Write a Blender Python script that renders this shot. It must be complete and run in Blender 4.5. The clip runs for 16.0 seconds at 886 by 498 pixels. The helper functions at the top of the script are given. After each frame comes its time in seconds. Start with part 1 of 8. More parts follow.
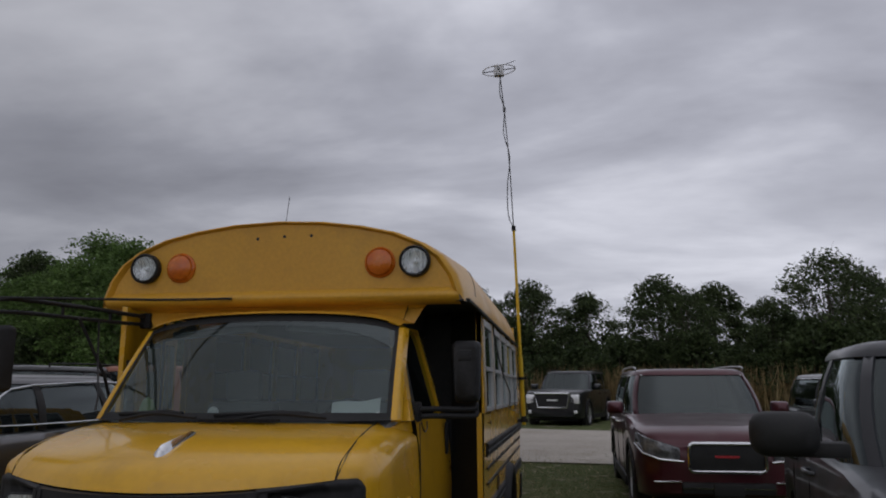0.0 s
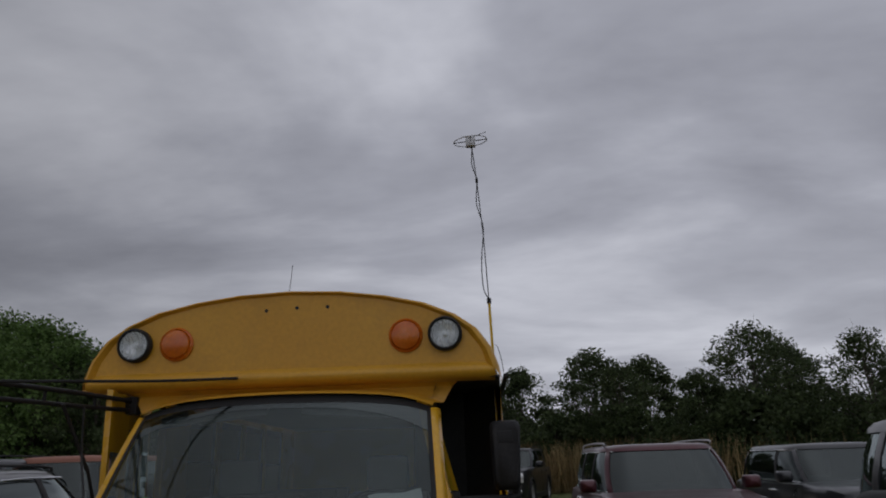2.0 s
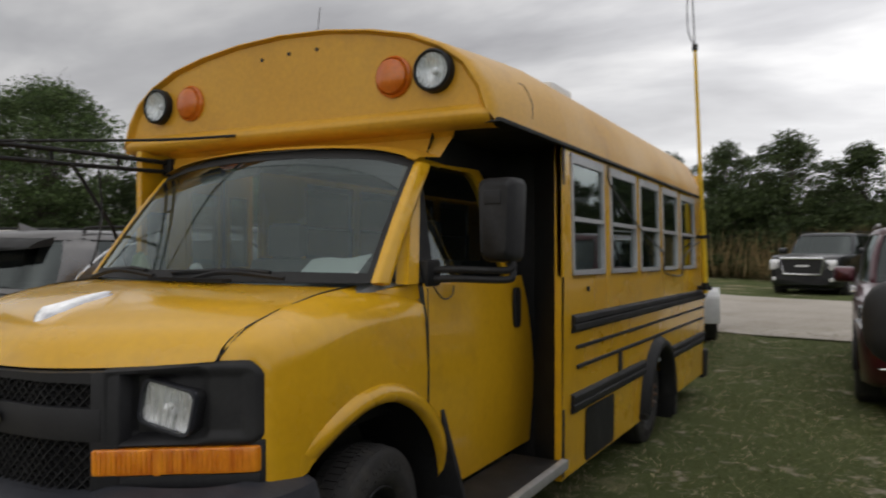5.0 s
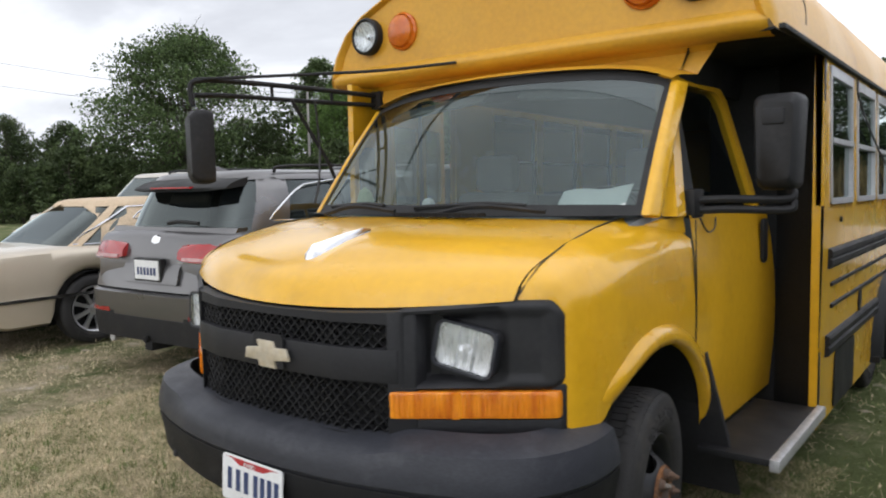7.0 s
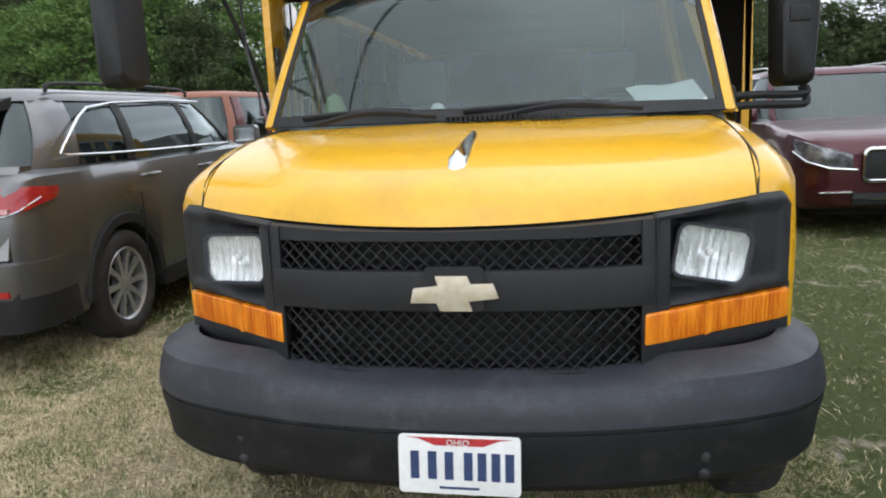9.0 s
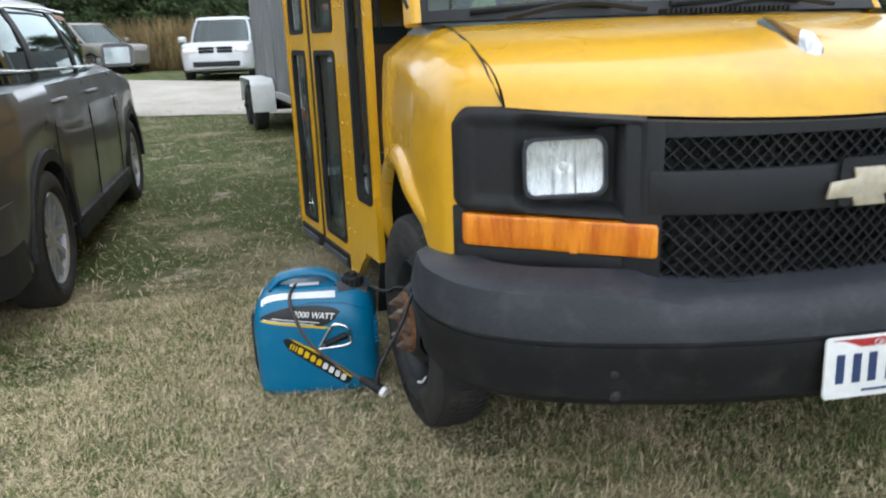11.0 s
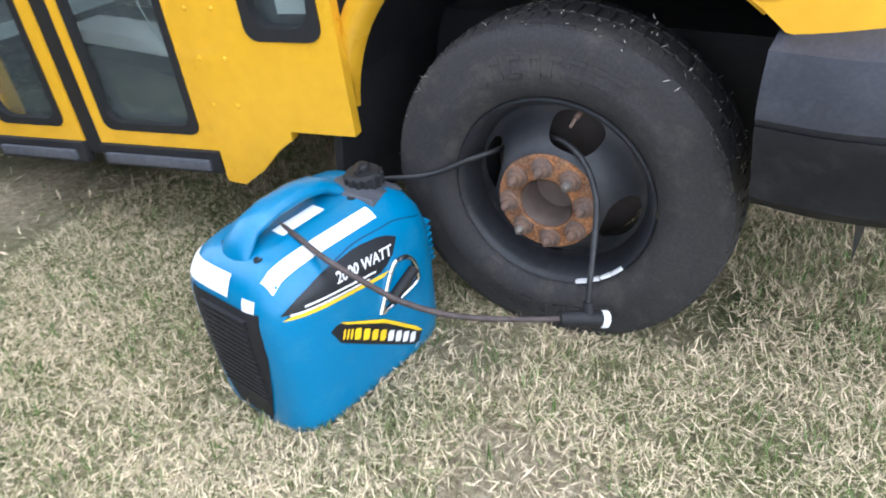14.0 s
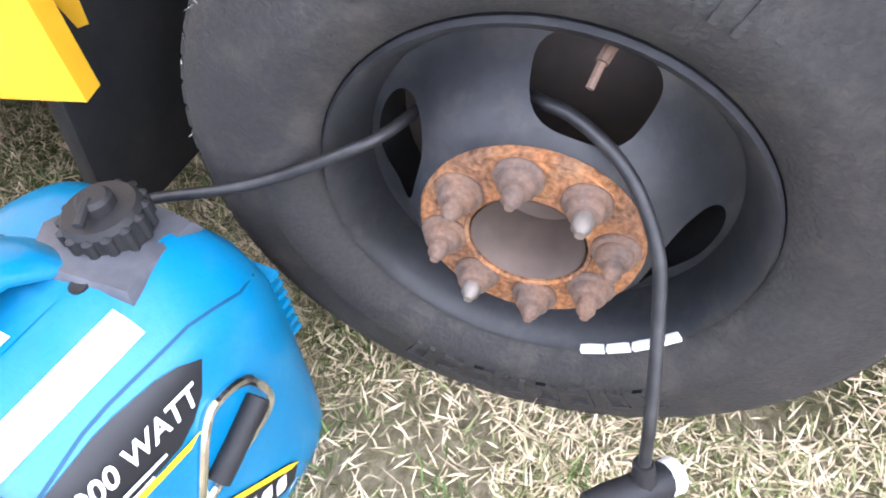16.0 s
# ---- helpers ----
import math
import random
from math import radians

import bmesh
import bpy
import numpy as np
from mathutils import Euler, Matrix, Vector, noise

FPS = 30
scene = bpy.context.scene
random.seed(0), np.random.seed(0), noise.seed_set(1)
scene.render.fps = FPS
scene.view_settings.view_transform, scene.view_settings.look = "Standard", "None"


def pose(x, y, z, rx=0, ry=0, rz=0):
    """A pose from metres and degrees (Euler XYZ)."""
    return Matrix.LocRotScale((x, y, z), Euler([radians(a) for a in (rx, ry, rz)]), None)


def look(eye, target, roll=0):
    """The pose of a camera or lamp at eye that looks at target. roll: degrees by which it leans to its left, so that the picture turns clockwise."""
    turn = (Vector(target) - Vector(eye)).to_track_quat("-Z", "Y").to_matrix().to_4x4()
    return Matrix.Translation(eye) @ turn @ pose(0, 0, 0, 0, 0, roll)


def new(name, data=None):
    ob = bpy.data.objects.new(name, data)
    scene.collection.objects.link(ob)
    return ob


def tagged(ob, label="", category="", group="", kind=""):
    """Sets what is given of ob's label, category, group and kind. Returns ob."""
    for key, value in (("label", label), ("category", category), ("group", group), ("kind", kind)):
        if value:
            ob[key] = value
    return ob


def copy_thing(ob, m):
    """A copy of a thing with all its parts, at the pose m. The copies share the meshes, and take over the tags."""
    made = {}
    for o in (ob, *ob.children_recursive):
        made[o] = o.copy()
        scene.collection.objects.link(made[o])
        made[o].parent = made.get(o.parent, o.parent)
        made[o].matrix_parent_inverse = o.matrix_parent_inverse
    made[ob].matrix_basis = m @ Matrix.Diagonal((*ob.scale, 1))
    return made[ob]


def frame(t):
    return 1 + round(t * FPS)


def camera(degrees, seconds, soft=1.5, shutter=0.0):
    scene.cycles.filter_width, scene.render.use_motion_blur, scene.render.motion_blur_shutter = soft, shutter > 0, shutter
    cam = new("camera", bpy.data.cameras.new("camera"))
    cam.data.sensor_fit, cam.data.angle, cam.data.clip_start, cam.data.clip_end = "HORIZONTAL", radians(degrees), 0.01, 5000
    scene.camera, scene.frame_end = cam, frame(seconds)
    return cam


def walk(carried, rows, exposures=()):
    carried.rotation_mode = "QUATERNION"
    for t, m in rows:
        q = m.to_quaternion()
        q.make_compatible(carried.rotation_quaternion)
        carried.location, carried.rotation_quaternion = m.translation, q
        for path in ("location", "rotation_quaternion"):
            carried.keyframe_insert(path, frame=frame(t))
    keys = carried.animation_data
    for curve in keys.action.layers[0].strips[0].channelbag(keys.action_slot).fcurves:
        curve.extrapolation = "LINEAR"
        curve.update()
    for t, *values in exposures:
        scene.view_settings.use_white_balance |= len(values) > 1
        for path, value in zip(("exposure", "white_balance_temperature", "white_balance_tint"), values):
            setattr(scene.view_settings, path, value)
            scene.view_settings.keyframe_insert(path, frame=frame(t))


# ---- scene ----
cam = camera(61.7, 16.0, 1.9, 0.25)
PATH = [
    (0, (1.787, -4.443, 1.574), (1.477, -2.499, 1.927), -0.2),
    (0.5, (1.563, -4.422, 1.56), (1.355, -2.457, 1.868), -1.3),
    (1, (1.352, -4.31, 1.598), (1.189, -2.378, 2.09), 0.9),
    (1.5, (1.165, -4.224, 1.606), (1.06, -2.295, 2.123), 0.9),
    (2, (1.08, -4.186, 1.617), (1.0, -2.264, 2.165), -1.9),
    (2.5, (1.323, -4.114, 1.565), (1.071, -2.196, 2.072), -3.3),
    (3, (1.572, -3.86, 1.567), (1.233, -1.98, 2.158), -2.4),
    (3.5, (1.816, -3.574, 1.589), (1.482, -1.695, 2.186), -3.8),
    (4, (2.15, -3.339, 1.569), (1.544, -1.484, 2.005), -2.8),
    (4.5, (2.355, -3.092, 1.509), (1.697, -1.21, 1.674), -2.5),
    (5, (2.554, -2.902, 1.516), (1.588, -1.151, 1.511), -0.0),
    (5.2, (2.611, -2.838, 1.523), (1.505, -1.171, 1.499), -0.5),
    (7.3, (1.718, -3.131, 1.489), (0.498, -1.557, 1.302), -1.4),
    (7.5, (1.546, -3.214, 1.451), (0.451, -1.55, 1.268), 0.3),
    (8, (1.124, -3.335, 1.435), (0.255, -1.552, 1.184), -1.6),
    (8.2, (0.946, -3.311, 1.413), (0.188, -1.477, 1.159), -2.0),
    (10.3, (-0.67, -3.209, 1.392), (-0.651, -1.277, 0.872), -2.4),
    (10.5, (-0.82, -3.108, 1.378), (-0.813, -1.165, 0.905), -3.5),
    (11, (-1.282, -2.967, 1.323), (-0.932, -1.076, 0.775), -2.1),
    (11.5, (-1.552, -2.709, 1.317), (-1.061, -0.924, 0.559), -5.9),
    (12, (-1.831, -2.448, 1.278), (-1.13, -0.753, 0.481), -7.0),
    (12.5, (-2.042, -2.13, 1.274), (-1.104, -0.596, 0.398), -7.5),
    (13, (-2.15, -1.776, 1.263), (-1.083, -0.379, 0.309), -7.8),
    (13.5, (-2.238, -1.487, 1.21), (-1.014, -0.257, 0.215), -8.0),
    (14, (-2.154, -1.195, 1.169), (-0.863, -0.147, 0.059), -7.6),
    (14.5, (-1.967, -0.978, 1.127), (-0.604, -0.142, -0.074), -7.3),
    (15, (-1.669, -0.802, 0.982), (-0.368, -0.089, -0.360), -7.7),
    (15.5, (-1.441, -0.735, 0.907), (-0.294, -0.055, -0.584), -9.2),
    (16, (-1.414, -0.701, 0.898), (-0.291, -0.026, -0.613), -9.2),
]
walk_exposures = [(0.0, -0.22, 6300, 13), (1.0, -0.47, 6300, 13), (2.5, -0.55, 6300, 12), (3.5, -0.72, 6300, 12), (4.0, -0.55, 6400, 12), (4.5, -0.12, 6500, 10), (5.0, 0.55, 6900, 8), (7.5, 1.5, 6400, 8), (8.2, 1.68, 6350, 7), (10.3, 1.72, 6100, 4), (11.0, 1.72, 6050, 3), (12.0, 2.35, 5950, 4), (12.5, 2.5, 5850, 5), (14.0, 2.78, 5620, 9), (15.0, 3.2, 5750, 13), (16.0, 3.8, 5800, 16)]
walk(cam, [(t, look(eye, target, roll)) for t, eye, target, roll in PATH], walk_exposures)


# ---- world and light ----
def build_world():
    w = bpy.data.worlds.new("overcast_sky")
    scene.world = w
    w.use_nodes = True
    nt = w.node_tree
    nt.nodes.clear()
    N, L = nt.nodes.new, nt.links.new
    out = N("ShaderNodeOutputWorld")
    bg = N("ShaderNodeBackground")
    L(bg.outputs[0], out.inputs[0])
    tc = N("ShaderNodeTexCoord")
    sep = N("ShaderNodeSeparateXYZ")
    L(tc.outputs["Generated"], sep.inputs[0])
    # flat cloud deck: direction projected on a high plane
    zc = N("ShaderNodeMath"); zc.operation = "MAXIMUM"; zc.inputs[1].default_value = 0.0
    L(sep.outputs[2], zc.inputs[0])
    za = N("ShaderNodeMath"); za.operation = "ADD"; za.inputs[1].default_value = 0.22
    L(zc.outputs[0], za.inputs[0])
    dx = N("ShaderNodeMath"); dx.operation = "DIVIDE"
    dy = N("ShaderNodeMath"); dy.operation = "DIVIDE"
    L(sep.outputs[0], dx.inputs[0]); L(za.outputs[0], dx.inputs[1])
    L(sep.outputs[1], dy.inputs[0]); L(za.outputs[0], dy.inputs[1])
    comb = N("ShaderNodeCombineXYZ")
    L(dx.outputs[0], comb.inputs[0]); L(dy.outputs[0], comb.inputs[1])
    mapn = N("ShaderNodeMapping"); mapn.inputs["Scale"].default_value = (0.75, 1.15, 1.0)
    mapn.inputs["Location"].default_value = (3.1, 1.7, 0.4)
    L(comb.outputs[0], mapn.inputs[0])
    n1 = N("ShaderNodeTexNoise"); n1.inputs["Scale"].default_value = 1.15; n1.inputs["Detail"].default_value = 5; n1.inputs["Roughness"].default_value = 0.5; n1.inputs["Distortion"].default_value = 0.5
    n2 = N("ShaderNodeTexNoise"); n2.inputs["Scale"].default_value = 3.4; n2.inputs["Detail"].default_value = 6; n2.inputs["Roughness"].default_value = 0.55
    L(mapn.outputs[0], n1.inputs[0]); L(mapn.outputs[0], n2.inputs[0])
    mx = N("ShaderNodeMath"); mx.operation = "MULTIPLY_ADD"; mx.inputs[1].default_value = 0.28
    L(n2.outputs[0], mx.inputs[0]); L(n1.outputs[0], mx.inputs[2])
    ramp = N("ShaderNodeValToRGB")
    e = ramp.color_ramp.elements
    e[0].position, e[0].color = 0.42, (0.30, 0.305, 0.345, 1)
    e[1].position, e[1].color = 0.86, (0.84, 0.85, 0.90, 1)
    m = ramp.color_ramp.elements.new(0.62); m.color = (0.48, 0.49, 0.54, 1)
    L(mx.outputs[0], ramp.inputs[0])
    # brighter towards the horizon, where the deck thins
    hr = N("ShaderNodeValToRGB")
    h = hr.color_ramp.elements
    h[0].position, h[0].color = 0.02, (1, 1, 1, 1)
    h[1].position, h[1].color = 0.30, (0, 0, 0, 1)
    L(sep.outputs[2], hr.inputs[0])
    hm = N("ShaderNodeMath"); hm.operation = "MULTIPLY"; hm.inputs[1].default_value = 0.45
    L(hr.outputs[0], hm.inputs[0])
    mixh = N("ShaderNodeMixRGB"); mixh.inputs[2].default_value = (0.72, 0.735, 0.78, 1)
    L(hm.outputs[0], mixh.inputs[0]); L(ramp.outputs[0], mixh.inputs[1])
    wr = N("ShaderNodeMapRange"); wr.interpolation_type = "SMOOTHSTEP"
    wr.inputs[1].default_value, wr.inputs[2].default_value, wr.inputs[3].default_value, wr.inputs[4].default_value = -0.66, 0.05, 0.60, 1.06
    L(sep.outputs[0], wr.inputs[0])
    west = N("ShaderNodeMixRGB"); west.blend_type = "MULTIPLY"; west.inputs[0].default_value = 1.0
    L(mixh.outputs[0], west.inputs[1]); L(wr.outputs[0], west.inputs[2])
    sky = N("ShaderNodeTexSky"); sky.sky_type = "NISHITA"; sky.sun_disc = False
    sky.sun_elevation, sky.sun_rotation = radians(48), radians(150)
    sm = N("ShaderNodeMixRGB"); sm.blend_type = "MIX"; sm.inputs[0].default_value = 0.985
    sk = N("ShaderNodeMixRGB"); sk.blend_type = "MULTIPLY"; sk.inputs[0].default_value = 1.0; sk.inputs[2].default_value = (0.1, 0.1, 0.1, 1)
    L(sky.outputs[0], sk.inputs[1]); L(sk.outputs[0], sm.inputs[1]); L(west.outputs[0], sm.inputs[2])
    L(sm.outputs[0], bg.inputs[0])
    bg.inputs[1].default_value = 1.0


build_world()
sun = new("sun", bpy.data.lights.new("sun", "SUN"))
sun.data.energy, sun.data.angle, sun.data.color = 0.35, radians(120), (1.0, 0.98, 0.95)
sun.matrix_basis = look((0, 0, 20), (4.0, 9.0, 2.0))


# ---- materials ----
def mat(name, color, rough=0.5, metal=0.0, color2=None, scale=6.0, amount=0.5, fine=60.0, fine_amount=0.15,
        bump=0.0, bump_scale=80.0, coat=0.0, spec=0.5, stretch=(1, 1, 1), dirt=None, dirt_amount=0.0, dirt_scale=2.5, rough_var=0.1, island=0.0, trans=0.0, ior=1.45):
    m = bpy.data.materials.new(name)
    m.use_nodes = True
    nt = m.node_tree
    N, L = nt.nodes.new, nt.links.new
    b = nt.nodes["Principled BSDF"]
    tc = N("ShaderNodeTexCoord")
    mp = N("ShaderNodeMapping"); mp.inputs["Scale"].default_value = stretch
    L(tc.outputs["Object"], mp.inputs[0])
    n1 = N("ShaderNodeTexNoise"); n1.inputs["Scale"].default_value = scale; n1.inputs["Detail"].default_value = 5
    n2 = N("ShaderNodeTexNoise"); n2.inputs["Scale"].default_value = fine; n2.inputs["Detail"].default_value = 4
    L(mp.outputs[0], n1.inputs[0]); L(mp.outputs[0], n2.inputs[0])
    c2 = color2 or tuple(c * 0.8 for c in color)
    r1 = N("ShaderNodeMapRange"); r1.inputs[1].default_value = 0.35; r1.inputs[2].default_value = 0.65; r1.inputs[4].default_value = amount
    L(n1.outputs[0], r1.inputs[0])
    mixa = N("ShaderNodeMixRGB"); mixa.inputs[1].default_value = (*color, 1); mixa.inputs[2].default_value = (*c2, 1)
    L(r1.outputs[0], mixa.inputs[0])
    r2 = N("ShaderNodeMapRange"); r2.inputs[1].default_value = 0.3; r2.inputs[2].default_value = 0.7
    r2.inputs[3].default_value = 1 - fine_amount; r2.inputs[4].default_value = 1 + fine_amount
    L(n2.outputs[0], r2.inputs[0])
    mul = N("ShaderNodeMixRGB"); mul.blend_type = "MULTIPLY"; mul.inputs[0].default_value = 1
    L(mixa.outputs[0], mul.inputs[1]); L(r2.outputs[0], mul.inputs[2])
    last = mul
    if dirt:
        n3 = N("ShaderNodeTexNoise"); n3.inputs["Scale"].default_value = dirt_scale; n3.inputs["Detail"].default_value = 7; n3.inputs["Roughness"].default_value = 0.65
        L(tc.outputs["Object"], n3.inputs[0])
        r3 = N("ShaderNodeMapRange"); r3.inputs[1].default_value = 0.52; r3.inputs[2].default_value = 0.72; r3.inputs[4].default_value = dirt_amount
        L(n3.outputs[0], r3.inputs[0])
        md = N("ShaderNodeMixRGB"); md.inputs[2].default_value = (*dirt, 1)
        L(r3.outputs[0], md.inputs[0]); L(last.outputs[0], md.inputs[1])
        last = md
    if island:
        g = N("ShaderNodeNewGeometry")
        r4 = N("ShaderNodeMapRange"); r4.inputs[3].default_value = 1 - island; r4.inputs[4].default_value = 1 + island
        L(g.outputs["Random Per Island"], r4.inputs[0])
        mi = N("ShaderNodeMixRGB"); mi.blend_type = "MULTIPLY"; mi.inputs[0].default_value = 1
        L(last.outputs[0], mi.inputs[1]); L(r4.outputs[0], mi.inputs[2])
        last = mi
    L(last.outputs[0], b.inputs["Base Color"])
    rr = N("ShaderNodeMapRange"); rr.inputs[1].default_value = 0.3; rr.inputs[2].default_value = 0.7
    rr.inputs[3].default_value = max(0.02, rough - rough_var * rough); rr.inputs[4].default_value = min(1, rough + rough_var)
    L(n1.outputs[0], rr.inputs[0]); L(rr.outputs[0], b.inputs["Roughness"])
    b.inputs["Metallic"].default_value = metal
    b.inputs["Specular IOR Level"].default_value = spec
    b.inputs["Coat Weight"].default_value = coat
    b.inputs["Coat Roughness"].default_value = 0.06
    b.inputs["Transmission Weight"].default_value = trans
    b.inputs["IOR"].default_value = ior
    if bump:
        n4 = N("ShaderNodeTexNoise"); n4.inputs["Scale"].default_value = bump_scale; n4.inputs["Detail"].default_value = 4
        L(mp.outputs[0], n4.inputs[0])
        bp = N("ShaderNodeBump"); bp.inputs["Strength"].default_value = bump; bp.inputs["Distance"].default_value = 0.01
        L(n4.outputs[0], bp.inputs["Height"]); L(bp.outputs[0], b.inputs["Normal"])
    return m


def glass_mat(name, tint, clear, rough=0.02, ior=1.6, film=(0.012, 0.014, 0.015)):
    """A window pane: partly clear, partly a matt film colour, with a mirror gloss on top."""
    m = bpy.data.materials.new(name)
    m.use_nodes = True
    nt = m.node_tree
    nt.nodes.clear()
    N, L = nt.nodes.new, nt.links.new
    out = N("ShaderNodeOutputMaterial")
    tr = N("ShaderNodeBsdfTransparent"); tr.inputs[0].default_value = (*tint, 1)
    df = N("ShaderNodeBsdfDiffuse"); df.inputs[0].default_value = (*film, 1)
    gl = N("ShaderNodeBsdfGlossy"); gl.inputs[0].default_value = (0.86, 0.96, 0.95, 1); gl.inputs["Roughness"].default_value = rough
    f0 = ((ior - 1) / (ior + 1)) ** 2
    lw = N("ShaderNodeLayerWeight"); lw.inputs[0].default_value = 0.5
    pw = N("ShaderNodeMath"); pw.operation = "POWER"; pw.inputs[1].default_value = 4.5
    L(lw.outputs["Facing"], pw.inputs[0])
    fr = N("ShaderNodeMapRange"); fr.inputs[3].default_value = f0; fr.inputs[4].default_value = 1.0
    L(pw.outputs[0], fr.inputs[0])
    mx = N("ShaderNodeMixShader"); mx.inputs[0].default_value = clear
    L(df.outputs[0], mx.inputs[1]); L(tr.outputs[0], mx.inputs[2])
    m2 = N("ShaderNodeMixShader")
    L(fr.outputs[0], m2.inputs[0]); L(mx.outputs[0], m2.inputs[1]); L(gl.outputs[0], m2.inputs[2])
    L(m2.outputs[0], out.inputs[0])
    return m


YELLOW = mat("bus_yellow_paint", (0.70, 0.385, 0.017), 0.22, color2=(0.64, 0.337, 0.014), scale=1.6, fine=25, fine_amount=0.04, coat=0.5, spec=0.5, dirt=(0.30, 0.17, 0.03), dirt_amount=0.30, dirt_scale=3.0, bump=0.02, bump_scale=9)
CAP_YELLOW = mat("faded_yellow_fibreglass", (0.60, 0.315, 0.022), 0.42, color2=(0.54, 0.27, 0.02), scale=1.5, fine=40, fine_amount=0.06, coat=0.15, dirt=(0.22, 0.12, 0.03), dirt_amount=0.30, dirt_scale=2.2)
BLACK_PAINT = mat("satin_black_paint", (0.012, 0.012, 0.013), 0.55, color2=(0.02, 0.02, 0.021), fine_amount=0.2, dirt=(0.05, 0.048, 0.045), dirt_amount=0.25, spec=0.3)
BLACK_PLASTIC = mat("grained_black_plastic", (0.014, 0.014, 0.015), 0.55, color2=(0.021, 0.021, 0.022), spec=0.3, scale=8, bump=0.12, bump_scale=450, dirt=(0.07, 0.065, 0.06), dirt_amount=0.22, dirt_scale=6)
BUMPER_TOP = mat("weathered_grey_bumper_plastic", (0.033, 0.0345, 0.042), 0.42, color2=(0.021, 0.0225, 0.028), scale=5, bump=0.1, bump_scale=350, spec=0.35, dirt=(0.085, 0.085, 0.095), dirt_amount=0.4, dirt_scale=9, stretch=(1, 2, 3))
SCUFFED_GREY = mat("scuffed_grey_plastic", (0.085, 0.088, 0.10), 0.5, color2=(0.05, 0.052, 0.06), scale=6, dirt=(0.14, 0.14, 0.15), dirt_amount=0.4, dirt_scale=14)
BUMPER_LOW = mat("black_bumper_plastic", (0.010, 0.010, 0.011), 0.6, color2=(0.016, 0.016, 0.017), spec=0.25, scale=6, bump=0.15, bump_scale=300, dirt=(0.06, 0.055, 0.05), dirt_amount=0.3, dirt_scale=12)
RUBBER = mat("worn_tyre_rubber", (0.027, 0.026, 0.026), 0.66, color2=(0.041, 0.039, 0.038), scale=7, fine=150, fine_amount=0.2, bump=0.25, bump_scale=220, dirt=(0.12, 0.105, 0.085), dirt_amount=0.35, dirt_scale=11, spec=0.35)
WHEEL_BLACK = mat("black_painted_steel_wheel", (0.014, 0.015, 0.017), 0.46, color2=(0.024, 0.025, 0.029), scale=9, fine_amount=0.2, dirt=(0.11, 0.095, 0.08), dirt_amount=0.25, dirt_scale=16, bump=0.05, bump_scale=120)
RUST = mat("flaky_orange_rust", (0.27, 0.120, 0.050), 0.85, color2=(0.15, 0.082, 0.05), scale=26, amount=1.0, fine=160, fine_amount=0.45, bump=0.5, bump_scale=160, dirt=(0.36, 0.21, 0.11), dirt_amount=0.6, dirt_scale=30, spec=0.2)
RUST_DARK = mat("dark_rusty_steel", (0.105, 0.076, 0.062), 0.72, color2=(0.16, 0.095, 0.062), scale=30, amount=0.9, fine=220, fine_amount=0.2, bump=0.18, bump_scale=200, spec=0.3)
BARE_STEEL = mat("bare_steel_tip", (0.22, 0.19, 0.165), 0.5, 0.6, fine_amount=0.15)
CHROME = mat("chrome", (0.78, 0.78, 0.79), 0.10, 1.0, fine_amount=0.05)
ALU = mat("dull_aluminium", (0.52, 0.52, 0.53), 0.42, 0.55, fine_amount=0.12, dirt=(0.25, 0.24, 0.22), dirt_amount=0.3)
WHITE = mat("white_plastic", (0.76, 0.76, 0.75), 0.45, fine_amount=0.05, dirt=(0.5, 0.48, 0.44), dirt_amount=0.25)
AMBER = mat("amber_lens", (0.62, 0.145, 0.005), 0.16, color2=(0.90, 0.31, 0.014), scale=7, amount=1.0, fine=300, fine_amount=0.2, coat=0.6, bump=0.3, bump_scale=260, stretch=(6, 1, 1))
ORANGE_LENS = mat("orange_warning_lens", (0.48, 0.095, 0.004), 0.2, color2=(0.62, 0.165, 0.008), scale=9, amount=0.8, fine_amount=0.12, coat=0.5, bump=0.1, bump_scale=300)
LENS = mat("clear_fluted_lens", (0.92, 0.92, 0.93), 0.10, 0.55, color2=(0.66, 0.67, 0.68), scale=14, amount=0.9, fine=60, fine_amount=0.25, coat=0.9, bump=0.3, bump_scale=110, stretch=(4, 1, 1))
RED_LENS = mat("red_lens", (0.35, 0.012, 0.014), 0.14, color2=(0.22, 0.006, 0.008), scale=12, coat=0.7, fine_amount=0.1)
# the pale teal film paints the haze of reflected sky over the cab
GLASS = glass_mat("windshield_glass", (0.50, 0.57, 0.56), 0.89, ior=1.62, film=(0.18, 0.225, 0.22))
DARK_GLASS = glass_mat("tinted_glass", (0.30, 0.33, 0.33), 0.85, ior=1.9)
CLEAR = glass_mat("clear_lamp_glass", (0.95, 0.96, 0.96), 0.96, ior=1.5, film=(0.6, 0.6, 0.6))
REFLECTOR = mat("silvered_reflector", (0.80, 0.80, 0.82), 0.24, 0.55, color2=(0.42, 0.43, 0.45), scale=24, fine=90, fine_amount=0.12, bump=0.10, bump_scale=70, stretch=(3, 1, 0.6))
BUS_GLASS = glass_mat("bus_side_glass", (0.80, 0.84, 0.83), 0.90, film=(0.26, 0.30, 0.29))
SEAL = mat("black_rubber_seal", (0.012, 0.012, 0.012), 0.6, fine_amount=0.2)
INTERIOR = mat("grey_bus_interior_panel", (0.42, 0.46, 0.46), 0.6, color2=(0.36, 0.40, 0.40), scale=2)
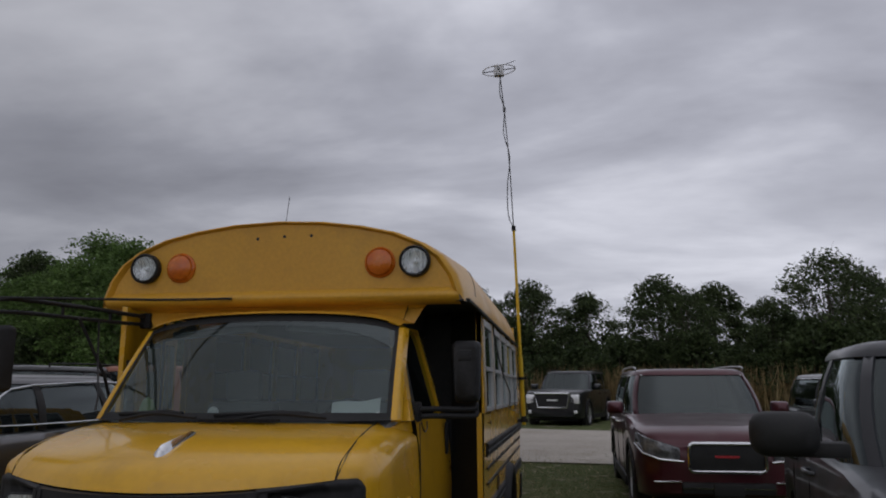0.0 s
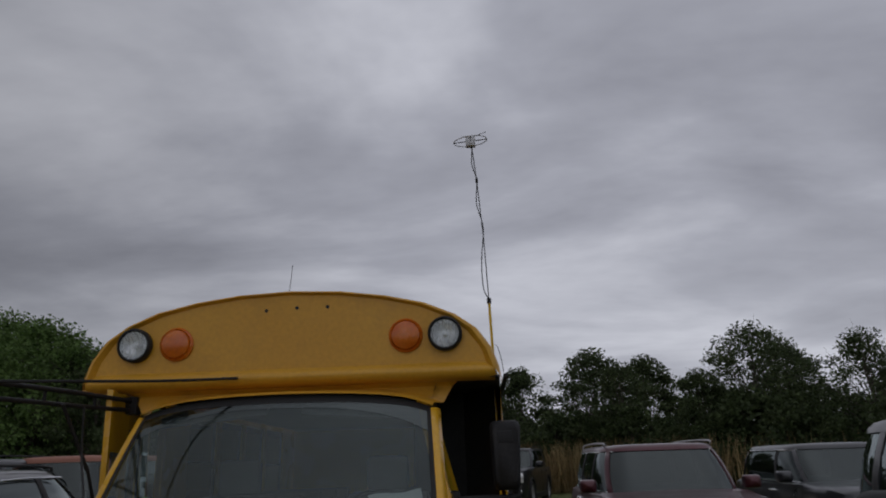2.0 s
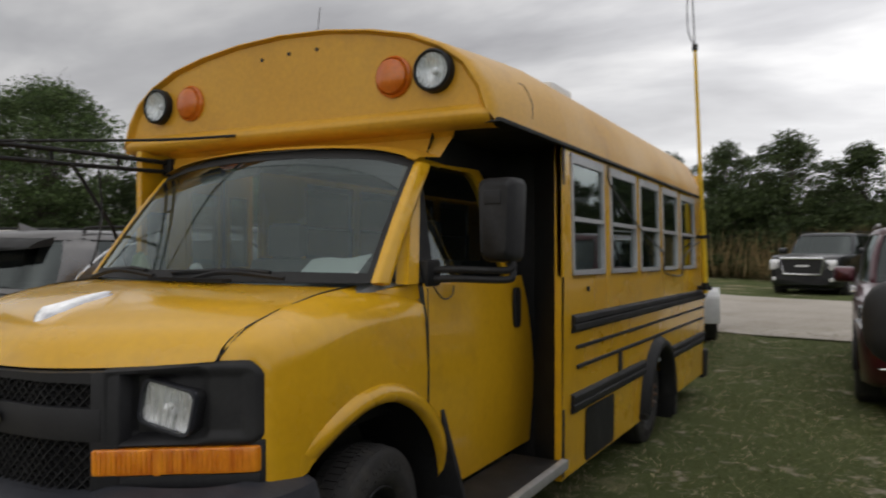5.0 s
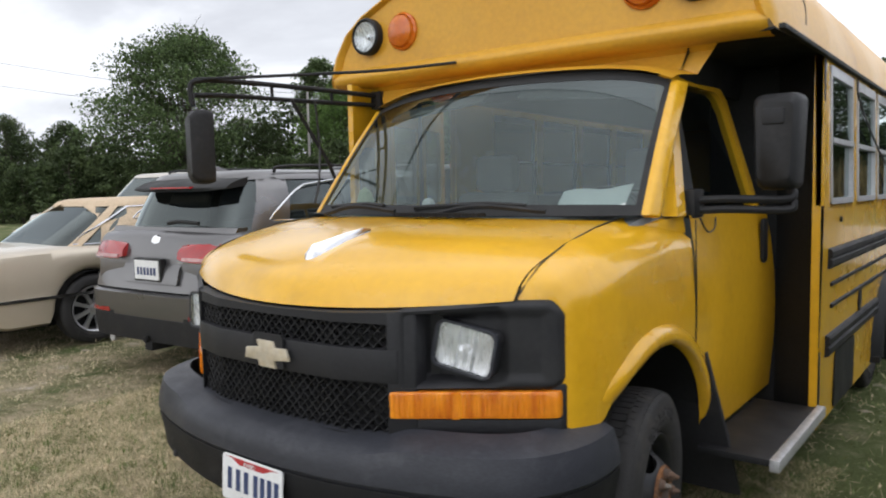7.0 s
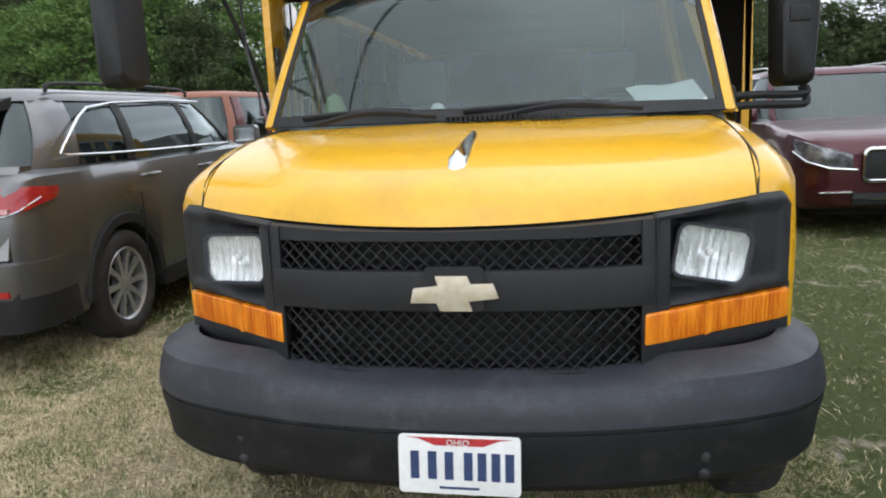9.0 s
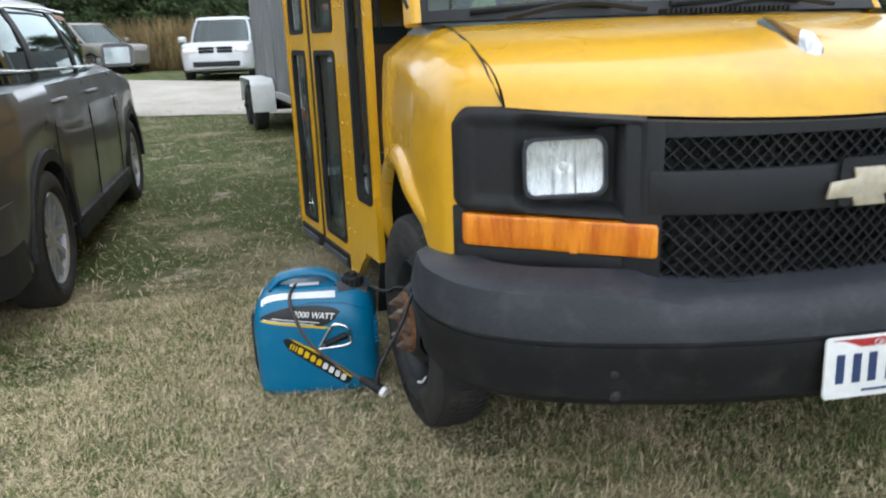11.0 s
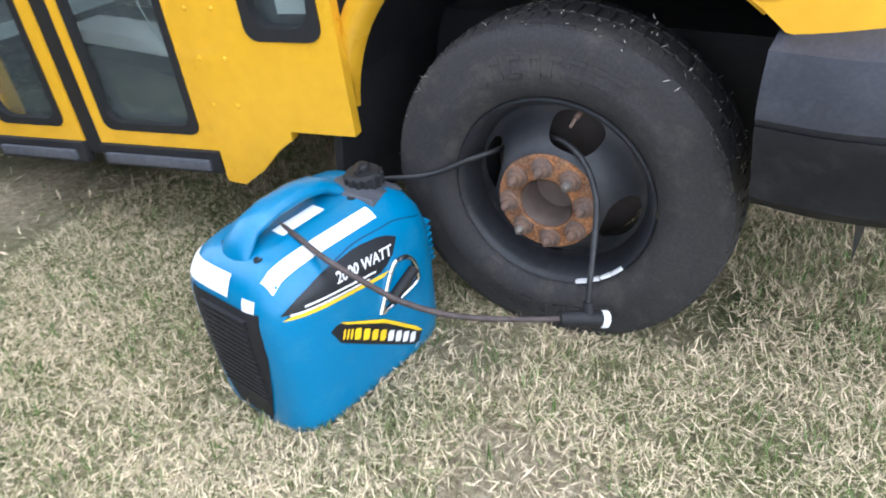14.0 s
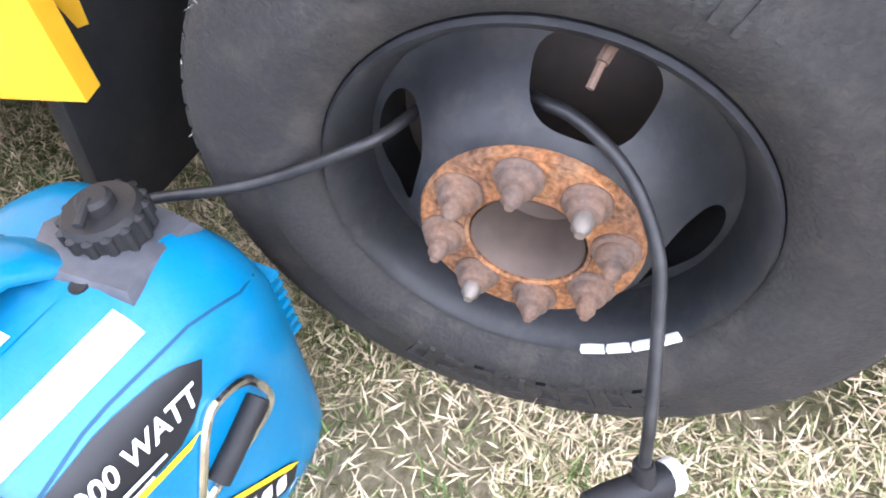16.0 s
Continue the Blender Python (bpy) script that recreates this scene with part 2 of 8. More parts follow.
DASH = mat("dark_grey_dashboard", (0.22, 0.235, 0.24), 0.6, bump=0.1, bump_scale=300)
PAPER = mat("white_paper", (0.80, 0.82, 0.80), 0.7, fine_amount=0.04)
BLUE = mat("glossy_blue_plastic", (0.005, 0.150, 0.30), 0.30, color2=(0.005, 0.138, 0.275), scale=5, fine=200, fine_amount=0.06, bump=0.05, bump_scale=500, coat=0.15, dirt=(0.08, 0.26, 0.36), dirt_amount=0.25, dirt_scale=14)
DECAL_BLACK = mat("black_decal", (0.012, 0.013, 0.016), 0.35, fine_amount=0.1)
DECAL_WHITE = mat("white_tape", (0.80, 0.80, 0.79), 0.4, fine_amount=0.04)
DECAL_YELLOW = mat("yellow_decal", (0.82, 0.54, 0.01), 0.35, fine_amount=0.04)
CABLE = mat("black_rubber_cable", (0.016, 0.016, 0.017), 0.45, fine_amount=0.3, dirt=(0.07, 0.065, 0.06), dirt_amount=0.4, dirt_scale=25)
CABLE_BROWN = mat("dusty_brown_cable", (0.055, 0.04, 0.036), 0.55, fine_amount=0.3, dirt=(0.12, 0.10, 0.085), dirt_amount=0.5, dirt_scale=25)
POLE_YELLOW = mat("yellow_fibreglass_pole", (0.72, 0.47, 0.02), 0.4, fine_amount=0.08)
BARK = mat("grey_brown_bark", (0.10, 0.085, 0.07), 0.9, color2=(0.055, 0.045, 0.036), scale=9, amount=0.9, bump=0.6, bump_scale=30, stretch=(1, 1, 0.25))


# ---- geometry helpers ----
class Shape:
    """Vertices and faces of one mesh under construction."""

    def __init__(self):
        self.v, self.f = [], []

    def box(self, x0, x1, y0, y1, z0, z1):
        n = len(self.v)
        self.v += [(x, y, z) for z in (z0, z1) for x, y in ((x0, y0), (x1, y0), (x1, y1), (x0, y1))]
        self.f += [tuple(n + i for i in q) for q in ((3, 2, 1, 0), (4, 5, 6, 7), (0, 1, 5, 4), (1, 2, 6, 5), (2, 3, 7, 6), (3, 0, 4, 7))]
        return self

    def loft(self, rings, closed=True, caps=True):
        n, k = len(self.v), len(rings[0])
        for r in rings:
            self.v += [tuple(p) for p in r]
        for i in range(len(rings) - 1):
            for j in range(k if closed else k - 1):
                a, b = n + i * k + j, n + i * k + (j + 1) % k
                self.f.append((a, b, b + k, a + k))
        if caps and closed:
            self.f.append(tuple(n + j for j in reversed(range(k))))
            self.f.append(tuple(n + (len(rings) - 1) * k + j for j in range(k)))
        return self

    def grid(self, rows):
        return self.loft(rows, closed=False, caps=False)

    def tube(self, pts, r, n=8, taper=None):
        pts = [Vector(p) for p in pts]
        rings, up = [], None
        for i, p in enumerate(pts):
            d = (pts[min(i + 1, len(pts) - 1)] - pts[max(i - 1, 0)]).normalized()
            if up is None:
                up = d.orthogonal().normalized()
            up = (up - d * up.dot(d)).normalized()
            side = d.cross(up)
            rad = r if taper is None else r + (taper - r) * i / (len(pts) - 1)
            rings.append([p + (up * math.cos(a) + side * math.sin(a)) * rad for a in (2 * math.pi * j / n for j in range(n))])
        return self.loft(rings)

    def lathe(self, origin, axis, profile, n=32, caps=True):
        o, d = Vector(origin), Vector(axis).normalized()
        u = d.orthogonal().normalized()
        w = d.cross(u)
        rings = [[o + d * h + (u * math.cos(a) + w * math.sin(a)) * r for a in (2 * math.pi * j / n for j in range(n))] for r, h in profile]
        return self.loft(rings, caps=caps)

    def prism(self, poly, o, u, v, depth):
        """A flat outline in the axes u, v at o, given a thickness along u x v."""
        o, u, v = Vector(o), Vector(u).normalized(), Vector(v).normalized()
        w = u.cross(v) * depth
        a = [o + u * x + v * y for x, y in poly]
        return self.loft([a, [p + w for p in a]])


def part(name, shape, material, parent=None, label="", bevel=0.0, sharp=38, drop=False, kind="", face=None):
    me = bpy.data.meshes.new(name)
    vs = shape.v
    if drop:
        lean = lambda x, z: x - math.copysign((0.03 if z > 1.5 else 0.012) * (min(z, 2.07) - 1.5), x) if abs(x) > 1.15 else x
        vs = [(lean(x, z), y, z - 0.014 * max(0.0, y - 0.9)) for x, y, z in vs]
    me.from_pydata([tuple(p) for p in vs], [], shape.f)
    bm = bmesh.new()
    bm.from_mesh(me)
    bmesh.ops.remove_doubles(bm, verts=bm.verts, dist=0.00005)
    bmesh.ops.recalc_face_normals(bm, faces=bm.faces)
    if material.name.endswith("glass"):
        mid = sum((v.co for v in bm.verts), Vector()) / len(bm.verts)
        if sum(((Vector(face) if face else f.calc_center_median() - mid)).dot(f.normal) * f.calc_area() for f in bm.faces) < 0:
            bmesh.ops.reverse_faces(bm, faces=bm.faces)
    if bevel:
        es = [e for e in bm.edges if len(e.link_faces) == 2 and e.calc_face_angle(0) > 0.6]
        bmesh.ops.bevel(bm, geom=es, offset=bevel, segments=2, affect="EDGES", profile=0.6, clamp_overlap=True)
    for f in bm.faces:
        f.smooth = True
    for e in bm.edges:
        if len(e.link_faces) == 2 and e.calc_face_angle(0) > radians(sharp):
            e.smooth = False
    bm.to_mesh(me)
    bm.free()
    me.materials.append(material)
    ob = new(name, me)
    ob.visible_shadow = not material.name.endswith("glass")
    if parent:
        ob.parent = parent
    return tagged(ob, label, kind=kind)


def thing(name, label, category, group="", kind=""):
    return tagged(new(name), label, category, group, kind)


def arc(cx, cy, r, a0, a1, n):
    return [(cx + r * math.cos(radians(a0 + (a1 - a0) * i / n)), cy + r * math.sin(radians(a0 + (a1 - a0) * i / n))) for i in range(n + 1)]


def rounded(x0, x1, y0, y1, r, n=4):
    return arc(x1 - r, y1 - r, r, 0, 90, n) + arc(x0 + r, y1 - r, r, 90, 180, n) + arc(x0 + r, y0 + r, r, 180, 270, n) + arc(x1 - r, y0 + r, r, 270, 360, n)


def ring_frame(shape, outer, inner, o, u, v, depth):
    """A frame between two outlines of as many points."""
    o, u, v = Vector(o), Vector(u).normalized(), Vector(v).normalized()
    w = u.cross(v) * depth
    P = lambda q: [o + u * x + v * y for x, y in q]
    a, b = P(outer), P(inner)
    shape.loft([a, b, [p + w for p in b], [p + w for p in a], a], caps=False)
    return shape


def lerp(a, b, t):
    return a + (b - a) * t


def smooth_path(pts, n=6):
    """A Catmull-Rom curve through the points."""
    pts = [Vector(p) for p in pts]
    q = [pts[0] * 2 - pts[1]] + pts + [pts[-1] * 2 - pts[-2]]
    out = []
    for i in range(1, len(q) - 2):
        for j in range(n):
            t = j / n
            a, b, c, d = q[i - 1], q[i], q[i + 1], q[i + 2]
            out.append(0.5 * (2 * b + (c - a) * t + (2 * a - 5 * b + 4 * c - d) * t * t + (3 * b - a - 3 * c + d) * t ** 3))
    return out + [pts[-1]]


def text_part(name, words, size, o, u, v, material, parent, depth=0.001, bold=False, shear=0.0, stretch=1.0):
    cu = bpy.data.curves.new(name, "FONT")
    cu.body, cu.size, cu.extrude, cu.shear, cu.resolution_u = words, size, depth, shear, 3
    cu.offset = size * 0.022 if bold else 0.0
    tmp = new(name, cu)
    dg = bpy.context.evaluated_depsgraph_get()
    me = bpy.data.meshes.new_from_object(tmp.evaluated_get(dg))
    bpy.data.objects.remove(tmp)
    u, v, o = Vector(u).normalized(), Vector(v).normalized(), Vector(o)
    w = u.cross(v)
    m = Matrix.Translation(o) @ Matrix((u, v, w)).transposed().to_4x4() @ Matrix.Diagonal((stretch, 1, 1, 1))
    me.transform(m)
    me.materials.clear()
    me.materials.append(material)
    ob = new(name, me)
    ob.parent = parent
    return ob


# ---- ground and road ----
def lush_field(nt, tc, base):
    """Adds to 'base' where the lane beside the driver's side and the field behind grow greener."""
    N, L = nt.nodes.new, nt.links.new
    sx = N("ShaderNodeSeparateXYZ"); L(tc.outputs["Object"], sx.inputs[0])
    r = N("ShaderNodeMapRange"); r.inputs[1].default_value, r.inputs[2].default_value, r.inputs[3].default_value, r.inputs[4].default_value = -0.4, 1.6, 0.0, 0.24
    L(sx.outputs[0], r.inputs[0])
    far = N("ShaderNodeMapRange"); far.inputs[1].default_value, far.inputs[2].default_value, far.inputs[3].default_value, far.inputs[4].default_value = 0.8, 3.5, 0.0, 0.13
    L(sx.outputs[1], far.inputs[0])
    top = N("ShaderNodeMath"); top.operation = "MAXIMUM"
    L(r.outputs[0], top.inputs[0]); L(far.outputs[0], top.inputs[1])
    a = N("ShaderNodeMath"); a.operation = "ADD"
    L(top.outputs[0], a.inputs[0]); L(base, a.inputs[1])
    return a.outputs[0]


def ground_material():
    m = bpy.data.materials.new("dry_mown_grass")
    m.use_nodes = True
    nt = m.node_tree
    N, L = nt.nodes.new, nt.links.new
    b = nt.nodes["Principled BSDF"]
    tc = N("ShaderNodeTexCoord")

    def noise_tex(scale, detail=6, rough=0.6):
        n = N("ShaderNodeTexNoise")
        n.inputs["Scale"].default_value, n.inputs["Detail"].default_value, n.inputs["Roughness"].default_value = scale, detail, rough
        L(tc.outputs["Object"], n.inputs[0])
        return n

    def mix(fac, a, c):
        x = N("ShaderNodeMixRGB")
        L(fac, x.inputs[0])
        for i, val in ((1, a), (2, c)):
            if isinstance(val, tuple):
                x.inputs[i].default_value = (*val, 1)
            else:
                L(val, x.inputs[i])
        return x.outputs[0]

    def band(n, lo, hi):
        r = N("ShaderNodeMapRange")
        r.inputs[1].default_value, r.inputs[2].default_value = lo, hi
        L(n.outputs[0] if hasattr(n, "outputs") else n, r.inputs[0])
        return r.outputs[0]
    fine = mix(band(noise_tex(55, 8, 0.7), 0.35, 0.65), (0.25, 0.20, 0.125), (0.58, 0.48, 0.33))
    green = mix(band(noise_tex(70, 8, 0.7), 0.3, 0.7), (0.075, 0.10, 0.034), (0.15, 0.17, 0.075))
    c = mix(band(lush_field(nt, tc, noise_tex(0.9, 6, 0.65).outputs[0]), 0.42, 0.60), fine, green)
    c = mix(band(noise_tex(2.1, 8, 0.7), 0.58, 0.68), c, (0.52, 0.44, 0.36))
    L(c, b.inputs["Base Color"])
    b.inputs["Roughness"].default_value = 0.95
    b.inputs["Specular IOR Level"].default_value = 0.1
    bp = N("ShaderNodeBump"); bp.inputs["Strength"].default_value = 0.9; bp.inputs["Distance"].default_value = 0.03
    L(noise_tex(90, 8, 0.75).outputs[0], bp.inputs["Height"]); L(bp.outputs[0], b.inputs["Normal"])
    return m


GROUND = ground_material()
SAND_ROAD = mat("pale_sandy_shell_road", (0.40, 0.36, 0.31), 0.95, color2=(0.50, 0.46, 0.41), scale=0.8, amount=0.9, fine=30, fine_amount=0.18, bump=0.4, bump_scale=60, dirt=(0.25, 0.215, 0.16), dirt_amount=0.55, dirt_scale=0.5, spec=0.1)


def rise(x, y):
    """The field lifts gently towards the track."""
    t = min(1.0, max(0.0, (y + 0.28 * x - 7.5) / 11.0))
    return (0.30 - 0.035 * max(-6.0, min(0.0, x))) * t * t * (3 - 2 * t)


def ground_sheet():
    s = Shape()
    xs = [-600, -250, -120, -60, -30] + [-20 + i for i in range(41)] + [30, 60, 120, 250, 600]
    ys = [-600, -200, -80, -30, -15] + [-10 + i for i in range(46)] + [50, 80, 150, 300, 600]
    rows = [[(x, y, 0.015 * noise.noise(Vector((x * 0.35, y * 0.35, 2.0))) - 0.008 + rise(x, y)) for x in xs] for y in ys]
    s.grid(rows)
    ob = part("ground", s, GROUND, kind="structure", label="dry patchy mown grass field with bare sandy spots")
    return tagged(ob, category="ground")


def road_sheet():
    s = Shape()
    rows = []
    for i in range(181):
        x = -90 + i
        near = 10.7 - 0.28 * x + 0.35 * noise.noise(Vector((x * 0.4, 0, 7))) + (0.006 * x * x if x > 0 else 0)
        far = 17.0 - 0.33 * x + 0.35 * noise.noise(Vector((x * 0.3, 5, 7))) + (0.006 * x * x if x > 0 else 0)
        rows.append([(x, lerp(near, far, k / 12), 0.018 + 0.025 * math.sin(math.pi * k / 12) + rise(x, lerp(near, far, k / 12))) for k in range(13)])
    s.grid(rows)
    return tagged(part("road", s, SAND_ROAD, kind="structure", label="pale sandy shell track with worn wheel lines"), category="road")


ground = ground_sheet()
road = road_sheet()


# ---- the school bus ----
bus = thing("school_bus", "short yellow school bus with black rub rails on grass", "bus")
FRONT_AXLE, REAR_AXLE, WHEEL_R = -0.545, 2.97, 0.375


def side_x(z):
    return float(np.interp(z, [0.28, 0.45, 0.7, 1.0, 1.2, 1.36], [0.925, 0.945, 0.965, 0.970, 0.958, 0.935]))


def hood_front(x):
    q = (x / 0.79) ** 2
    return -1.435 + 0.245 * q, 1.118 + 0.036 * q


def hood_z(x, y):
    yf, z0 = hood_front(x)
    up = float(np.interp(y - yf, [0, 0.02, 0.05, 0.10, 0.17, 0.3, 0.5, 0.85], [0, 0.042, 0.080, 0.118, 0.150, 0.196, 0.238, 0.272]))
    return z0 + up * (0.93 - 0.148 * (x / 0.79) ** 2)


def seam_x(y):
    return float(np.interp(y, [-1.19, -1.0, -0.7, -0.42], [0.79, 0.805, 0.80, 0.785]))


def arch_z(y, low, cy=FRONT_AXLE, cz=0.37, r=0.555):
    d = abs(y - cy)
    return max(low, cz + math.sqrt(r * r - d * d)) if d < r else low


def nose_y(x):
    return float(np.interp(abs(x), [0, 0.3, 0.47, 0.6, 0.71, 0.79, 0.885, 0.92, 0.945], [-1.462, -1.448, -1.402, -1.318, -1.240, -1.190, -1.122, -1.088, -1.04]))


def fender_section(y, sgn):
    """From the hood seam over the shoulder to the lower edge."""
    xs = seam_x(y)
    zs = hood_z(xs, y) if y > -1.19 else 1.155
    taper = float(np.interp(y, [-1.2, -1.16, -1.10, -1.0, -0.85], [0.10, 0.085, 0.055, 0.022, 0.0]))
    low = arch_z(y, 0.745 if y < FRONT_AXLE else 0.42)
    pts = [(xs, zs), (xs + 0.045, zs - 0.012), (xs + 0.085, zs - 0.038)]
    z0 = zs - 0.10
    for i in range(9):
        z = lerp(z0, low, i / 8)
        pts.append((max(side_x(z) - taper, xs + 0.09 if i == 0 else 0), z))
    return [(sgn * x, max(y, nose_y(min(x, 0.945)) + 0.012), z) for x, z in pts]


def stations(y0, y1, step=0.035):
    n = max(2, round((y1 - y0) / step))
    return [lerp(y0, y1, i / n) for i in range(n + 1)]


# hood
s = Shape()
rows = []
for i in range(33):
    fx = -0.785 + 1.57 * i / 32
    yf, _ = hood_front(fx)
    row = []
    for t in (0, 0.015, 0.035, 0.06, 0.09, 0.13, 0.19, 0.28, 0.4, 0.55, 0.7, 0.85, 1.0):
        y = lerp(yf, -0.50 - 0.13 * (1 - (fx / 0.79) ** 2), t)
        x = fx / 0.785 * (max(seam_x(y), 0.79) - 0.0045)
        row.append((x, y, hood_z(x, y)))
    rows.append(row)
s.grid(rows)
hood = part("hood", s, YELLOW, bus, sharp=60)

# fenders, driver door and passenger quarter
for sgn in (1, -1):
    s = Shape()
    ys = stations(-1.19, -0.165 if sgn > 0 else -0.075)
    s.grid([fender_section(y, sgn) for y in ys])
    part("fender", s, YELLOW, bus, sharp=60)
    s = Shape()
    prof = [(0.545, -0.012), (0.550, 0.022), (0.575, 0.030), (0.605, 0.020), (0.622, -0.004)]
    rings = []
    for a in range(-4, 176, 4):
        ca, sa = math.cos(radians(a)), math.sin(radians(a))
        ring = []
        for r, out in prof:
            y, z = FRONT_AXLE - r * ca, 0.37 + r * sa
            fade = min(1.0, max(0.0, (z - (0.76 if a < 90 else 0.44)) / 0.13))
            ring.append((sgn * (side_x(z) - 0.012 + (out + 0.012) * fade - float(np.interp(y, [-1.16, -1.05, -0.85], [0.06, 0.03, 0.0]))), y, z))
        if ring[0][2] > (0.77 if a < 90 else 0.46):
            rings.append(ring)
    s.loft(rings, closed=False, caps=False)
    part("wheel_arch_flare", s, YELLOW, bus, sharp=70)
    # black liner inside the arch
    s = Shape()
    s.loft([[(sgn * x, FRONT_AXLE - 0.56 * math.cos(radians(a)), 0.37 + 0.56 * math.sin(radians(a))) for x in (0.95, 0.55)] for a in range(0, 181, 10)], closed=False, caps=False)
    part("wheel_well", s, BLACK_PAINT, bus, "matt black wheel well liner")
    s = Shape()
    w = 0.10 if sgn > 0 else 0.03
    s.loft([[(sgn * x, y, z) for x, y, z in ((0.62, -0.06, 0.78), (0.975, -0.055, 0.80), (0.985 + 0.6 * w, 0.0, 0.45), (0.99 + w, 0.03, 0.20), (0.66, 0.03, 0.20))],
            [(sgn * x, y, z) for x, y, z in ((0.62, -0.03, 0.78), (0.972, -0.02, 0.80), (0.985 + 0.6 * w, 0.03, 0.45), (0.99 + w, 0.055, 0.20), (0.66, 0.055, 0.20))]])
    part("mud_flap", s, BLACK_PLASTIC, bus, "scuffed black rubber mud flap", bevel=0.006)

# driver door skin with its window frame
s = Shape()
ys = stations(-0.155, 1.03)
rows = []
for y in ys:
    low = arch_z(y, 0.42)
    rear = float(np.interp(y, [0.85, 1.03], [0, 1]))
    zt = 1.36
    row = []
    for i in range(12):
        z = lerp(zt, low, i / 11)
        yy = y - 0.10 * rear * max(0, (z - 0.85) / 0.51)
        row.append((side_x(z) + 0.004, yy, z))
    rows.append(row)
s.grid(rows)
driver_door = part("driver_door", s, YELLOW, bus, sharp=60)
s = Shape()
outer = [(-0.27, 1.36), (-0.02, 1.86), (0.04, 1.93), (0.12, 1.965), (0.60, 1.965), (0.69, 1.94), (0.745, 1.87), (0.84, 1.36)]
inner = [(-0.19, 1.36), (0.03, 1.83), (0.07, 1.88), (0.13, 1.905), (0.57, 1.905), (0.63, 1.88), (0.67, 1.82), (0.755, 1.36)]
tum = lambda z: 0.935 - 0.155 * (z - 1.36) / 0.6
a = [(tum(z), y, z) for y, z in outer]
b = [(tum(z) + 0.004, y, z) for y, z in inner]
s.loft([a, b, [(x - 0.05, y, z) for x, y, z in b], [(x - 0.06, y, z) for x, y, z in a], a], closed=False, caps=False)
part("window_frame", s, YELLOW, driver_door, bevel=0.0)
s = Shape()
s.f.append(tuple(range(len(inner))))
s.v = [(tum(z) - 0.02, y, z) for y, z in inner]
part("window_glass", s, DARK_GLASS, driver_door, face=(1, 0, 0.2))
s = Shape()
s.prism([(-0.215, 1.365), (-0.045, 1.365), (0.05, 1.80), (0.02, 1.83)], (0.922, 0, 0), (0, 1, 0), (0, 0, 1), 0.012)
s.v = [(x - 0.155 * (z - 1.36) / 0.6, y, z) for x, y, z in s.v]
part("cowl_corner", Shape().loft([[(0.79, -0.43, 1.29), (0.87, -0.39, 1.29), (0.925, -0.15, 1.29), (0.79, -0.15, 1.29)], [(0.79, -0.43, 1.335), (0.865, -0.39, 1.338), (0.915, -0.15, 1.36), (0.79, -0.15, 1.36)]]), YELLOW, bus, bevel=0.006)
part("mirror_sail_panel", s, BLACK_PLASTIC, driver_door)
s = Shape()
s.prism(rounded(0.745, 0.825, 1.085, 1.30, 0.030), (0.966, 0, 0), (0, 1, 0), (0, 0, 1), 0.018)
part("door_handle", s, BLACK_PLASTIC, driver_door, bevel=0.005)
s = Shape().tube(smooth_path([(0.963, -0.10, 1.345), (0.967, -0.05, 1.30), (0.969, 0.0, 1.285), (0.968, 0.06, 1.30), (0.965, 0.08, 1.34)]), 0.0035, 6)
part("loose_wire", s, CABLE, driver_door)
# dark shut lines
for pts in ([(0.966, -0.160, 1.34), (0.972, -0.160, 1.0), (0.968, -0.160, 0.82)],
            [(0.79, -1.19, 1.158), (0.806, -1.12, 1.222), (0.806, -1.02, hood_z(0.805, -1.02) + 0.001), (0.80, -0.7, hood_z(0.80, -0.7) + 0.001), (0.786, -0.44, hood_z(0.785, -0.44) + 0.001)],
            [(-0.79, -1.19, 1.158), (-0.806, -1.12, 1.222), (-0.806, -1.02, hood_z(0.805, -1.02) + 0.001), (-0.80, -0.7, hood_z(0.80, -0.7) + 0.001), (-0.786, -0.44, hood_z(0.785, -0.44) + 0.001)]):
    part("panel_gap", Shape().tube(smooth_path(pts, 8), 0.0028, 6), SEAL, bus)

# running board
s = Shape().box(0.94, 1.22, -0.05, 0.78, 0.375, 0.405)
part("running_board", s, BLACK_PLASTIC, bus, bevel=0.008)
s = Shape().box(1.222, 1.262, -0.06, 0.80, 0.36, 0.41)
part("running_board_edge", s, ALU, bus, "bright aluminium step edge", bevel=0.008)

# under body so that no light passes below the floor
part("chassis", Shape().box(-0.60, 0.60, -1.2, 4.9, 0.34, 0.62).box(-0.88, 0.88, 0.1, 4.9, 0.42, 0.60).box(-0.80, 0.80, -1.0, -0.1, 0.80, 1.02), BLACK_PAINT, bus)

# cowl and windshield
def ws_bottom(x):
    q = (x / 0.87) ** 2
    return -0.635 + 0.215 * q, 1.366


def ws_top(x):
    q = (x / 0.80) ** 2
    return -0.05 + 0.09 * q, 1.985 - 0.035 * q


def ws_point(u, t, out=0.0):
    """u from -1 to 1 across, t from 0 at the cowl to 1 at the top."""
    xb, xt = 0.868 * u, 0.815 * u
    t = t * (1 - 0.085 * abs(u) ** 7)
    yb, zb = ws_bottom(xb)
    yt, zt = ws_top(xt)
    bow = 0.014 * math.sin(math.pi * t)
    return (lerp(xb, xt, t), lerp(yb, yt, t) - bow - out, lerp(zb, zt, t) + out * 0.6)


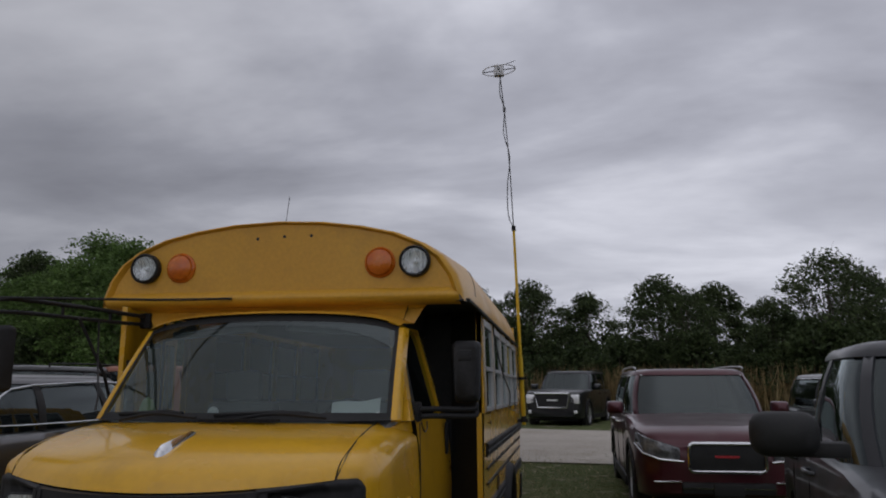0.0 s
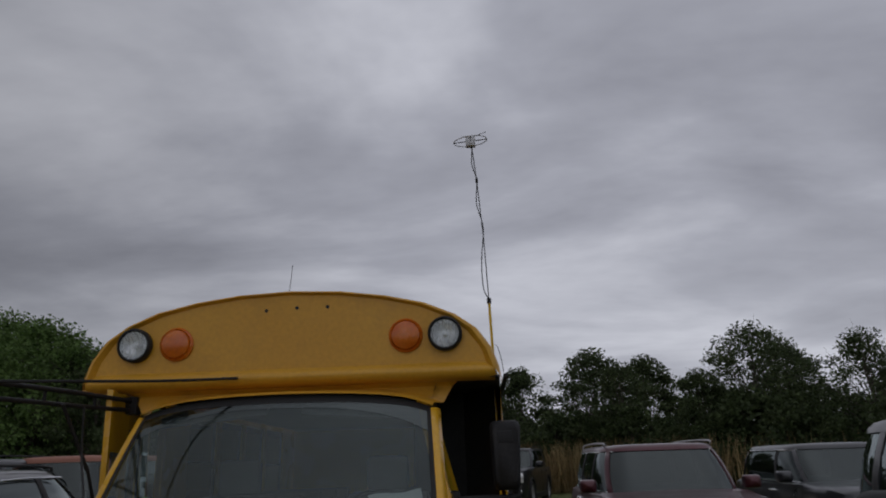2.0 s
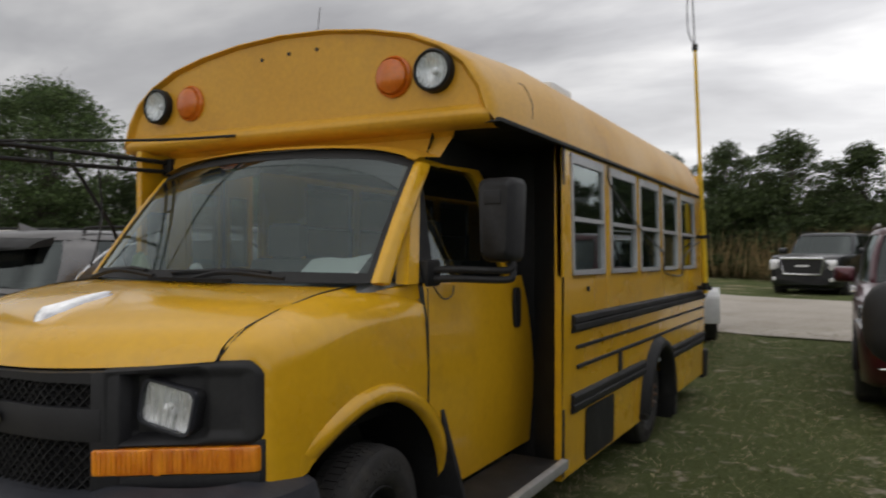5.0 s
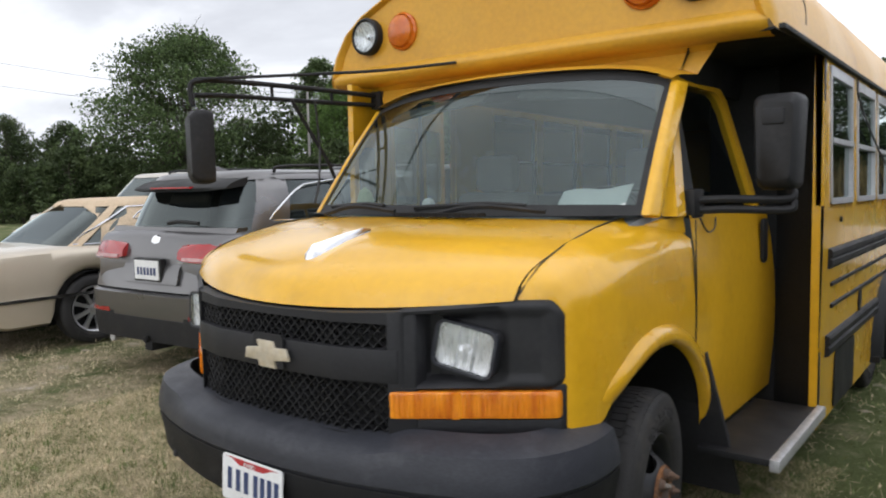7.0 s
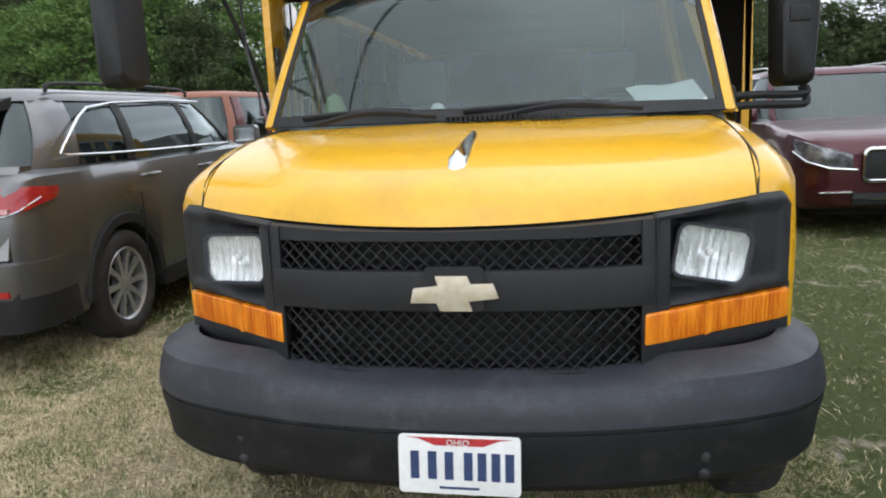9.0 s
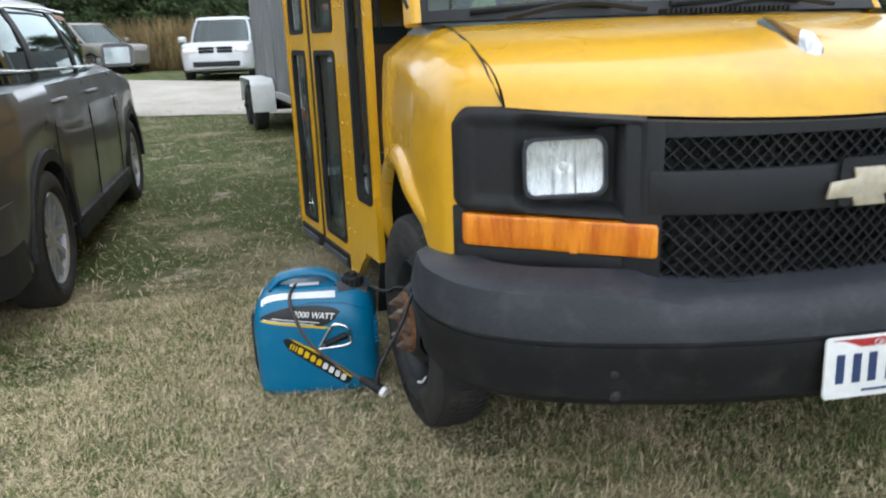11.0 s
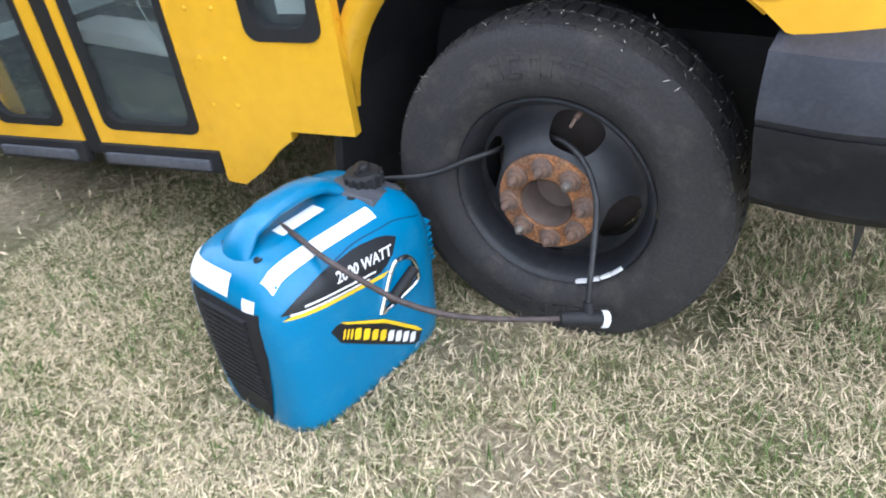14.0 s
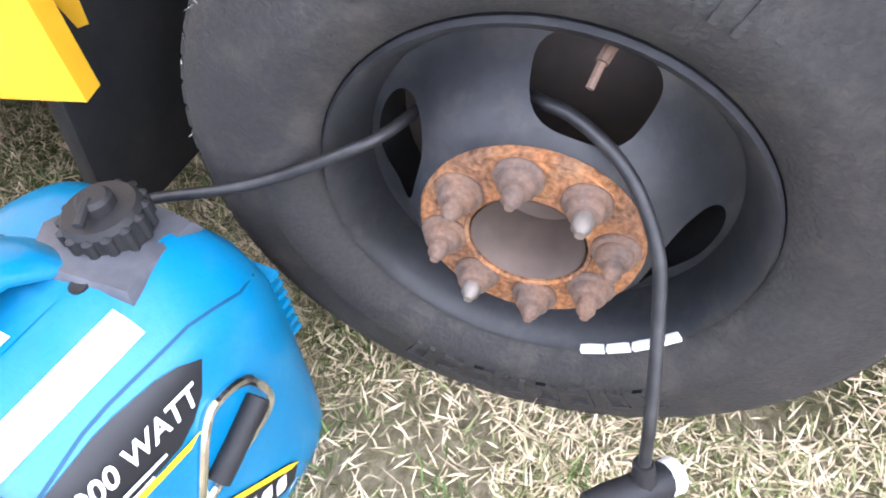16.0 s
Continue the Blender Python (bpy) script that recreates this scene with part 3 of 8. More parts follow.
part("windshield", Shape().grid([[ws_point(-1 + i / 12, j / 8) for j in range(9)] for i in range(25)]), GLASS, bus, "large raked windshield with a painted dark reflection along its top", face=(0, -1, 0.5)).visible_shadow = False
s = Shape()
s.grid([[ws_point(-1 + i / 12, 1 - t, 0.004) for t in (0, 0.03, 0.065)] for i in range(25)])
s.grid([[ws_point(-1 + i / 12, t, 0.004) for t in (0, 0.04, 0.075)] for i in range(25)])
for sgn in (1, -1):
    s.grid([[ws_point(sgn * u, j / 10, 0.004) for j in range(11)] for u in (1.0, 0.98, 0.96)])
part("windshield_border", s, SEAL, bus, "black ceramic band round the glass")
# arched dark strip standing in for the roof cap mirrored in the glass
s = Shape()
s.grid([[ws_point(-0.96 + 0.08 * i, lerp(0.935, 0.885 - 0.17 * abs(-0.96 + 0.08 * i) ** 3, j / 4), 0.003) for j in range(5)] for i in range(25)])
part("cap_reflection", s, DARK_GLASS, bus, "dark arched band painted as the cap's reflection in the glass", face=(0, -1, 0.5))
s = Shape()
s.grid([[(0.862 * (-1 + i / 8), lerp(ws_bottom(0.87 * (-1 + i / 8))[0] + 0.02, -0.50 - 0.15 * (1 - (-1 + i / 8) ** 2), t), 1.372) for t in (0, 0.5, 1)] for i in range(17)])
part("cowl", s, BLACK_PLASTIC, bus)
s = Shape()
for i in range(26):
    x = -0.12 + i * 0.017
    s.box(x, x + 0.008, -0.705, -0.645, 1.371, 1.386)
part("cowl_grille", s, BLACK_PLASTIC, bus)
for x0, x1 in ((-0.62, -0.16), (0.02, 0.55)):
    w = part("wiper", Shape().tube(smooth_path([(x0, -0.61, 1.375), (lerp(x0, x1, 0.5), -0.655, 1.412), (x1, -0.66 + 0.12 * abs(x1), 1.39)]), 0.010, 6), BLACK_PLASTIC, bus)
    part("wiper_blade", Shape().tube([ws_point(x0 / 0.868 - 0.10, 0.05, 0.012), ws_point(lerp(x0, x1, 0.5) / 0.868, 0.075, 0.012), ws_point(x1 / 0.868 - 0.12, 0.06, 0.012)], 0.011, 6), SEAL, w)
for sgn in (1, -1):
    s = Shape()
    rings = []
    for t in (0, 0.25, 0.5, 0.75, 1.0):
        x, y, z = ws_point(sgn, t)
        rings.append([(x - sgn * 0.012, y - 0.012, z + 0.006), (x + sgn * 0.022, y - 0.004, z + 0.004), (x + sgn * 0.042, y + 0.05, z), (x + sgn * 0.03, y + 0.075, z - 0.01), (x - sgn * 0.02, y + 0.03, z - 0.01)])
    s.loft(rings)
    part("windshield_pillar", s, YELLOW, bus, bevel=0.01)

# roof cap over the cab
CAP = [(1.205, 2.065), (1.2, 2.13), (1.165, 2.23), (1.085, 2.345), (0.965, 2.43), (0.79, 2.505), (0.56, 2.557), (0.3, 2.592), (0.0, 2.605)]
BODY = [(1.237, 2.065), (1.232, 2.15), (1.195, 2.26), (1.11, 2.385), (0.98, 2.475), (0.79, 2.555), (0.56, 2.612), (0.3, 2.648), (0.0, 2.662)]


def hoop(half, y, k=1.0, low=0.0):
    full = [(-x, z) for x, z in half[:-1]] + [(x, z) for x, z in reversed(half)]
    return [(x * k, y, 2.065 + low + (z - 2.065 - low) * k if z > 2.07 + low else max(z, 2.065 + low)) for x, z in full]


def blend(t):
    return [(lerp(a[0], b[0], t), lerp(a[1], b[1], t)) for a, b in zip(CAP, BODY)]


s = Shape()
s.grid([hoop(CAP, 0.030, 0.945, 0.06), hoop(CAP, 0.010, 0.958, 0.055), hoop(CAP, 0.0, 0.968, 0.05), hoop(CAP, 0.004, 0.982, 0.03), hoop(CAP, 0.03, 0.995, 0.0), hoop(CAP, 0.07, 1.0), hoop(blend(0.35), 0.3), hoop(blend(0.75), 0.6), hoop(BODY, 0.84)])
cap = part("roof_cap", s, CAP_YELLOW, bus, "faded yellow fibreglass cap over the cab", sharp=50)
s = Shape()
face = hoop(CAP, 0.030, 0.946, 0.06)
rows = []
for p in face:
    rows.append([(p[0], 0.030, 2.13 + (p[2] - 2.13) * t) for t in (0, 0.33, 0.66, 1.0)])
s.grid(rows)
part("cap_face", s, CAP_YELLOW, cap)
s = Shape()
rows = []
for i in range(41):
    x = -1.175 + 2.35 * i / 40
    e = max(0, abs(x) - 1.08) / 0.1
    rows.append([(x, y + 0.03 * e * e, z) for y, z in ((0.030, 2.150), (0.012, 2.135), (-0.016, 2.112), (-0.018, 2.092), (0.0, 2.068), (0.045, 2.052), (0.10, 2.050))])
s.grid(rows)
part("cap_lip", s, CAP_YELLOW, cap, sharp=60)
# panel from the lip down to the windshield
s = Shape()
rows = []
for i in range(25):
    u = -1 + i / 12
    xt, yt, zt = ws_point(u, 1.0)
    xc = u * 0.96
    rows.append([(xt, yt - 0.03, zt + 0.012), (xt * 1.01, yt + 0.012, zt + 0.030), (lerp(xt, xc, 0.4), lerp(yt, 0.12, 0.5) + 0.05, zt + 0.035), (lerp(xt, xc, 0.8), 0.135, 2.03), (xc, 0.10, 2.052)])
s.grid(rows)
part("cap_skirt_panel", s, CAP_YELLOW, cap, sharp=60)
# black recess behind the driver door and under the cap
s = Shape().loft([[(0.62, 1.06, z), (0.97, 1.04, z), (1.225, 0.80, z), (1.225, 0.84, z), (0.98, 1.09, z), (0.62, 1.10, z)] for z in (0.30, 2.064)])
part("bulkhead", s, BLACK_PAINT, bus, "satin black bulkhead behind the driver door")
s = Shape()
s.loft([[(0.84, 0.10, 2.052), (1.2, 0.02, 2.062), (1.2, 0.02, 2.07), (0.84, 0.1, 2.07)], [(0.78, 1.05, 2.045), (1.225, 1.05, 2.062), (1.225, 1.05, 2.068), (0.78, 1.05, 2.068)]])
s.loft([[(0.84, 0.10, 2.05), (0.80, 0.10, 1.93)], [(0.80, 1.06, 2.05), (0.77, 1.06, 1.90)]], closed=False, caps=False)
part("recess_lining", s, BLACK_PAINT, bus)
s = Shape()
s.loft([[(-0.85, 0.10, 2.052), (-1.195, 0.03, 2.062), (-1.195, 0.03, 2.07), (-0.85, 0.1, 2.07)], [(-0.85, 1.1, 2.045), (-1.232, 1.1, 2.062), (-1.232, 1.1, 2.07), (-0.85, 1.1, 2.07)]])
part("cap_underside", s, CAP_YELLOW, cap)
part("cab_roof", Shape().loft([[(-0.80, 0.24, 2.0), (0.80, 0.24, 2.0), (0.80, 0.24, 2.04), (-0.80, 0.24, 2.04)], [(-0.80, 0.9, 2.0), (0.80, 0.9, 2.0), (0.80, 0.9, 2.04), (-0.80, 0.9, 2.04)]]), BLACK_PAINT, bus)

# body roof, rear wall and side walls
s = Shape()
s.grid([hoop(BODY, 0.845), hoop(BODY, 2.0), hoop(BODY, 3.4), hoop(BODY, 4.6), hoop(BODY, 4.86, 0.99), hoop(BODY, 4.97, 0.965), hoop(BODY, 5.03, 0.92)])
roof = part("roof", s, CAP_YELLOW, bus, sharp=50, drop=True)
s = Shape().box(-1.2, 1.2, 4.98, 5.03, 0.28, 2.30)
part("rear_wall", s, YELLOW, bus, drop=True, bevel=0.01)
part("floor", Shape().box(-1.2, 1.19, 1.12, 5.0, 0.62, 0.66), INTERIOR, bus, drop=True)
part("headliner", Shape().box(-1.15, 1.15, 0.5, 5.0, 2.07, 2.09), INTERIOR, bus, drop=True)

WINDOWS = [(0.93, 1.53), (1.665, 2.30), (2.40, 3.0), (3.11, 3.71), (3.82, 4.50)]
SILL, HEAD, MID = 1.372, 2.018, 1.672


def body_side(sgn, y0, y1, openings):
    xo = sgn * 1.237
    xi = sgn * 1.20
    s = Shape()
    for k, x in enumerate((xo, xi)):
        rows = []
        for y in stations(y0, y1, 0.05):
            low = arch_z(y, 0.285, REAR_AXLE, 0.33, 0.46)
            rows.append([(x - sgn * 0.008 * max(0, (0.9 - z)), y, z) for z in (lerp(low, SILL - 0.012, i / 6) for i in range(7))])
        s.grid(rows)
    ends = [y0] + [q for w in openings for q in w] + [y1]
    for a, b in zip(ends[0::2], ends[1::2]):
        s.box(min(xo, xi), max(xo, xi), a, b, SILL - 0.012, HEAD + 0.01)
    s.box(min(xo, xi), max(xo, xi), y0, y1, HEAD + 0.01, 2.068)
    s.box(min(xo, xi), max(xo, xi), y0, y0 + 0.02, 0.285, 2.068)
    for a, b in openings:
        s.box(min(xo, xi), max(xo, xi), a, b, SILL - 0.03, SILL - 0.012)
    return part("side_wall", s, YELLOW, bus, drop=True, sharp=30)


wall_driver = body_side(1, 0.80, 5.03, WINDOWS)
PASS_WINDOWS = [(1.665, 2.30), (2.40, 3.0), (3.11, 3.71), (3.82, 4.50)]
wall_pass = body_side(-1, 1.175, 5.03, PASS_WINDOWS)
# rail coloured black to draw the shadow line along the roof edge
part("drip_rail_shadow", Shape().box(1.237, 1.262, -0.02, 5.0, 2.052, 2.072), SEAL, bus, "thin drip rail, black for the shadow line at the roof edge", drop=True, bevel=0.004)
for sgn, y0, y1 in [(1, *w) for w in WINDOWS] + [(-1, *w) for w in PASS_WINDOWS]:
    s = Shape()
    ring_frame(s, rounded(y0, y1, SILL - 0.008, HEAD + 0.008, 0.02), rounded(y0 + 0.028, y1 - 0.028, SILL + 0.02, HEAD - 0.042, 0.015), (1.222, 0, 0), (0, 1, 0), (0, 0, 1), 0.022)
    s.box(1.222, 1.247, y0 + 0.02, y1 - 0.02, MID - 0.012, MID + 0.012)
    s.v = [(sgn * q[0], q[1], q[2]) for q in s.v]
    win = part("window", s, ALU, bus, "two-part side window in a dull aluminium frame", drop=True)
    part("pane", Shape().box(min(sgn * 1.226, sgn * 1.231), max(sgn * 1.226, sgn * 1.231), y0 + 0.02, y1 - 0.02, MID, HEAD - 0.03), DARK_GLASS, win, drop=True)
    part("pane", Shape().box(min(sgn * 1.219, sgn * 1.223), max(sgn * 1.219, sgn * 1.223), y0 + 0.02, y1 - 0.02, SILL + 0.01, MID), DARK_GLASS, win, drop=True)


def rub_rail(sgn, y0, y1, z0, z1, deep=0.026, ridged=True):
    s = Shape()
    h = z1 - z0
    prof = [(0, z0), (deep * 0.7, z0 + 0.05 * h), (deep, z0 + 0.18 * h), (deep, z0 + 0.42 * h), (deep * 0.55, z0 + 0.5 * h), (deep, z0 + 0.58 * h), (deep, z0 + 0.84 * h), (deep * 0.7, z0 + 0.95 * h), (0, z1)] if ridged else \
        [(0, z0), (deep, z0 + 0.2 * h), (deep, z1 - 0.2 * h), (0, z1)]
    s.loft([[(sgn * (1.233 + d), y, z) for d, z in prof] for y in (y0, lerp(y0, y1, 0.5), y1)])
    return part("rub_rail", s, BLACK_PAINT, bus, "ridged black rub rail" if ridged else "thin black rub rail", drop=True, sharp=25)


rub_rail(1, 0.925, 5.0, 1.05, 1.152)
rub_rail(1, 1.01, 4.95, 0.955, 0.98, 0.014, False)
rub_rail(1, 1.02, 4.95, 0.845, 0.872, 0.014, False)
rub_rail(1, 0.935, 2.52, 0.612, 0.722)
rub_rail(1, 3.46, 4.98, 0.612, 0.722)
rub_rail(-1, 1.20, 5.0, 1.05, 1.152)
rub_rail(-1, 1.28, 5.0, 0.955, 0.98, 0.014, False)
rub_rail(-1, 1.30, 5.0, 0.845, 0.872, 0.014, False)
rub_rail(-1, 1.32, 2.52, 0.585, 0.70)
rub_rail(-1, 3.46, 4.98, 0.585, 0.70)
for sgn in (1, -1):
    s = Shape()
    rings = []
    for a in range(0, 181, 6):
        ca, sa = math.cos(radians(a)), math.sin(radians(a))
        rings.append([(sgn * (1.232 + d), REAR_AXLE - r * ca, 0.33 + r * sa) for r, d in ((0.43, -0.06), (0.435, 0.05), (0.455, 0.068), (0.49, 0.06), (0.53, 0.0))])
    s.loft(rings, closed=False, caps=False)
    for ya, yb in ((REAR_AXLE - 0.53, REAR_AXLE - 0.43), (REAR_AXLE + 0.43, REAR_AXLE + 0.53)):
        s.box(min(sgn * 1.2, sgn * 1.285), max(sgn * 1.2, sgn * 1.285), ya, yb, 0.16 if ya > REAR_AXLE else 0.3, 0.34)
    part("rear_fender", s, BLACK_PLASTIC, bus, "rolled black rubber rear fender", drop=True, sharp=60)
    part("rear_mud_flap", Shape().box(min(sgn * 0.75, sgn * 1.26), max(sgn * 0.75, sgn * 1.26), REAR_AXLE + 0.45, REAR_AXLE + 0.47, 0.13, 0.5), BLACK_PLASTIC, bus, drop=True)
    part("rear_bumper_end", Shape().box(min(sgn * 0.6, sgn * 1.25), max(sgn * 0.6, sgn * 1.25), 5.0, 5.22, 0.24, 0.52), BLACK_PLASTIC, bus, bevel=0.015, drop=True)
# flush hatches and the fuel flap
s = Shape().prism(rounded(1.19, 1.76, 0.30, 0.60, 0.03), (1.229, 0, 0), (0, 1, 0), (0, 0, 1), 0.012)
part("battery_hatch", s, BLACK_PAINT, bus, drop=True)
s = Shape().prism([(1.89 + 0.045 * math.cos(a), 0.79 + 0.085 * math.sin(a)) for a in (2 * math.pi * i / 20 for i in range(20))], (1.232, 0, 0), (0, 1, 0), (0, 0, 1), 0.012)
part("fuel_flap", s, BLACK_PLASTIC, bus, drop=True)
s = Shape().prism(rounded(-1.93, -1.58, 0.265, 0.575, 0.02), (-1.229, 0, 0), (0, -1, 0), (0, 0, 1), 0.012)
hatch = part("side_hatch", s, BLACK_PAINT, bus, drop=True)
part("latch", Shape().lathe((-1.241, 1.76, 0.33), (-1, 0, 0), [(0.028, 0), (0.026, 0.008), (0.012, 0.012), (0.010, 0.03), (0.002, 0.032)], 14).box(-1.268, -1.255, 1.73, 1.79, 0.322, 0.338), CHROME, hatch, "chrome twist latch")
s = Shape().prism(rounded(-1.60, -1.46, 0.885, 0.955, 0.012), (-1.237, 0, 0), (0, -1, 0), (0, 0, 1), 0.022)
part("side_marker", s, ORANGE_LENS, bus, bevel=0.004)
part("wall_stud", Shape().lathe((1.237, 1.19, 1.28), (1, 0, 0), [(0.014, 0), (0.014, 0.01), (0.002, 0.012)], 8), SEAL, bus)
part("window_cable", Shape().tube(smooth_path([(1.25, 1.6, 2.03), (1.26, 1.62, 1.9), (1.255, 2.36, 1.66), (1.26, 3.02, 1.50), (1.258, 3.05, 1.37), (1.262, 3.2, 1.33), (1.262, 3.7, 1.31), (1.26, 3.78, 1.36), (1.256, 3.95, 1.50), (1.258, 4.6, 1.62)]), 0.006, 6), CABLE, bus, "loose black cable hung along the windows", drop=True)

# cap lamps
for x, m, lab in ((-0.9, LENS, "clear round lamp in a black ring"), (0.9, LENS, "clear round lamp in a black ring"), (-0.66, ORANGE_LENS, "round amber warning lamp"), (0.675, ORANGE_LENS, "round amber warning lamp")):
    lamp_y = 0.030 if m is not LENS else 0.0
    ringm = BLACK_PLASTIC if m is LENS else ORANGE_LENS
    body = part("warning_lamp", Shape().lathe((x, lamp_y, 2.312), (0, -1, 0), [(0.098, -0.032), (0.098, 0.012), (0.088, 0.022), (0.080, 0.014), (0.078, 0.006)], 36, caps=False), ringm, bus, lab)
    prof = [(0.079, 0.010), (0.070, 0.020), (0.045, 0.030), (0.02, 0.034), (0.0005, 0.035)] if m is LENS else [(0.084, 0.016), (0.078, 0.034), (0.055, 0.046), (0.025, 0.052), (0.0005, 0.053)]
    if m is LENS:
        part("reflector", Shape().lathe((x, lamp_y, 2.312), (0, -1, 0), [(0.079, 0.012), (0.068, -0.004), (0.050, -0.020), (0.028, -0.028), (0.016, -0.029), (0.014, -0.004), (0.0005, 0.0)], 36, caps=False), REFLECTOR, body)
    part("lens", Shape().lathe((x, lamp_y, 2.312), (0, -1, 0), prof, 36), CLEAR if m is LENS else m, body, face=(0, -1, 0))
for x, z in ((-0.14, 2.49), (0.04, 2.50), (0.22, 2.50)):
    part("screw_hole", Shape().lathe((x, 0.031, z), (0, -1, 0), [(0.011, 0), (0.011, 0.004), (0.001, 0.005)], 10), SEAL, bus)
part("cap_wire", Shape().tube(smooth_path([(1.19, 0.30, 2.28), (1.205, 0.33, 2.27), (1.225, 0.38, 2.20), (1.235, 0.36, 2.12)]), 0.0022, 6), CABLE, bus)
part("roof_vent", Shape().box(0.18, 0.62, 2.25, 2.72, 2.60, 2.74), WHITE, bus, "white roof air unit", bevel=0.03)
part("whip_antenna", Shape().tube([(-0.12, 0.45, 2.60), (-0.12, 0.45, 2.66)], 0.014, 8).tube([(-0.12, 0.45, 2.66), (-0.10, 0.46, 2.88)], 0.0022, 6), CABLE, bus)


# ---- bus front: grille, lamps, bumper ----
def nose_top(x):
    return 1.114 + 0.037 * min(1.0, (abs(x) / 0.79)) ** 2


def nose_patch(x0, x1, z0, z1, out, n=10, rows=2, zt=None):
    """A curved patch of the front, 'out' metres proud of the nose; z1 None follows the hood edge."""
    r = []
    for i in range(n + 1):
        x = lerp(x0, x1, i / n)
        top = nose_top(x) - 0.004 if z1 is None else z1
        r.append([(x, nose_y(x) - out + 0.02 * max(0.0, (lerp(z0, top, k / rows) - 0.95)), lerp(z0, top, k / rows)) for k in range(rows + 1)])
    return r


def nose_block(x0, x1, z0, z1, out, deep=0.03, n=10):
    s = Shape()
    f, b = nose_patch(x0, x1, z0, z1, out, n), nose_patch(x0, x1, z0, z1, out - deep, n)
    s.loft([[*a, *reversed(c)] for a, c in zip(f, b)])
    return s


part("grille_backing", Shape().grid(nose_patch(-0.885, 0.885, 0.72, None, -0.075, 30)), SEAL, bus)
GRILLE = mat("dark_grey_grille_plastic", (0.016, 0.016, 0.018), 0.5, spec=0.35, color2=(0.024, 0.024, 0.026), scale=6, bump=0.1, bump_scale=380, dirt=(0.06, 0.058, 0.055), dirt_amount=0.3)
surround = part("grille_surround", nose_block(-0.50, 0.50, 0.905, 1.010, 0.012, 0.05, 24), GRILLE, bus, "black plastic grille with diamond mesh", bevel=0.008)
s = Shape()
for blk in (nose_block(-0.52, 0.52, 1.086, None, 0.004, 0.05, 36), nose_block(-0.50, 0.50, 0.712, 0.742, 0.006, 0.05, 20)):
    n = len(s.v)
    s.v += blk.v
    s.f += [tuple(i + n for i in f) for f in blk.f]
part("frame", s, GRILLE, surround)
for sgn in (1, -1):
    part("frame", nose_block(min(sgn * 0.47, sgn * 0.545), max(sgn * 0.47, sgn * 0.545), 0.735, None, 0.008, 0.05, 4), GRILLE, surround, bevel=0.006)
    # dished bezel with a rounded outline and a raised outer pad
    rows = []
    for i in range(57):
        x = lerp(0.50, 0.902, i / 56)
        row = []
        for k in range(29):
            v = k / 28
            z0, z1 = 0.884 + 0.03 * max(0, (x - 0.87) / 0.032) ** 2, nose_top(x) + 0.004 - 0.045 * max(0, (x - 0.862) / 0.04) ** 2
            z = lerp(z0, z1, v)
            e = min(x - 0.50, 0.902 - x, z - z0, z1 - z)
            d = float(np.interp(e, [0, 0.004, 0.018, 0.045], [-0.012, 0.010, 0.008, -0.020]))
            d += 0.024 * float(np.interp(x, [0.74, 0.775, 0.87, 0.9], [0, 1, 1, 0])) * float(np.interp(e, [0.01, 0.04], [0, 1]))
            y = nose_y(x) - d
            dish = min(1.0, max(0.0, min((x - 0.515) / 0.03, (0.80 - x) / 0.03, (z - 0.90) / 0.02, (1.115 - z) / 0.015)))
            row.append((sgn * x, max(y, lerp(y, -1.246 + (x - 0.659) * 0.16 + 0.06 * (z - 1.01), dish)), z))
        rows.append(row)
    part("headlamp_bezel", Shape().grid(rows), GRILLE, bus, "black plastic headlight bezel with a dished middle", sharp=60)
    part("lamp_edge", nose_block(min(sgn * 0.872, sgn * 0.905), max(sgn * 0.872, sgn * 0.905), 0.725, 0.90, -0.004, 0.05, 4), GRILLE, bus, bevel=0.006)
    part("lamp_shelf", nose_block(min(sgn * 0.47, sgn * 0.90), max(sgn * 0.47, sgn * 0.90), 0.735, 0.80, -0.004, 0.05, 12), GRILLE, bus, bevel=0.006)
    # square sealed-beam lamp, turned with the nose
    cx, cz = sgn * 0.659, 1.010
    cy = -1.262
    droop = radians(11) if sgn > 0 else radians(-1)
    u = Vector((math.cos(droop), sgn * 0.16, -math.sin(droop))).normalized()
    v = Vector((math.sin(droop) * 0.8, 0.06, math.cos(droop))).normalized()
    v = (v - u * v.dot(u)).normalized()
    s = Shape()
    ring_frame(s, rounded(-0.103, 0.103, -0.074, 0.074, 0.03), rounded(-0.094, 0.094, -0.066, 0.066, 0.024), (cx, cy, cz), u, v, 0.02)
    head = part("headlight", s, BUMPER_TOP, bus, "crooked square clear headlight in a black panel" if sgn > 0 else "square clear headlight in a black panel")
    hb = Vector((cx, cy, cz)) - u.cross(v) * 0.10
    part("housing", Shape().loft([[q + u * x + v * z for x, z in rounded(-0.102 * k, 0.102 * k, -0.073 * k, 0.073 * k, 0.03 * k)] for q, k in ((hb, 0.7), (hb.lerp(Vector((cx, cy, cz)), 0.5), 0.98), (Vector((cx, cy, cz)), 1.0))], caps=False), GRILLE, head, sharp=50)
    s = Shape()
    o = Vector((cx, cy, cz))
    w = u.cross(v)
    rings = []
    for k, dd in ((1.0, 0.006), (0.95, 0.018), (0.7, 0.024), (0.35, 0.028), (0.02, 0.029)):
        rings.append([o + u * (x * k) + v * (z * k) + w * dd for x, z in rounded(-0.096, 0.096, -0.070, 0.070, 0.024)])
    part("lens", Shape().loft(rings, caps=False), CLEAR, head, face=w)
    rows = []
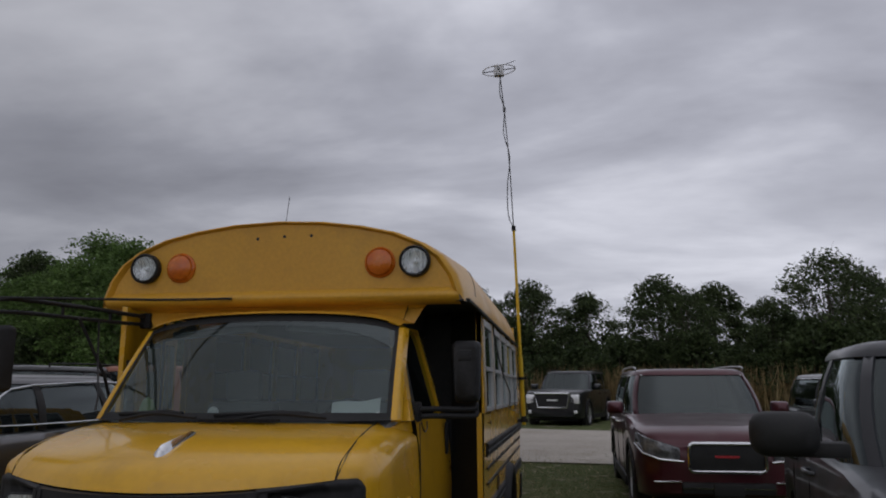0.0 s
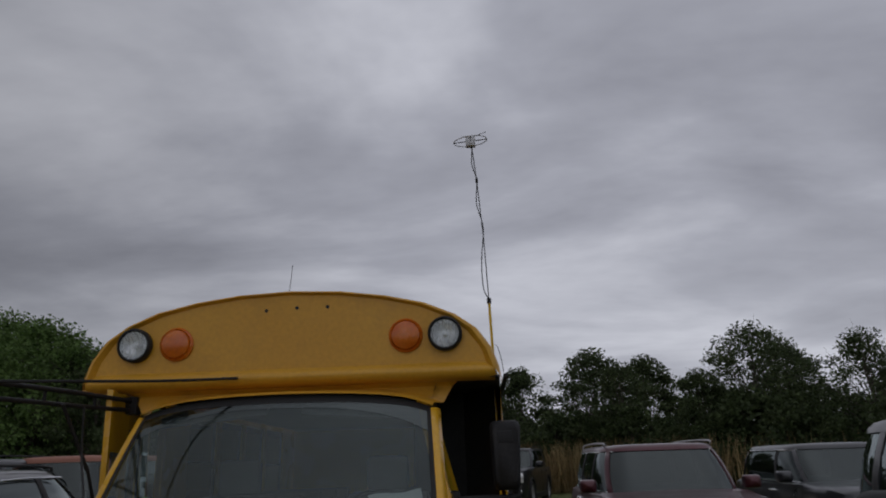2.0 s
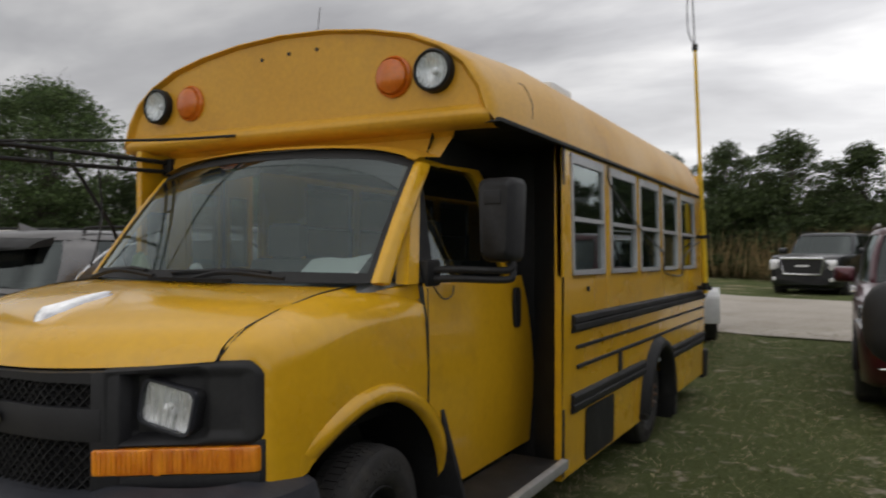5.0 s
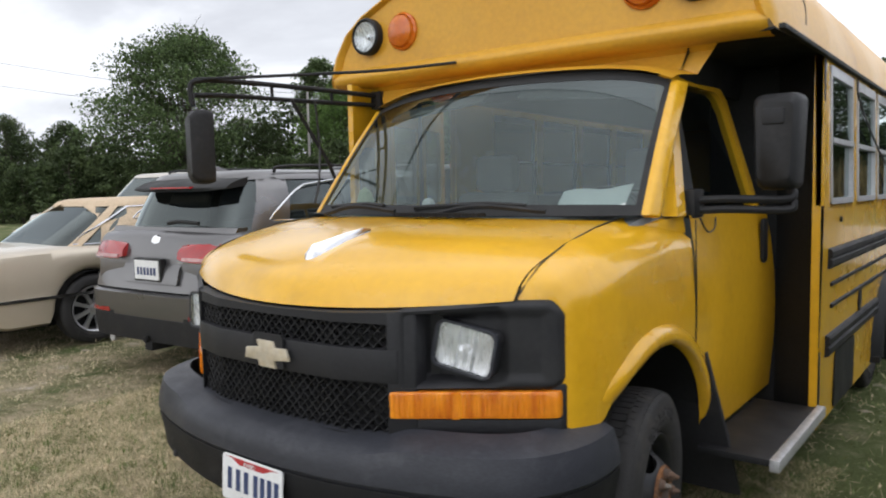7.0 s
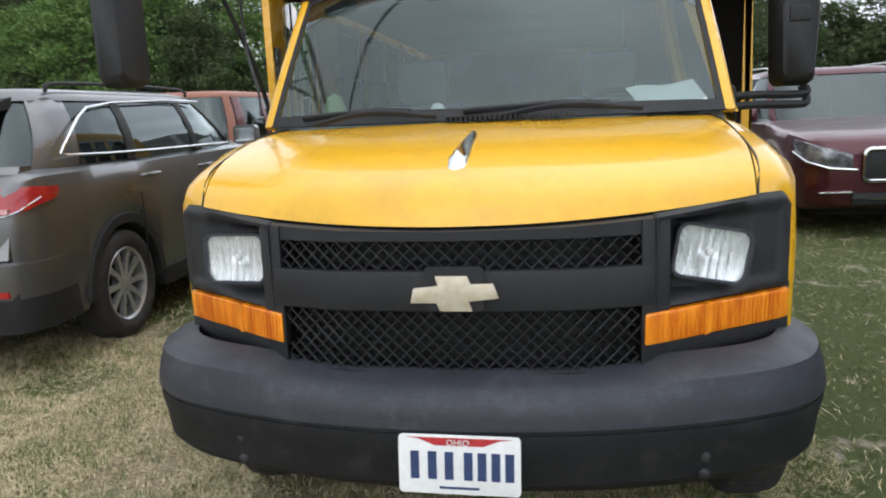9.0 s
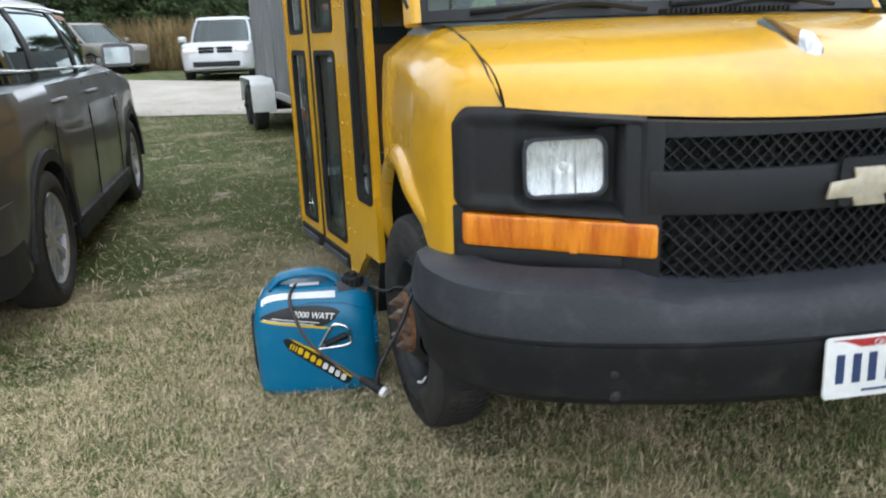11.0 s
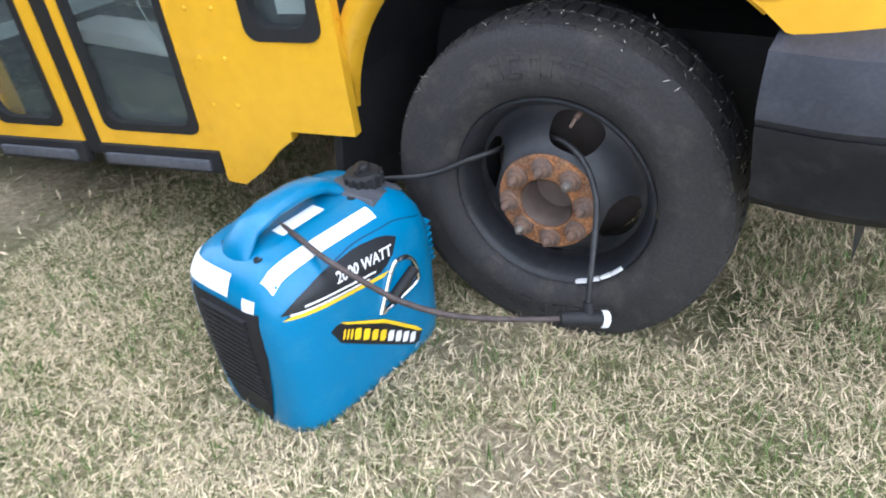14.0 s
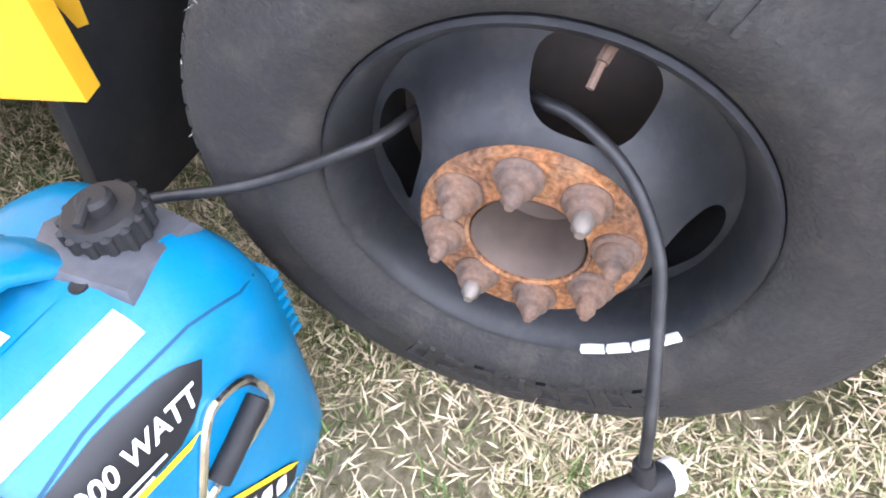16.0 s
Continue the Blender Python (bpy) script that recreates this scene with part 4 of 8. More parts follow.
    for i in range(25):
        a = -0.094 + 0.188 * i / 24
        rows.append([])
        for k in range(17):
            b = -0.068 + 0.136 * k / 16
            q = min(1.0, (a / 0.098) ** 2 + (b / 0.098) ** 2)
            flute = 0.0022 * math.cos(a * 520) * (1 - q) + 0.004 * (abs(a) < 0.03) * (b < 0)
            rows[-1].append(o + u * a + v * b + w * (0.005 - 0.011 * (1 - q) ** 0.8 + flute))
    part("reflector", Shape().grid(rows), REFLECTOR, head, "silvered fluted reflector", sharp=25)
    part("bulb", Shape().lathe(o - w * 0.018, w, [(0.013, 0), (0.013, 0.012), (0.009, 0.02), (0.0005, 0.023)], 14), WHITE, head)
    amber = part("turn_signal", nose_block(min(sgn * 0.478, sgn * 0.886), max(sgn * 0.478, sgn * 0.898), 0.799, 0.884, 0.016, 0.05, 14), AMBER, bus, "long amber turn signal below the headlight", bevel=0.01)
    ribs = Shape()
    for k in range(30):
        x = 0.488 + 0.0128 * k
        b = nose_block(min(sgn * x, sgn * (x + 0.005)), max(sgn * x, sgn * (x + 0.005)), 0.806, 0.877, 0.0185, 0.004, 1)
        n0 = len(ribs.v)
        ribs.v += b.v
        ribs.f += [tuple(q + n0 for q in f) for f in b.f]
    part("lens_ribs", ribs, AMBER, amber, kind="stuff")
    part("divider", nose_block(min(sgn * 0.640, sgn * 0.655), max(sgn * 0.640, sgn * 0.655), 0.800, 0.883, 0.0195, 0.02, 2), AMBER, amber)
    part("bezel", nose_block(min(sgn * 0.470, sgn * 0.90), max(sgn * 0.470, sgn * 0.90), 0.752, 0.797, 0.004, 0.05, 12), GRILLE, amber, bevel=0.006)
# diamond mesh in the two openings
for z0, z1 in ((0.742, 0.906), (1.008, 1.088)):
    s = Shape()
    step, h = 0.036, z1 - z0
    for slope in (1, -1):
        k = int((0.96 + h) / step) + 2
        for i in range(k):
            xb = -0.48 - (h if slope > 0 else 0) + i * step
            pts = []
            for j in range(7):
                z = lerp(z0, z1, j / 6)
                x = xb + slope * (z - z0) + (0 if slope > 0 else h * 0)
                if -0.478 <= x <= 0.478:
                    pts.append((x, nose_y(x) + 0.012, z))
            if len(pts) > 1:
                s.loft([[(x - 0.0026, y - 0.004, z), (x + 0.0026, y - 0.004, z), (x + 0.0030, y + 0.014, z), (x - 0.0030, y + 0.014, z)] for x, y, z in pts])
    part("grille_mesh", s, BLACK_PLASTIC, surround, sharp=20)
# maker's mark as a plain gold cross shape
EMBLEM = mat("worn_gold_badge", (0.55, 0.47, 0.34), 0.35, 0.4, color2=(0.66, 0.62, 0.55), scale=40, fine_amount=0.1)
tie = [(-0.112, -0.024), (-0.045, -0.024), (-0.037, -0.045), (0.045, -0.045), (0.037, -0.02), (0.112, -0.012), (0.098, 0.026), (0.042, 0.024), (0.034, 0.045), (-0.047, 0.045), (-0.04, 0.02), (-0.103, 0.014)]
part("badge_plate", Shape().prism(rounded(-0.075, 0.075, -0.045, 0.068, 0.012), (0.008, -1.475, 0.957), (1, 0, 0), (0, 0, 1), 0.006), GRILLE, surround)
part("badge", Shape().prism(tie, (0.008, -1.48, 0.957), (1, 0, 0), (0, 0, 1), 0.010), EMBLEM, surround, "worn gold badge shape", bevel=0.003)

# bumper
BUMP = [(-1.005, -0.93), (-1.012, -1.06), (-0.985, -1.19), (-0.92, -1.31), (-0.80, -1.405), (-0.62, -1.478), (-0.40, -1.535), (-0.20, -1.562), (0, -1.57)]
plan = BUMP + [(-x, y) for x, y in reversed(BUMP[:-1])]
plan = [(p[0], p[1]) for p in smooth_path([(x, y, 0) for x, y in plan], 3)]


def bumper_loft(profile):
    """profile: (inset, z) pairs, the inset measured towards the bus."""
    rings = []
    for i, (x, y) in enumerate(plan):
        a, b = plan[max(0, i - 1)], plan[min(len(plan) - 1, i + 1)]
        t = Vector((b[0] - a[0], b[1] - a[1])).normalized()
        nx, ny = -t.y, t.x
        lift = 0.022 * min(1, max(0, (abs(x) - 0.46) / 0.1))
        rings.append([(x + nx * d, y + ny * d, z + (lift if z > 0.70 else 0)) for d, z in profile])
    return Shape().loft(rings)


bumper = part("bumper", bumper_loft([(0.012, 0.612), (0.0, 0.630), (0.003, 0.660), (0.010, 0.692), (0.024, 0.712), (0.060, 0.730), (0.13, 0.749), (0.13, 0.61)]), BUMPER_TOP, bus, "scuffed grey and black plastic front bumper", sharp=30)
part("bumper_lower", bumper_loft([(0.075, 0.445), (0.045, 0.45), (0.024, 0.475), (0.016, 0.54), (0.004, 0.598), (0.006, 0.614), (0.10, 0.616), (0.11, 0.445)]), BUMPER_LOW, bumper, sharp=30)
for x, z in ((-0.60, 0.485), (-0.60, 0.545), (0.62, 0.485), (0.62, 0.53), (-0.88, 0.60)):
    y = float(np.interp(abs(x), [0, 0.2, 0.4, 0.62, 0.8, 0.92], [-1.57, -1.562, -1.535, -1.478, -1.405, -1.31])) + 0.022
    part("bolt", Shape().lathe((x, y, z), (0, -1, 0), [(0.014, -0.01), (0.014, 0.006), (0.006, 0.009), (0.0005, 0.009)], 10), WHEEL_BLACK, bumper)
# licence plate
plate = part("licence_plate", Shape().prism(rounded(-0.152, 0.152, -0.076, 0.076, 0.012), (0.018, -1.574, 0.545), (1, 0, -0.012), (0.012, 0.06, 1), 0.006), WHITE, bus, "white licence plate with a red band and dark bars", bevel=0.0015)
PLATE_RED = mat("plate_red", (0.42, 0.03, 0.035), 0.4)
PLATE_BLUE = mat("plate_blue", (0.03, 0.05, 0.13), 0.4)
part("red_band", Shape().prism([(-0.10, 0.066), (-0.135, 0.070), (0.135, 0.070), (0.10, 0.066), (0.06, 0.050), (-0.06, 0.050)], (0.018, -1.578, 0.545), (1, 0, -0.012), (0.012, 0.06, 1), 0.003), PLATE_RED, plate)
text_part("state_name", "OHIO", 0.022, (-0.012, -1.5835, 0.5985), (1, 0, -0.012), (0.012, 0.06, 1), WHITE, plate, 0.0005)
for i, x in enumerate((-0.122, -0.078, -0.036, 0.012, 0.046, 0.080, 0.114)):
    s = Shape().prism([(x, -0.038), (x + 0.022, -0.038), (x + 0.022, 0.034), (x, 0.034)], (0.018, -1.578, 0.545), (1, 0, -0.012), (0.012, 0.06, 1), 0.003)
    part("bar", s, PLATE_BLUE, plate)
part("bar", Shape().prism([(-0.05, -0.062), (0.05, -0.062), (0.05, -0.056), (-0.05, -0.056)], (0.018, -1.578, 0.545), (1, 0, -0.012), (0.012, 0.06, 1), 0.003), PLATE_BLUE, plate)

# chrome hood ornament
rings = []
for t, wd, h in ((0, 0.004, 0.004), (0.03, 0.020, 0.030), (0.1, 0.026, 0.040), (0.3, 0.026, 0.032), (0.6, 0.018, 0.026), (0.9, 0.010, 0.022), (1.0, 0.006, 0.012)):
    y = lerp(-1.285, -0.985, t)
    x = lerp(-0.008, 0.016, t)
    z = hood_z(x, y)
    rings.append([(x - wd, y, z - 0.002), (x - wd * 0.8, y, z + h * 0.5), (x, y, z + h), (x + wd * 0.8, y, z + h * 0.5), (x + wd, y, z - 0.002)])
part("hood_ornament", Shape().loft(rings), CHROME, bus, "chrome arrow-shaped hood ornament", sharp=50)

# ---- mirrors ----
s = Shape()
rings = []
for k, y in ((0.80, -0.03), (0.96, 0.0), (1.0, 0.05), (1.0, 0.13), (0.94, 0.15)):
    rings.append([(1.212 + x * k * (0.86 if z < -0.1 else 1), y, 1.635 + z * k) for x, z in rounded(-0.085, 0.085, -0.185, 0.185, 0.035)])
s.loft(rings)
mirror = part("door_mirror", s, BLACK_PLASTIC, bus, "tall black towing mirror", sharp=45)
part("housing_panel", Shape().box(1.17, 1.25, -0.036, -0.02, 1.70, 1.76), GRILLE, mirror, bevel=0.006)
for z in (1.415, 1.375):
    part("arm", Shape().tube(smooth_path([(0.93, -0.08, z), (1.05, -0.05, z + 0.004), (1.24, 0.03, z), (1.27, 0.05, z + 0.02), (1.25, 0.06, 1.45)]), 0.016, 8), BLACK_PLASTIC, mirror)
part("mount", Shape().box(0.90, 0.955, -0.14, -0.02, 1.345, 1.46), BLACK_PLASTIC, mirror, bevel=0.015)

s = Shape()
rings = []
for k, y in ((0.80, -0.055), (0.97, -0.03), (1.0, 0.02), (0.95, 0.05)):
    rings.append([(-1.185 + x * k + 0.25 * y, -0.885 + y - 0.35 * x, 1.705 + z * k) for x, z in rounded(-0.075, 0.075, -0.178, 0.178, 0.03)])
s.loft(rings)
mirror = part("boom_mirror", s, BLACK_PLASTIC, bus, "black mirror on a long tube boom", sharp=45)
BOOM = [(-0.935, 0.15, 2.005), (-1.03, -0.28, 2.02), (-1.14, -0.70, 2.03), (-1.19, -0.865, 2.025), (-1.212, -0.905, 1.995), (-1.205, -0.90, 1.90)]
part("boom", Shape().tube(smooth_path(BOOM), 0.013, 8), BLACK_PAINT, mirror)
part("boom", Shape().tube(smooth_path([(-0.935, 0.16, 1.955), (-1.05, -0.30, 1.955), (-1.15, -0.72, 1.96), (-1.205, -0.89, 1.955)]), 0.012, 8), BLACK_PAINT, mirror)
for t in (0.3, 0.62):
    x, y = lerp(-0.935, -1.205, t), lerp(0.15, -0.90, t)
    part("brace", Shape().tube([(x, y, 1.955), (x, y, 2.02)], 0.009, 6), BLACK_PAINT, mirror)
part("brace", Shape().tube([(-1.05, -0.42, 1.955), (-0.99, -0.22, 1.62), (-0.965, -0.13, 1.37)], 0.010, 6), BLACK_PAINT, mirror)
part("mount", Shape().box(-0.975, -0.905, 0.10, 0.19, 1.93, 2.03), BLACK_PAINT, mirror, bevel=0.008)
part("stay_rod", Shape().tube(smooth_path([(-1.205, -0.89, 2.03), (-0.95, -0.55, 2.055), (-0.62, -0.2, 2.08), (-0.276, -0.022, 2.10)]), 0.008, 6), BLACK_PAINT, mirror)
part("cable_tie", Shape().tube(smooth_path([(-1.0, -0.30, 1.95), (-1.0, -0.28, 1.7), (-0.93, -0.36, 1.52), (-0.90, -0.42, 1.42)]), 0.006, 6), CABLE, mirror)

# ---- entrance side ----
def side_plane(p, q):
    p, q = Vector((*p, 0)), Vector((*q, 0))
    u = (q - p).normalized()
    return p, u, (q - p).length


def wall_with_window(name, p, q, z0, z1, holes, thick, material, parent, label=""):
    """An upright panel from p to q in plan with rectangular openings (s0, s1, z0, z1), all in one column set."""
    o, u, ln = side_plane(p, q)
    s = Shape()
    n = Vector((-u.y, u.x, 0)) if u.y < 0 else Vector((-u.y, u.x, 0))

    def slab(a, b, c, d):
        s.prism([(a, c), (b, c), (b, d), (a, d)], o, u, (0, 0, 1), thick)
    cols = sorted({h[0] for h in holes} | {h[1] for h in holes} | {0, ln})
    for a, b in zip(cols[:-1], cols[1:]):
        cuts = sorted([(h[2], h[3]) for h in holes if h[0] < (a + b) / 2 < h[1]])
        z = z0
        for c, d in cuts:
            slab(a, b, z, c)
            z = d
        slab(a, b, z, z1)
    return part(name, s, material, parent, label, sharp=30)


QA, QB, QC = (-0.9805, -0.042), (-1.074, 0.366), (-1.288, 1.178)
quarter = wall_with_window("quarter_panel", QB, QA, 0.44, 2.06, [(0.195, 0.370, 0.685, 1.72)], 0.03, YELLOW, bus)
o, u, ln = side_plane(QB, QA)
s = Shape()
ring_frame(s, rounded(0.181, 0.384, 0.666, 1.737, 0.035), rounded(0.206, 0.359, 0.696, 1.705, 0.05), o + u.cross(Vector((0, 0, 1))) * 0.035, u, (0, 0, 1), -0.03)
part("window_seal", s, SEAL, quarter)
part("glass", Shape().prism([(0.195, 0.68), (0.370, 0.68), (0.370, 1.72), (0.195, 1.72)], o + Vector((0.012, 0, 0)), u, (0, 0, 1), 0.004), BUS_GLASS, quarter)
part("white_board", Shape().prism([(0.245, 0.715), (0.355, 0.715), (0.355, 1.30), (0.245, 1.30)], o + Vector((0.017, 0, 0)), u, (0, 0, 1), 0.004), WHITE, quarter, "white board behind the narrow window")
for z in [0.50 + 0.12 * i for i in range(13)]:
    for ss in (0.025, 0.10):
        p = o + u * ss + Vector((0, 0, z))
        part("rivet", Shape().lathe(p + u.cross(Vector((0, 0, 1))) * 0.029, (-1, -0.22, 0), [(0.007, 0), (0.006, 0.004), (0.001, 0.006)], 8), YELLOW, quarter)
part("quarter_foot", Shape().prism([(0.0, 0.28), (0.055, 0.275), (0.13, 0.325), (0.19, 0.385), (0.235, 0.415), (0.238, 0.44), (0.0, 0.44)], o, u, (0, 0, 1), 0.03), YELLOW, quarter)

entry = part("entrance_door", Shape().prism([(0.0, 0.365), (0.025, 0.365), (0.025, 2.05), (0.0, 2.05)], (*QC, 0), Vector((QB[0] - QC[0], QB[1] - QC[1], 0)), (0, 0, 1), 0.03), YELLOW, bus, "yellow double-leaf entrance door with tall glass panes")
o, u, ln = side_plane(QC, QB)
at = lambda sd: o + u * sd
leaves = ((0.03, 0.368), (0.432, ln - 0.006))
for a, b in leaves:
    pa, pb = at(a), at(b)
    hs = [(0.052, b - a - 0.055, 0.42, 1.275), (0.052, b - a - 0.055, 1.375, 1.86)]
    leaf = wall_with_window("door_leaf", (pa.x, pa.y), (pb.x, pb.y), 0.365, 2.04, hs, 0.022, YELLOW, entry)
    for s0, s1, z0, z1 in hs:
        s = Shape()
        ring_frame(s, rounded(s0 - 0.012, s1 + 0.012, z0 - 0.012, z1 + 0.012, 0.03), rounded(s0 + 0.010, s1 - 0.010, z0 + 0.010, z1 - 0.010, 0.04), pa + u.cross(Vector((0, 0, 1))) * 0.026, u, (0, 0, 1), -0.02)
        part("window_seal", s, SEAL, leaf)
        part("glass", Shape().prism([(s0, z0), (s1, z0), (s1, z1), (s0, z1)], pa + Vector((0.008, 0, 0)), u, (0, 0, 1), 0.004), BUS_GLASS, leaf)
    part("kick_strip", Shape().prism([(0.0, 0.30), (b - a, 0.30), (b - a, 0.365), (0.0, 0.365)], pa, u, (0, 0, 1), 0.034), BLACK_PLASTIC, leaf, bevel=0.006)
    part("kick_bar", Shape().prism([(0.02, 0.312), (b - a - 0.03, 0.312), (b - a - 0.03, 0.342), (0.02, 0.342)], pa + u.cross(Vector((0, 0, 1))) * 0.030, u, (0, 0, 1), 0.014), SCUFFED_GREY, leaf, bevel=0.004)
pa = at(0.368)
part("centre_seal", Shape().prism([(0.0, 0.325), (0.064, 0.325), (0.064, 2.04), (0.0, 2.04)], pa + Vector((0.003, 0, 0)), u, (0, 0, 1), 0.018), SEAL, entry)
STEP_RUBBER = mat("dark_step_rubber", (0.045, 0.05, 0.05), 0.6, color2=(0.075, 0.08, 0.08), scale=5, dirt=(0.16, 0.15, 0.13), dirt_amount=0.35, dirt_scale=8)
part("stepwell", Shape().box(-1.04, -0.55, 0.38, 1.16, 0.33, 0.365).box(-0.98, -0.78, 0.38, 1.16, 0.365, 0.50).box(-0.78, -0.56, 0.38, 1.16, 0.365, 0.66).box(-0.57, -0.55, 0.2, 1.2, 0.28, 0.95), STEP_RUBBER, bus, "dark ribbed rubber entrance steps")
part("grab_panel", Shape().box(-1.14, -0.60, 1.13, 1.15, 0.72, 1.30), mat("brown_vinyl_panel", (0.16, 0.085, 0.05), 0.6), bus, "brown panel behind the step well")
part("white_shelf", Shape().box(-1.0, -0.62, 0.45, 1.10, 0.555, 0.60), WHITE, bus, "white shelf inside the door", bevel=0.006)
WIRE = mat("pale_string", (0.42, 0.48, 0.46), 0.6)
for k in range(4):
    part("loose_string", Shape().tube(smooth_path([(-1.10, 0.56 + 0.05 * k, 1.30 - 0.03 * k), (-1.08, 0.50 + 0.03 * k, 1.05 + 0.05 * k), (-1.05, 0.44 + 0.05 * k, 0.80 - 0.03 * k), (-1.05, 0.48 - 0.02 * k, 0.52)]), 0.0022, 4), WIRE, bus)
part("hanging_strap", Shape().tube(smooth_path([(-1.045, 0.15, 1.98), (-1.06, 0.12, 1.7), (-1.062, 0.11, 1.36)]), 0.010, 6), CABLE, bus)

# ---- inside of the cab ----
part("dashboard", Shape().loft([[(-0.84, -0.58, 1.25), (0.84, -0.58, 1.25), (0.84, -0.58, 1.325), (-0.84, -0.58, 1.325)], [(-0.86, -0.36, 1.2), (0.86, -0.36, 1.2), (0.86, -0.36, 1.375), (-0.86, -0.36, 1.375)], [(-0.86, -0.08, 1.1), (0.86, -0.08, 1.1), (0.86, -0.08, 1.35), (-0.86, -0.08, 1.35)], [(-0.86, 0.0, 0.8), (0.86, 0.0, 0.8), (0.86, 0.0, 1.25), (-0.86, 0.0, 1.25)]]), DASH, bus, bevel=0.02)
s = Shape()
s.grid([[(lerp(0.51, 0.545, t) + (lerp(0.255, 0.25, t)) * k / 6, lerp(-0.37, -0.50, t) + 0.09 * k / 6 * (1 - 0.2 * t), lerp(1.462, 1.405, t) + 0.006 * math.sin(k * 1.3) + 0.02 * k / 6 * (1 - t)) for t in (0, 0.33, 0.66, 1)] for k in range(7)])
part("paper_sheet", s, PAPER, bus, "white paper sheet on the dashboard")
part("dash_figure", Shape().lathe((-0.20, -0.36, 1.375), (0, 0, 1), [(0.03, 0), (0.034, 0.02), (0.03, 0.045), (0.018, 0.06), (0.0005, 0.066)], 14), WHITE, bus, "small white knob on the dashboard")
part("dash_cloth", Shape().lathe((-0.62, -0.34, 1.375), (0, 0, 1), [(0.05, 0), (0.045, 0.05), (0.03, 0.10), (0.0005, 0.12)], 9), mat("pale_green_cloth", (0.35, 0.45, 0.22), 0.8), bus, "pale crumpled cloth on the dashboard")
SEATS = mat("dark_grey_seat_vinyl", (0.10, 0.11, 0.115), 0.6)
for x in (0.5, -0.42):
    seat = part("seat_back", Shape().box(x - 0.25, x + 0.25, 0.48, 0.62, 0.7, 1.45), SEATS, bus, bevel=0.05)
    part("headrest", Shape().box(x - 0.13, x + 0.13, 0.50, 0.60, 1.45, 1.66), SEATS, seat, bevel=0.04)
part("steering_wheel", Shape().loft([[(0.5 + (0.19 + 0.014 * math.cos(b)) * math.cos(a), -0.02 + (0.19 + 0.014 * math.cos(b)) * math.sin(a) * 0.45 + 0.014 * math.sin(b), 1.30 + (0.19 + 0.014 * math.cos(b)) * math.sin(a) * 0.89) for b in (2 * math.pi * j / 8 for j in range(8))] for a in (2 * math.pi * i / 28 for i in range(29))], caps=False), SEAL, bus)
for sgn in (1, -1):
    part("sun_visor", Shape().loft([[ws_point(sgn * 0.12, 0.90, -0.05), ws_point(sgn * 0.90, 0.90, -0.05), ws_point(sgn * 0.90, 0.90, -0.065), ws_point(sgn * 0.12, 0.90, -0.065)], [ws_point(sgn * 0.12, 0.99, -0.06), ws_point(sgn * 0.9, 0.99, -0.06), ws_point(sgn * 0.9, 0.99, -0.075), ws_point(sgn * 0.12, 0.99, -0.075)]]), DASH, bus)
part("partition", Shape().box(-0.55, 1.19, 1.20, 1.22, 0.66, 1.30), INTERIOR, bus)
for y in (1.9, 2.6, 3.3, 4.0):
    for x0, x1 in ((0.35, 1.12), (-1.12, -0.35)):
        part("bench_seat", Shape().box(x0, x1, y, y + 0.12, 0.9, 1.42), mat("dark_green_vinyl", (0.03, 0.045, 0.04), 0.5) if "dark_green_vinyl" not in bpy.data.materials else bpy.data.materials["dark_green_vinyl"], bus, bevel=0.03, drop=True)


# ---- wheels of the bus ----
def sidewall_marks(cx, cy, cz, sgn, parent):
    """Raised block shapes round the sidewall where the maker's lettering stands."""
    s = Shape()
    for a0 in (62, 242):
        for k in range(8):
            a = radians(a0 + k * 8.2)
            r0, r1 = 0.275, 0.318
            for q, (ra, rb) in enumerate(((r0, r1), (r0, r1), (r0, r0 + 0.008), (r1 - 0.008, r1))):
                w0, w1 = ((-0.045, -0.022), (0.022, 0.045), (-0.045, 0.045), (-0.045, 0.045))[q]
                if k % 3 == 1 and q == 2 or k % 4 == 2 and q == 1:
                    continue
                rings = []
                for d in (-0.002, 0.0028):
                    rings.append([(cx + sgn * (0.1018 + d - 0.29 * max(0, r - 0.30) - 0.3 * max(0, 0.275 - r)), cy + r * math.cos(a + w), cz + r * math.sin(a + w)) for r, w in ((ra, w0), (ra, w1), (rb, w1), (rb, w0))])
                s.loft(rings)
    for r, h in ((0.328, 0.0925), (0.338, 0.0895)):
        rings = []
        for i in range(65):
            a = 2 * math.pi * i / 64
            rings.append([(cx + sgn * (h + d), cy + (r + q) * math.cos(a), cz + (r + q) * math.sin(a)) for q, d in ((-0.003, -0.004), (0.0, 0.0025), (0.003, -0.004))])
        s.loft(rings, closed=False, caps=False)
    part("sidewall_relief", s, RUBBER, parent, "raised block shapes on the sidewall", sharp=20, kind="stuff")


def tyre_shape(cx, cy, cz, R, width, rim, sgn):
    h = width / 2
    prof = [(rim + 0.002, h * 0.74), (rim + 0.014, h * 0.84), (rim + 0.03, h * 0.93), (rim + 0.065, h * 1.0), (R - 0.085, h * 0.985), (R - 0.05, h * 0.94), (R - 0.028, h * 0.90), (R - 0.012, h * 0.82), (R - 0.003, h * 0.70), (R, h * 0.45), (R, -h * 0.45), (R - 0.012, -h * 0.82), (R - 0.06, -h), (rim, -h * 0.8)]
    return Shape().lathe((cx, cy, cz), (sgn, 0, 0), prof, 64, caps=False)


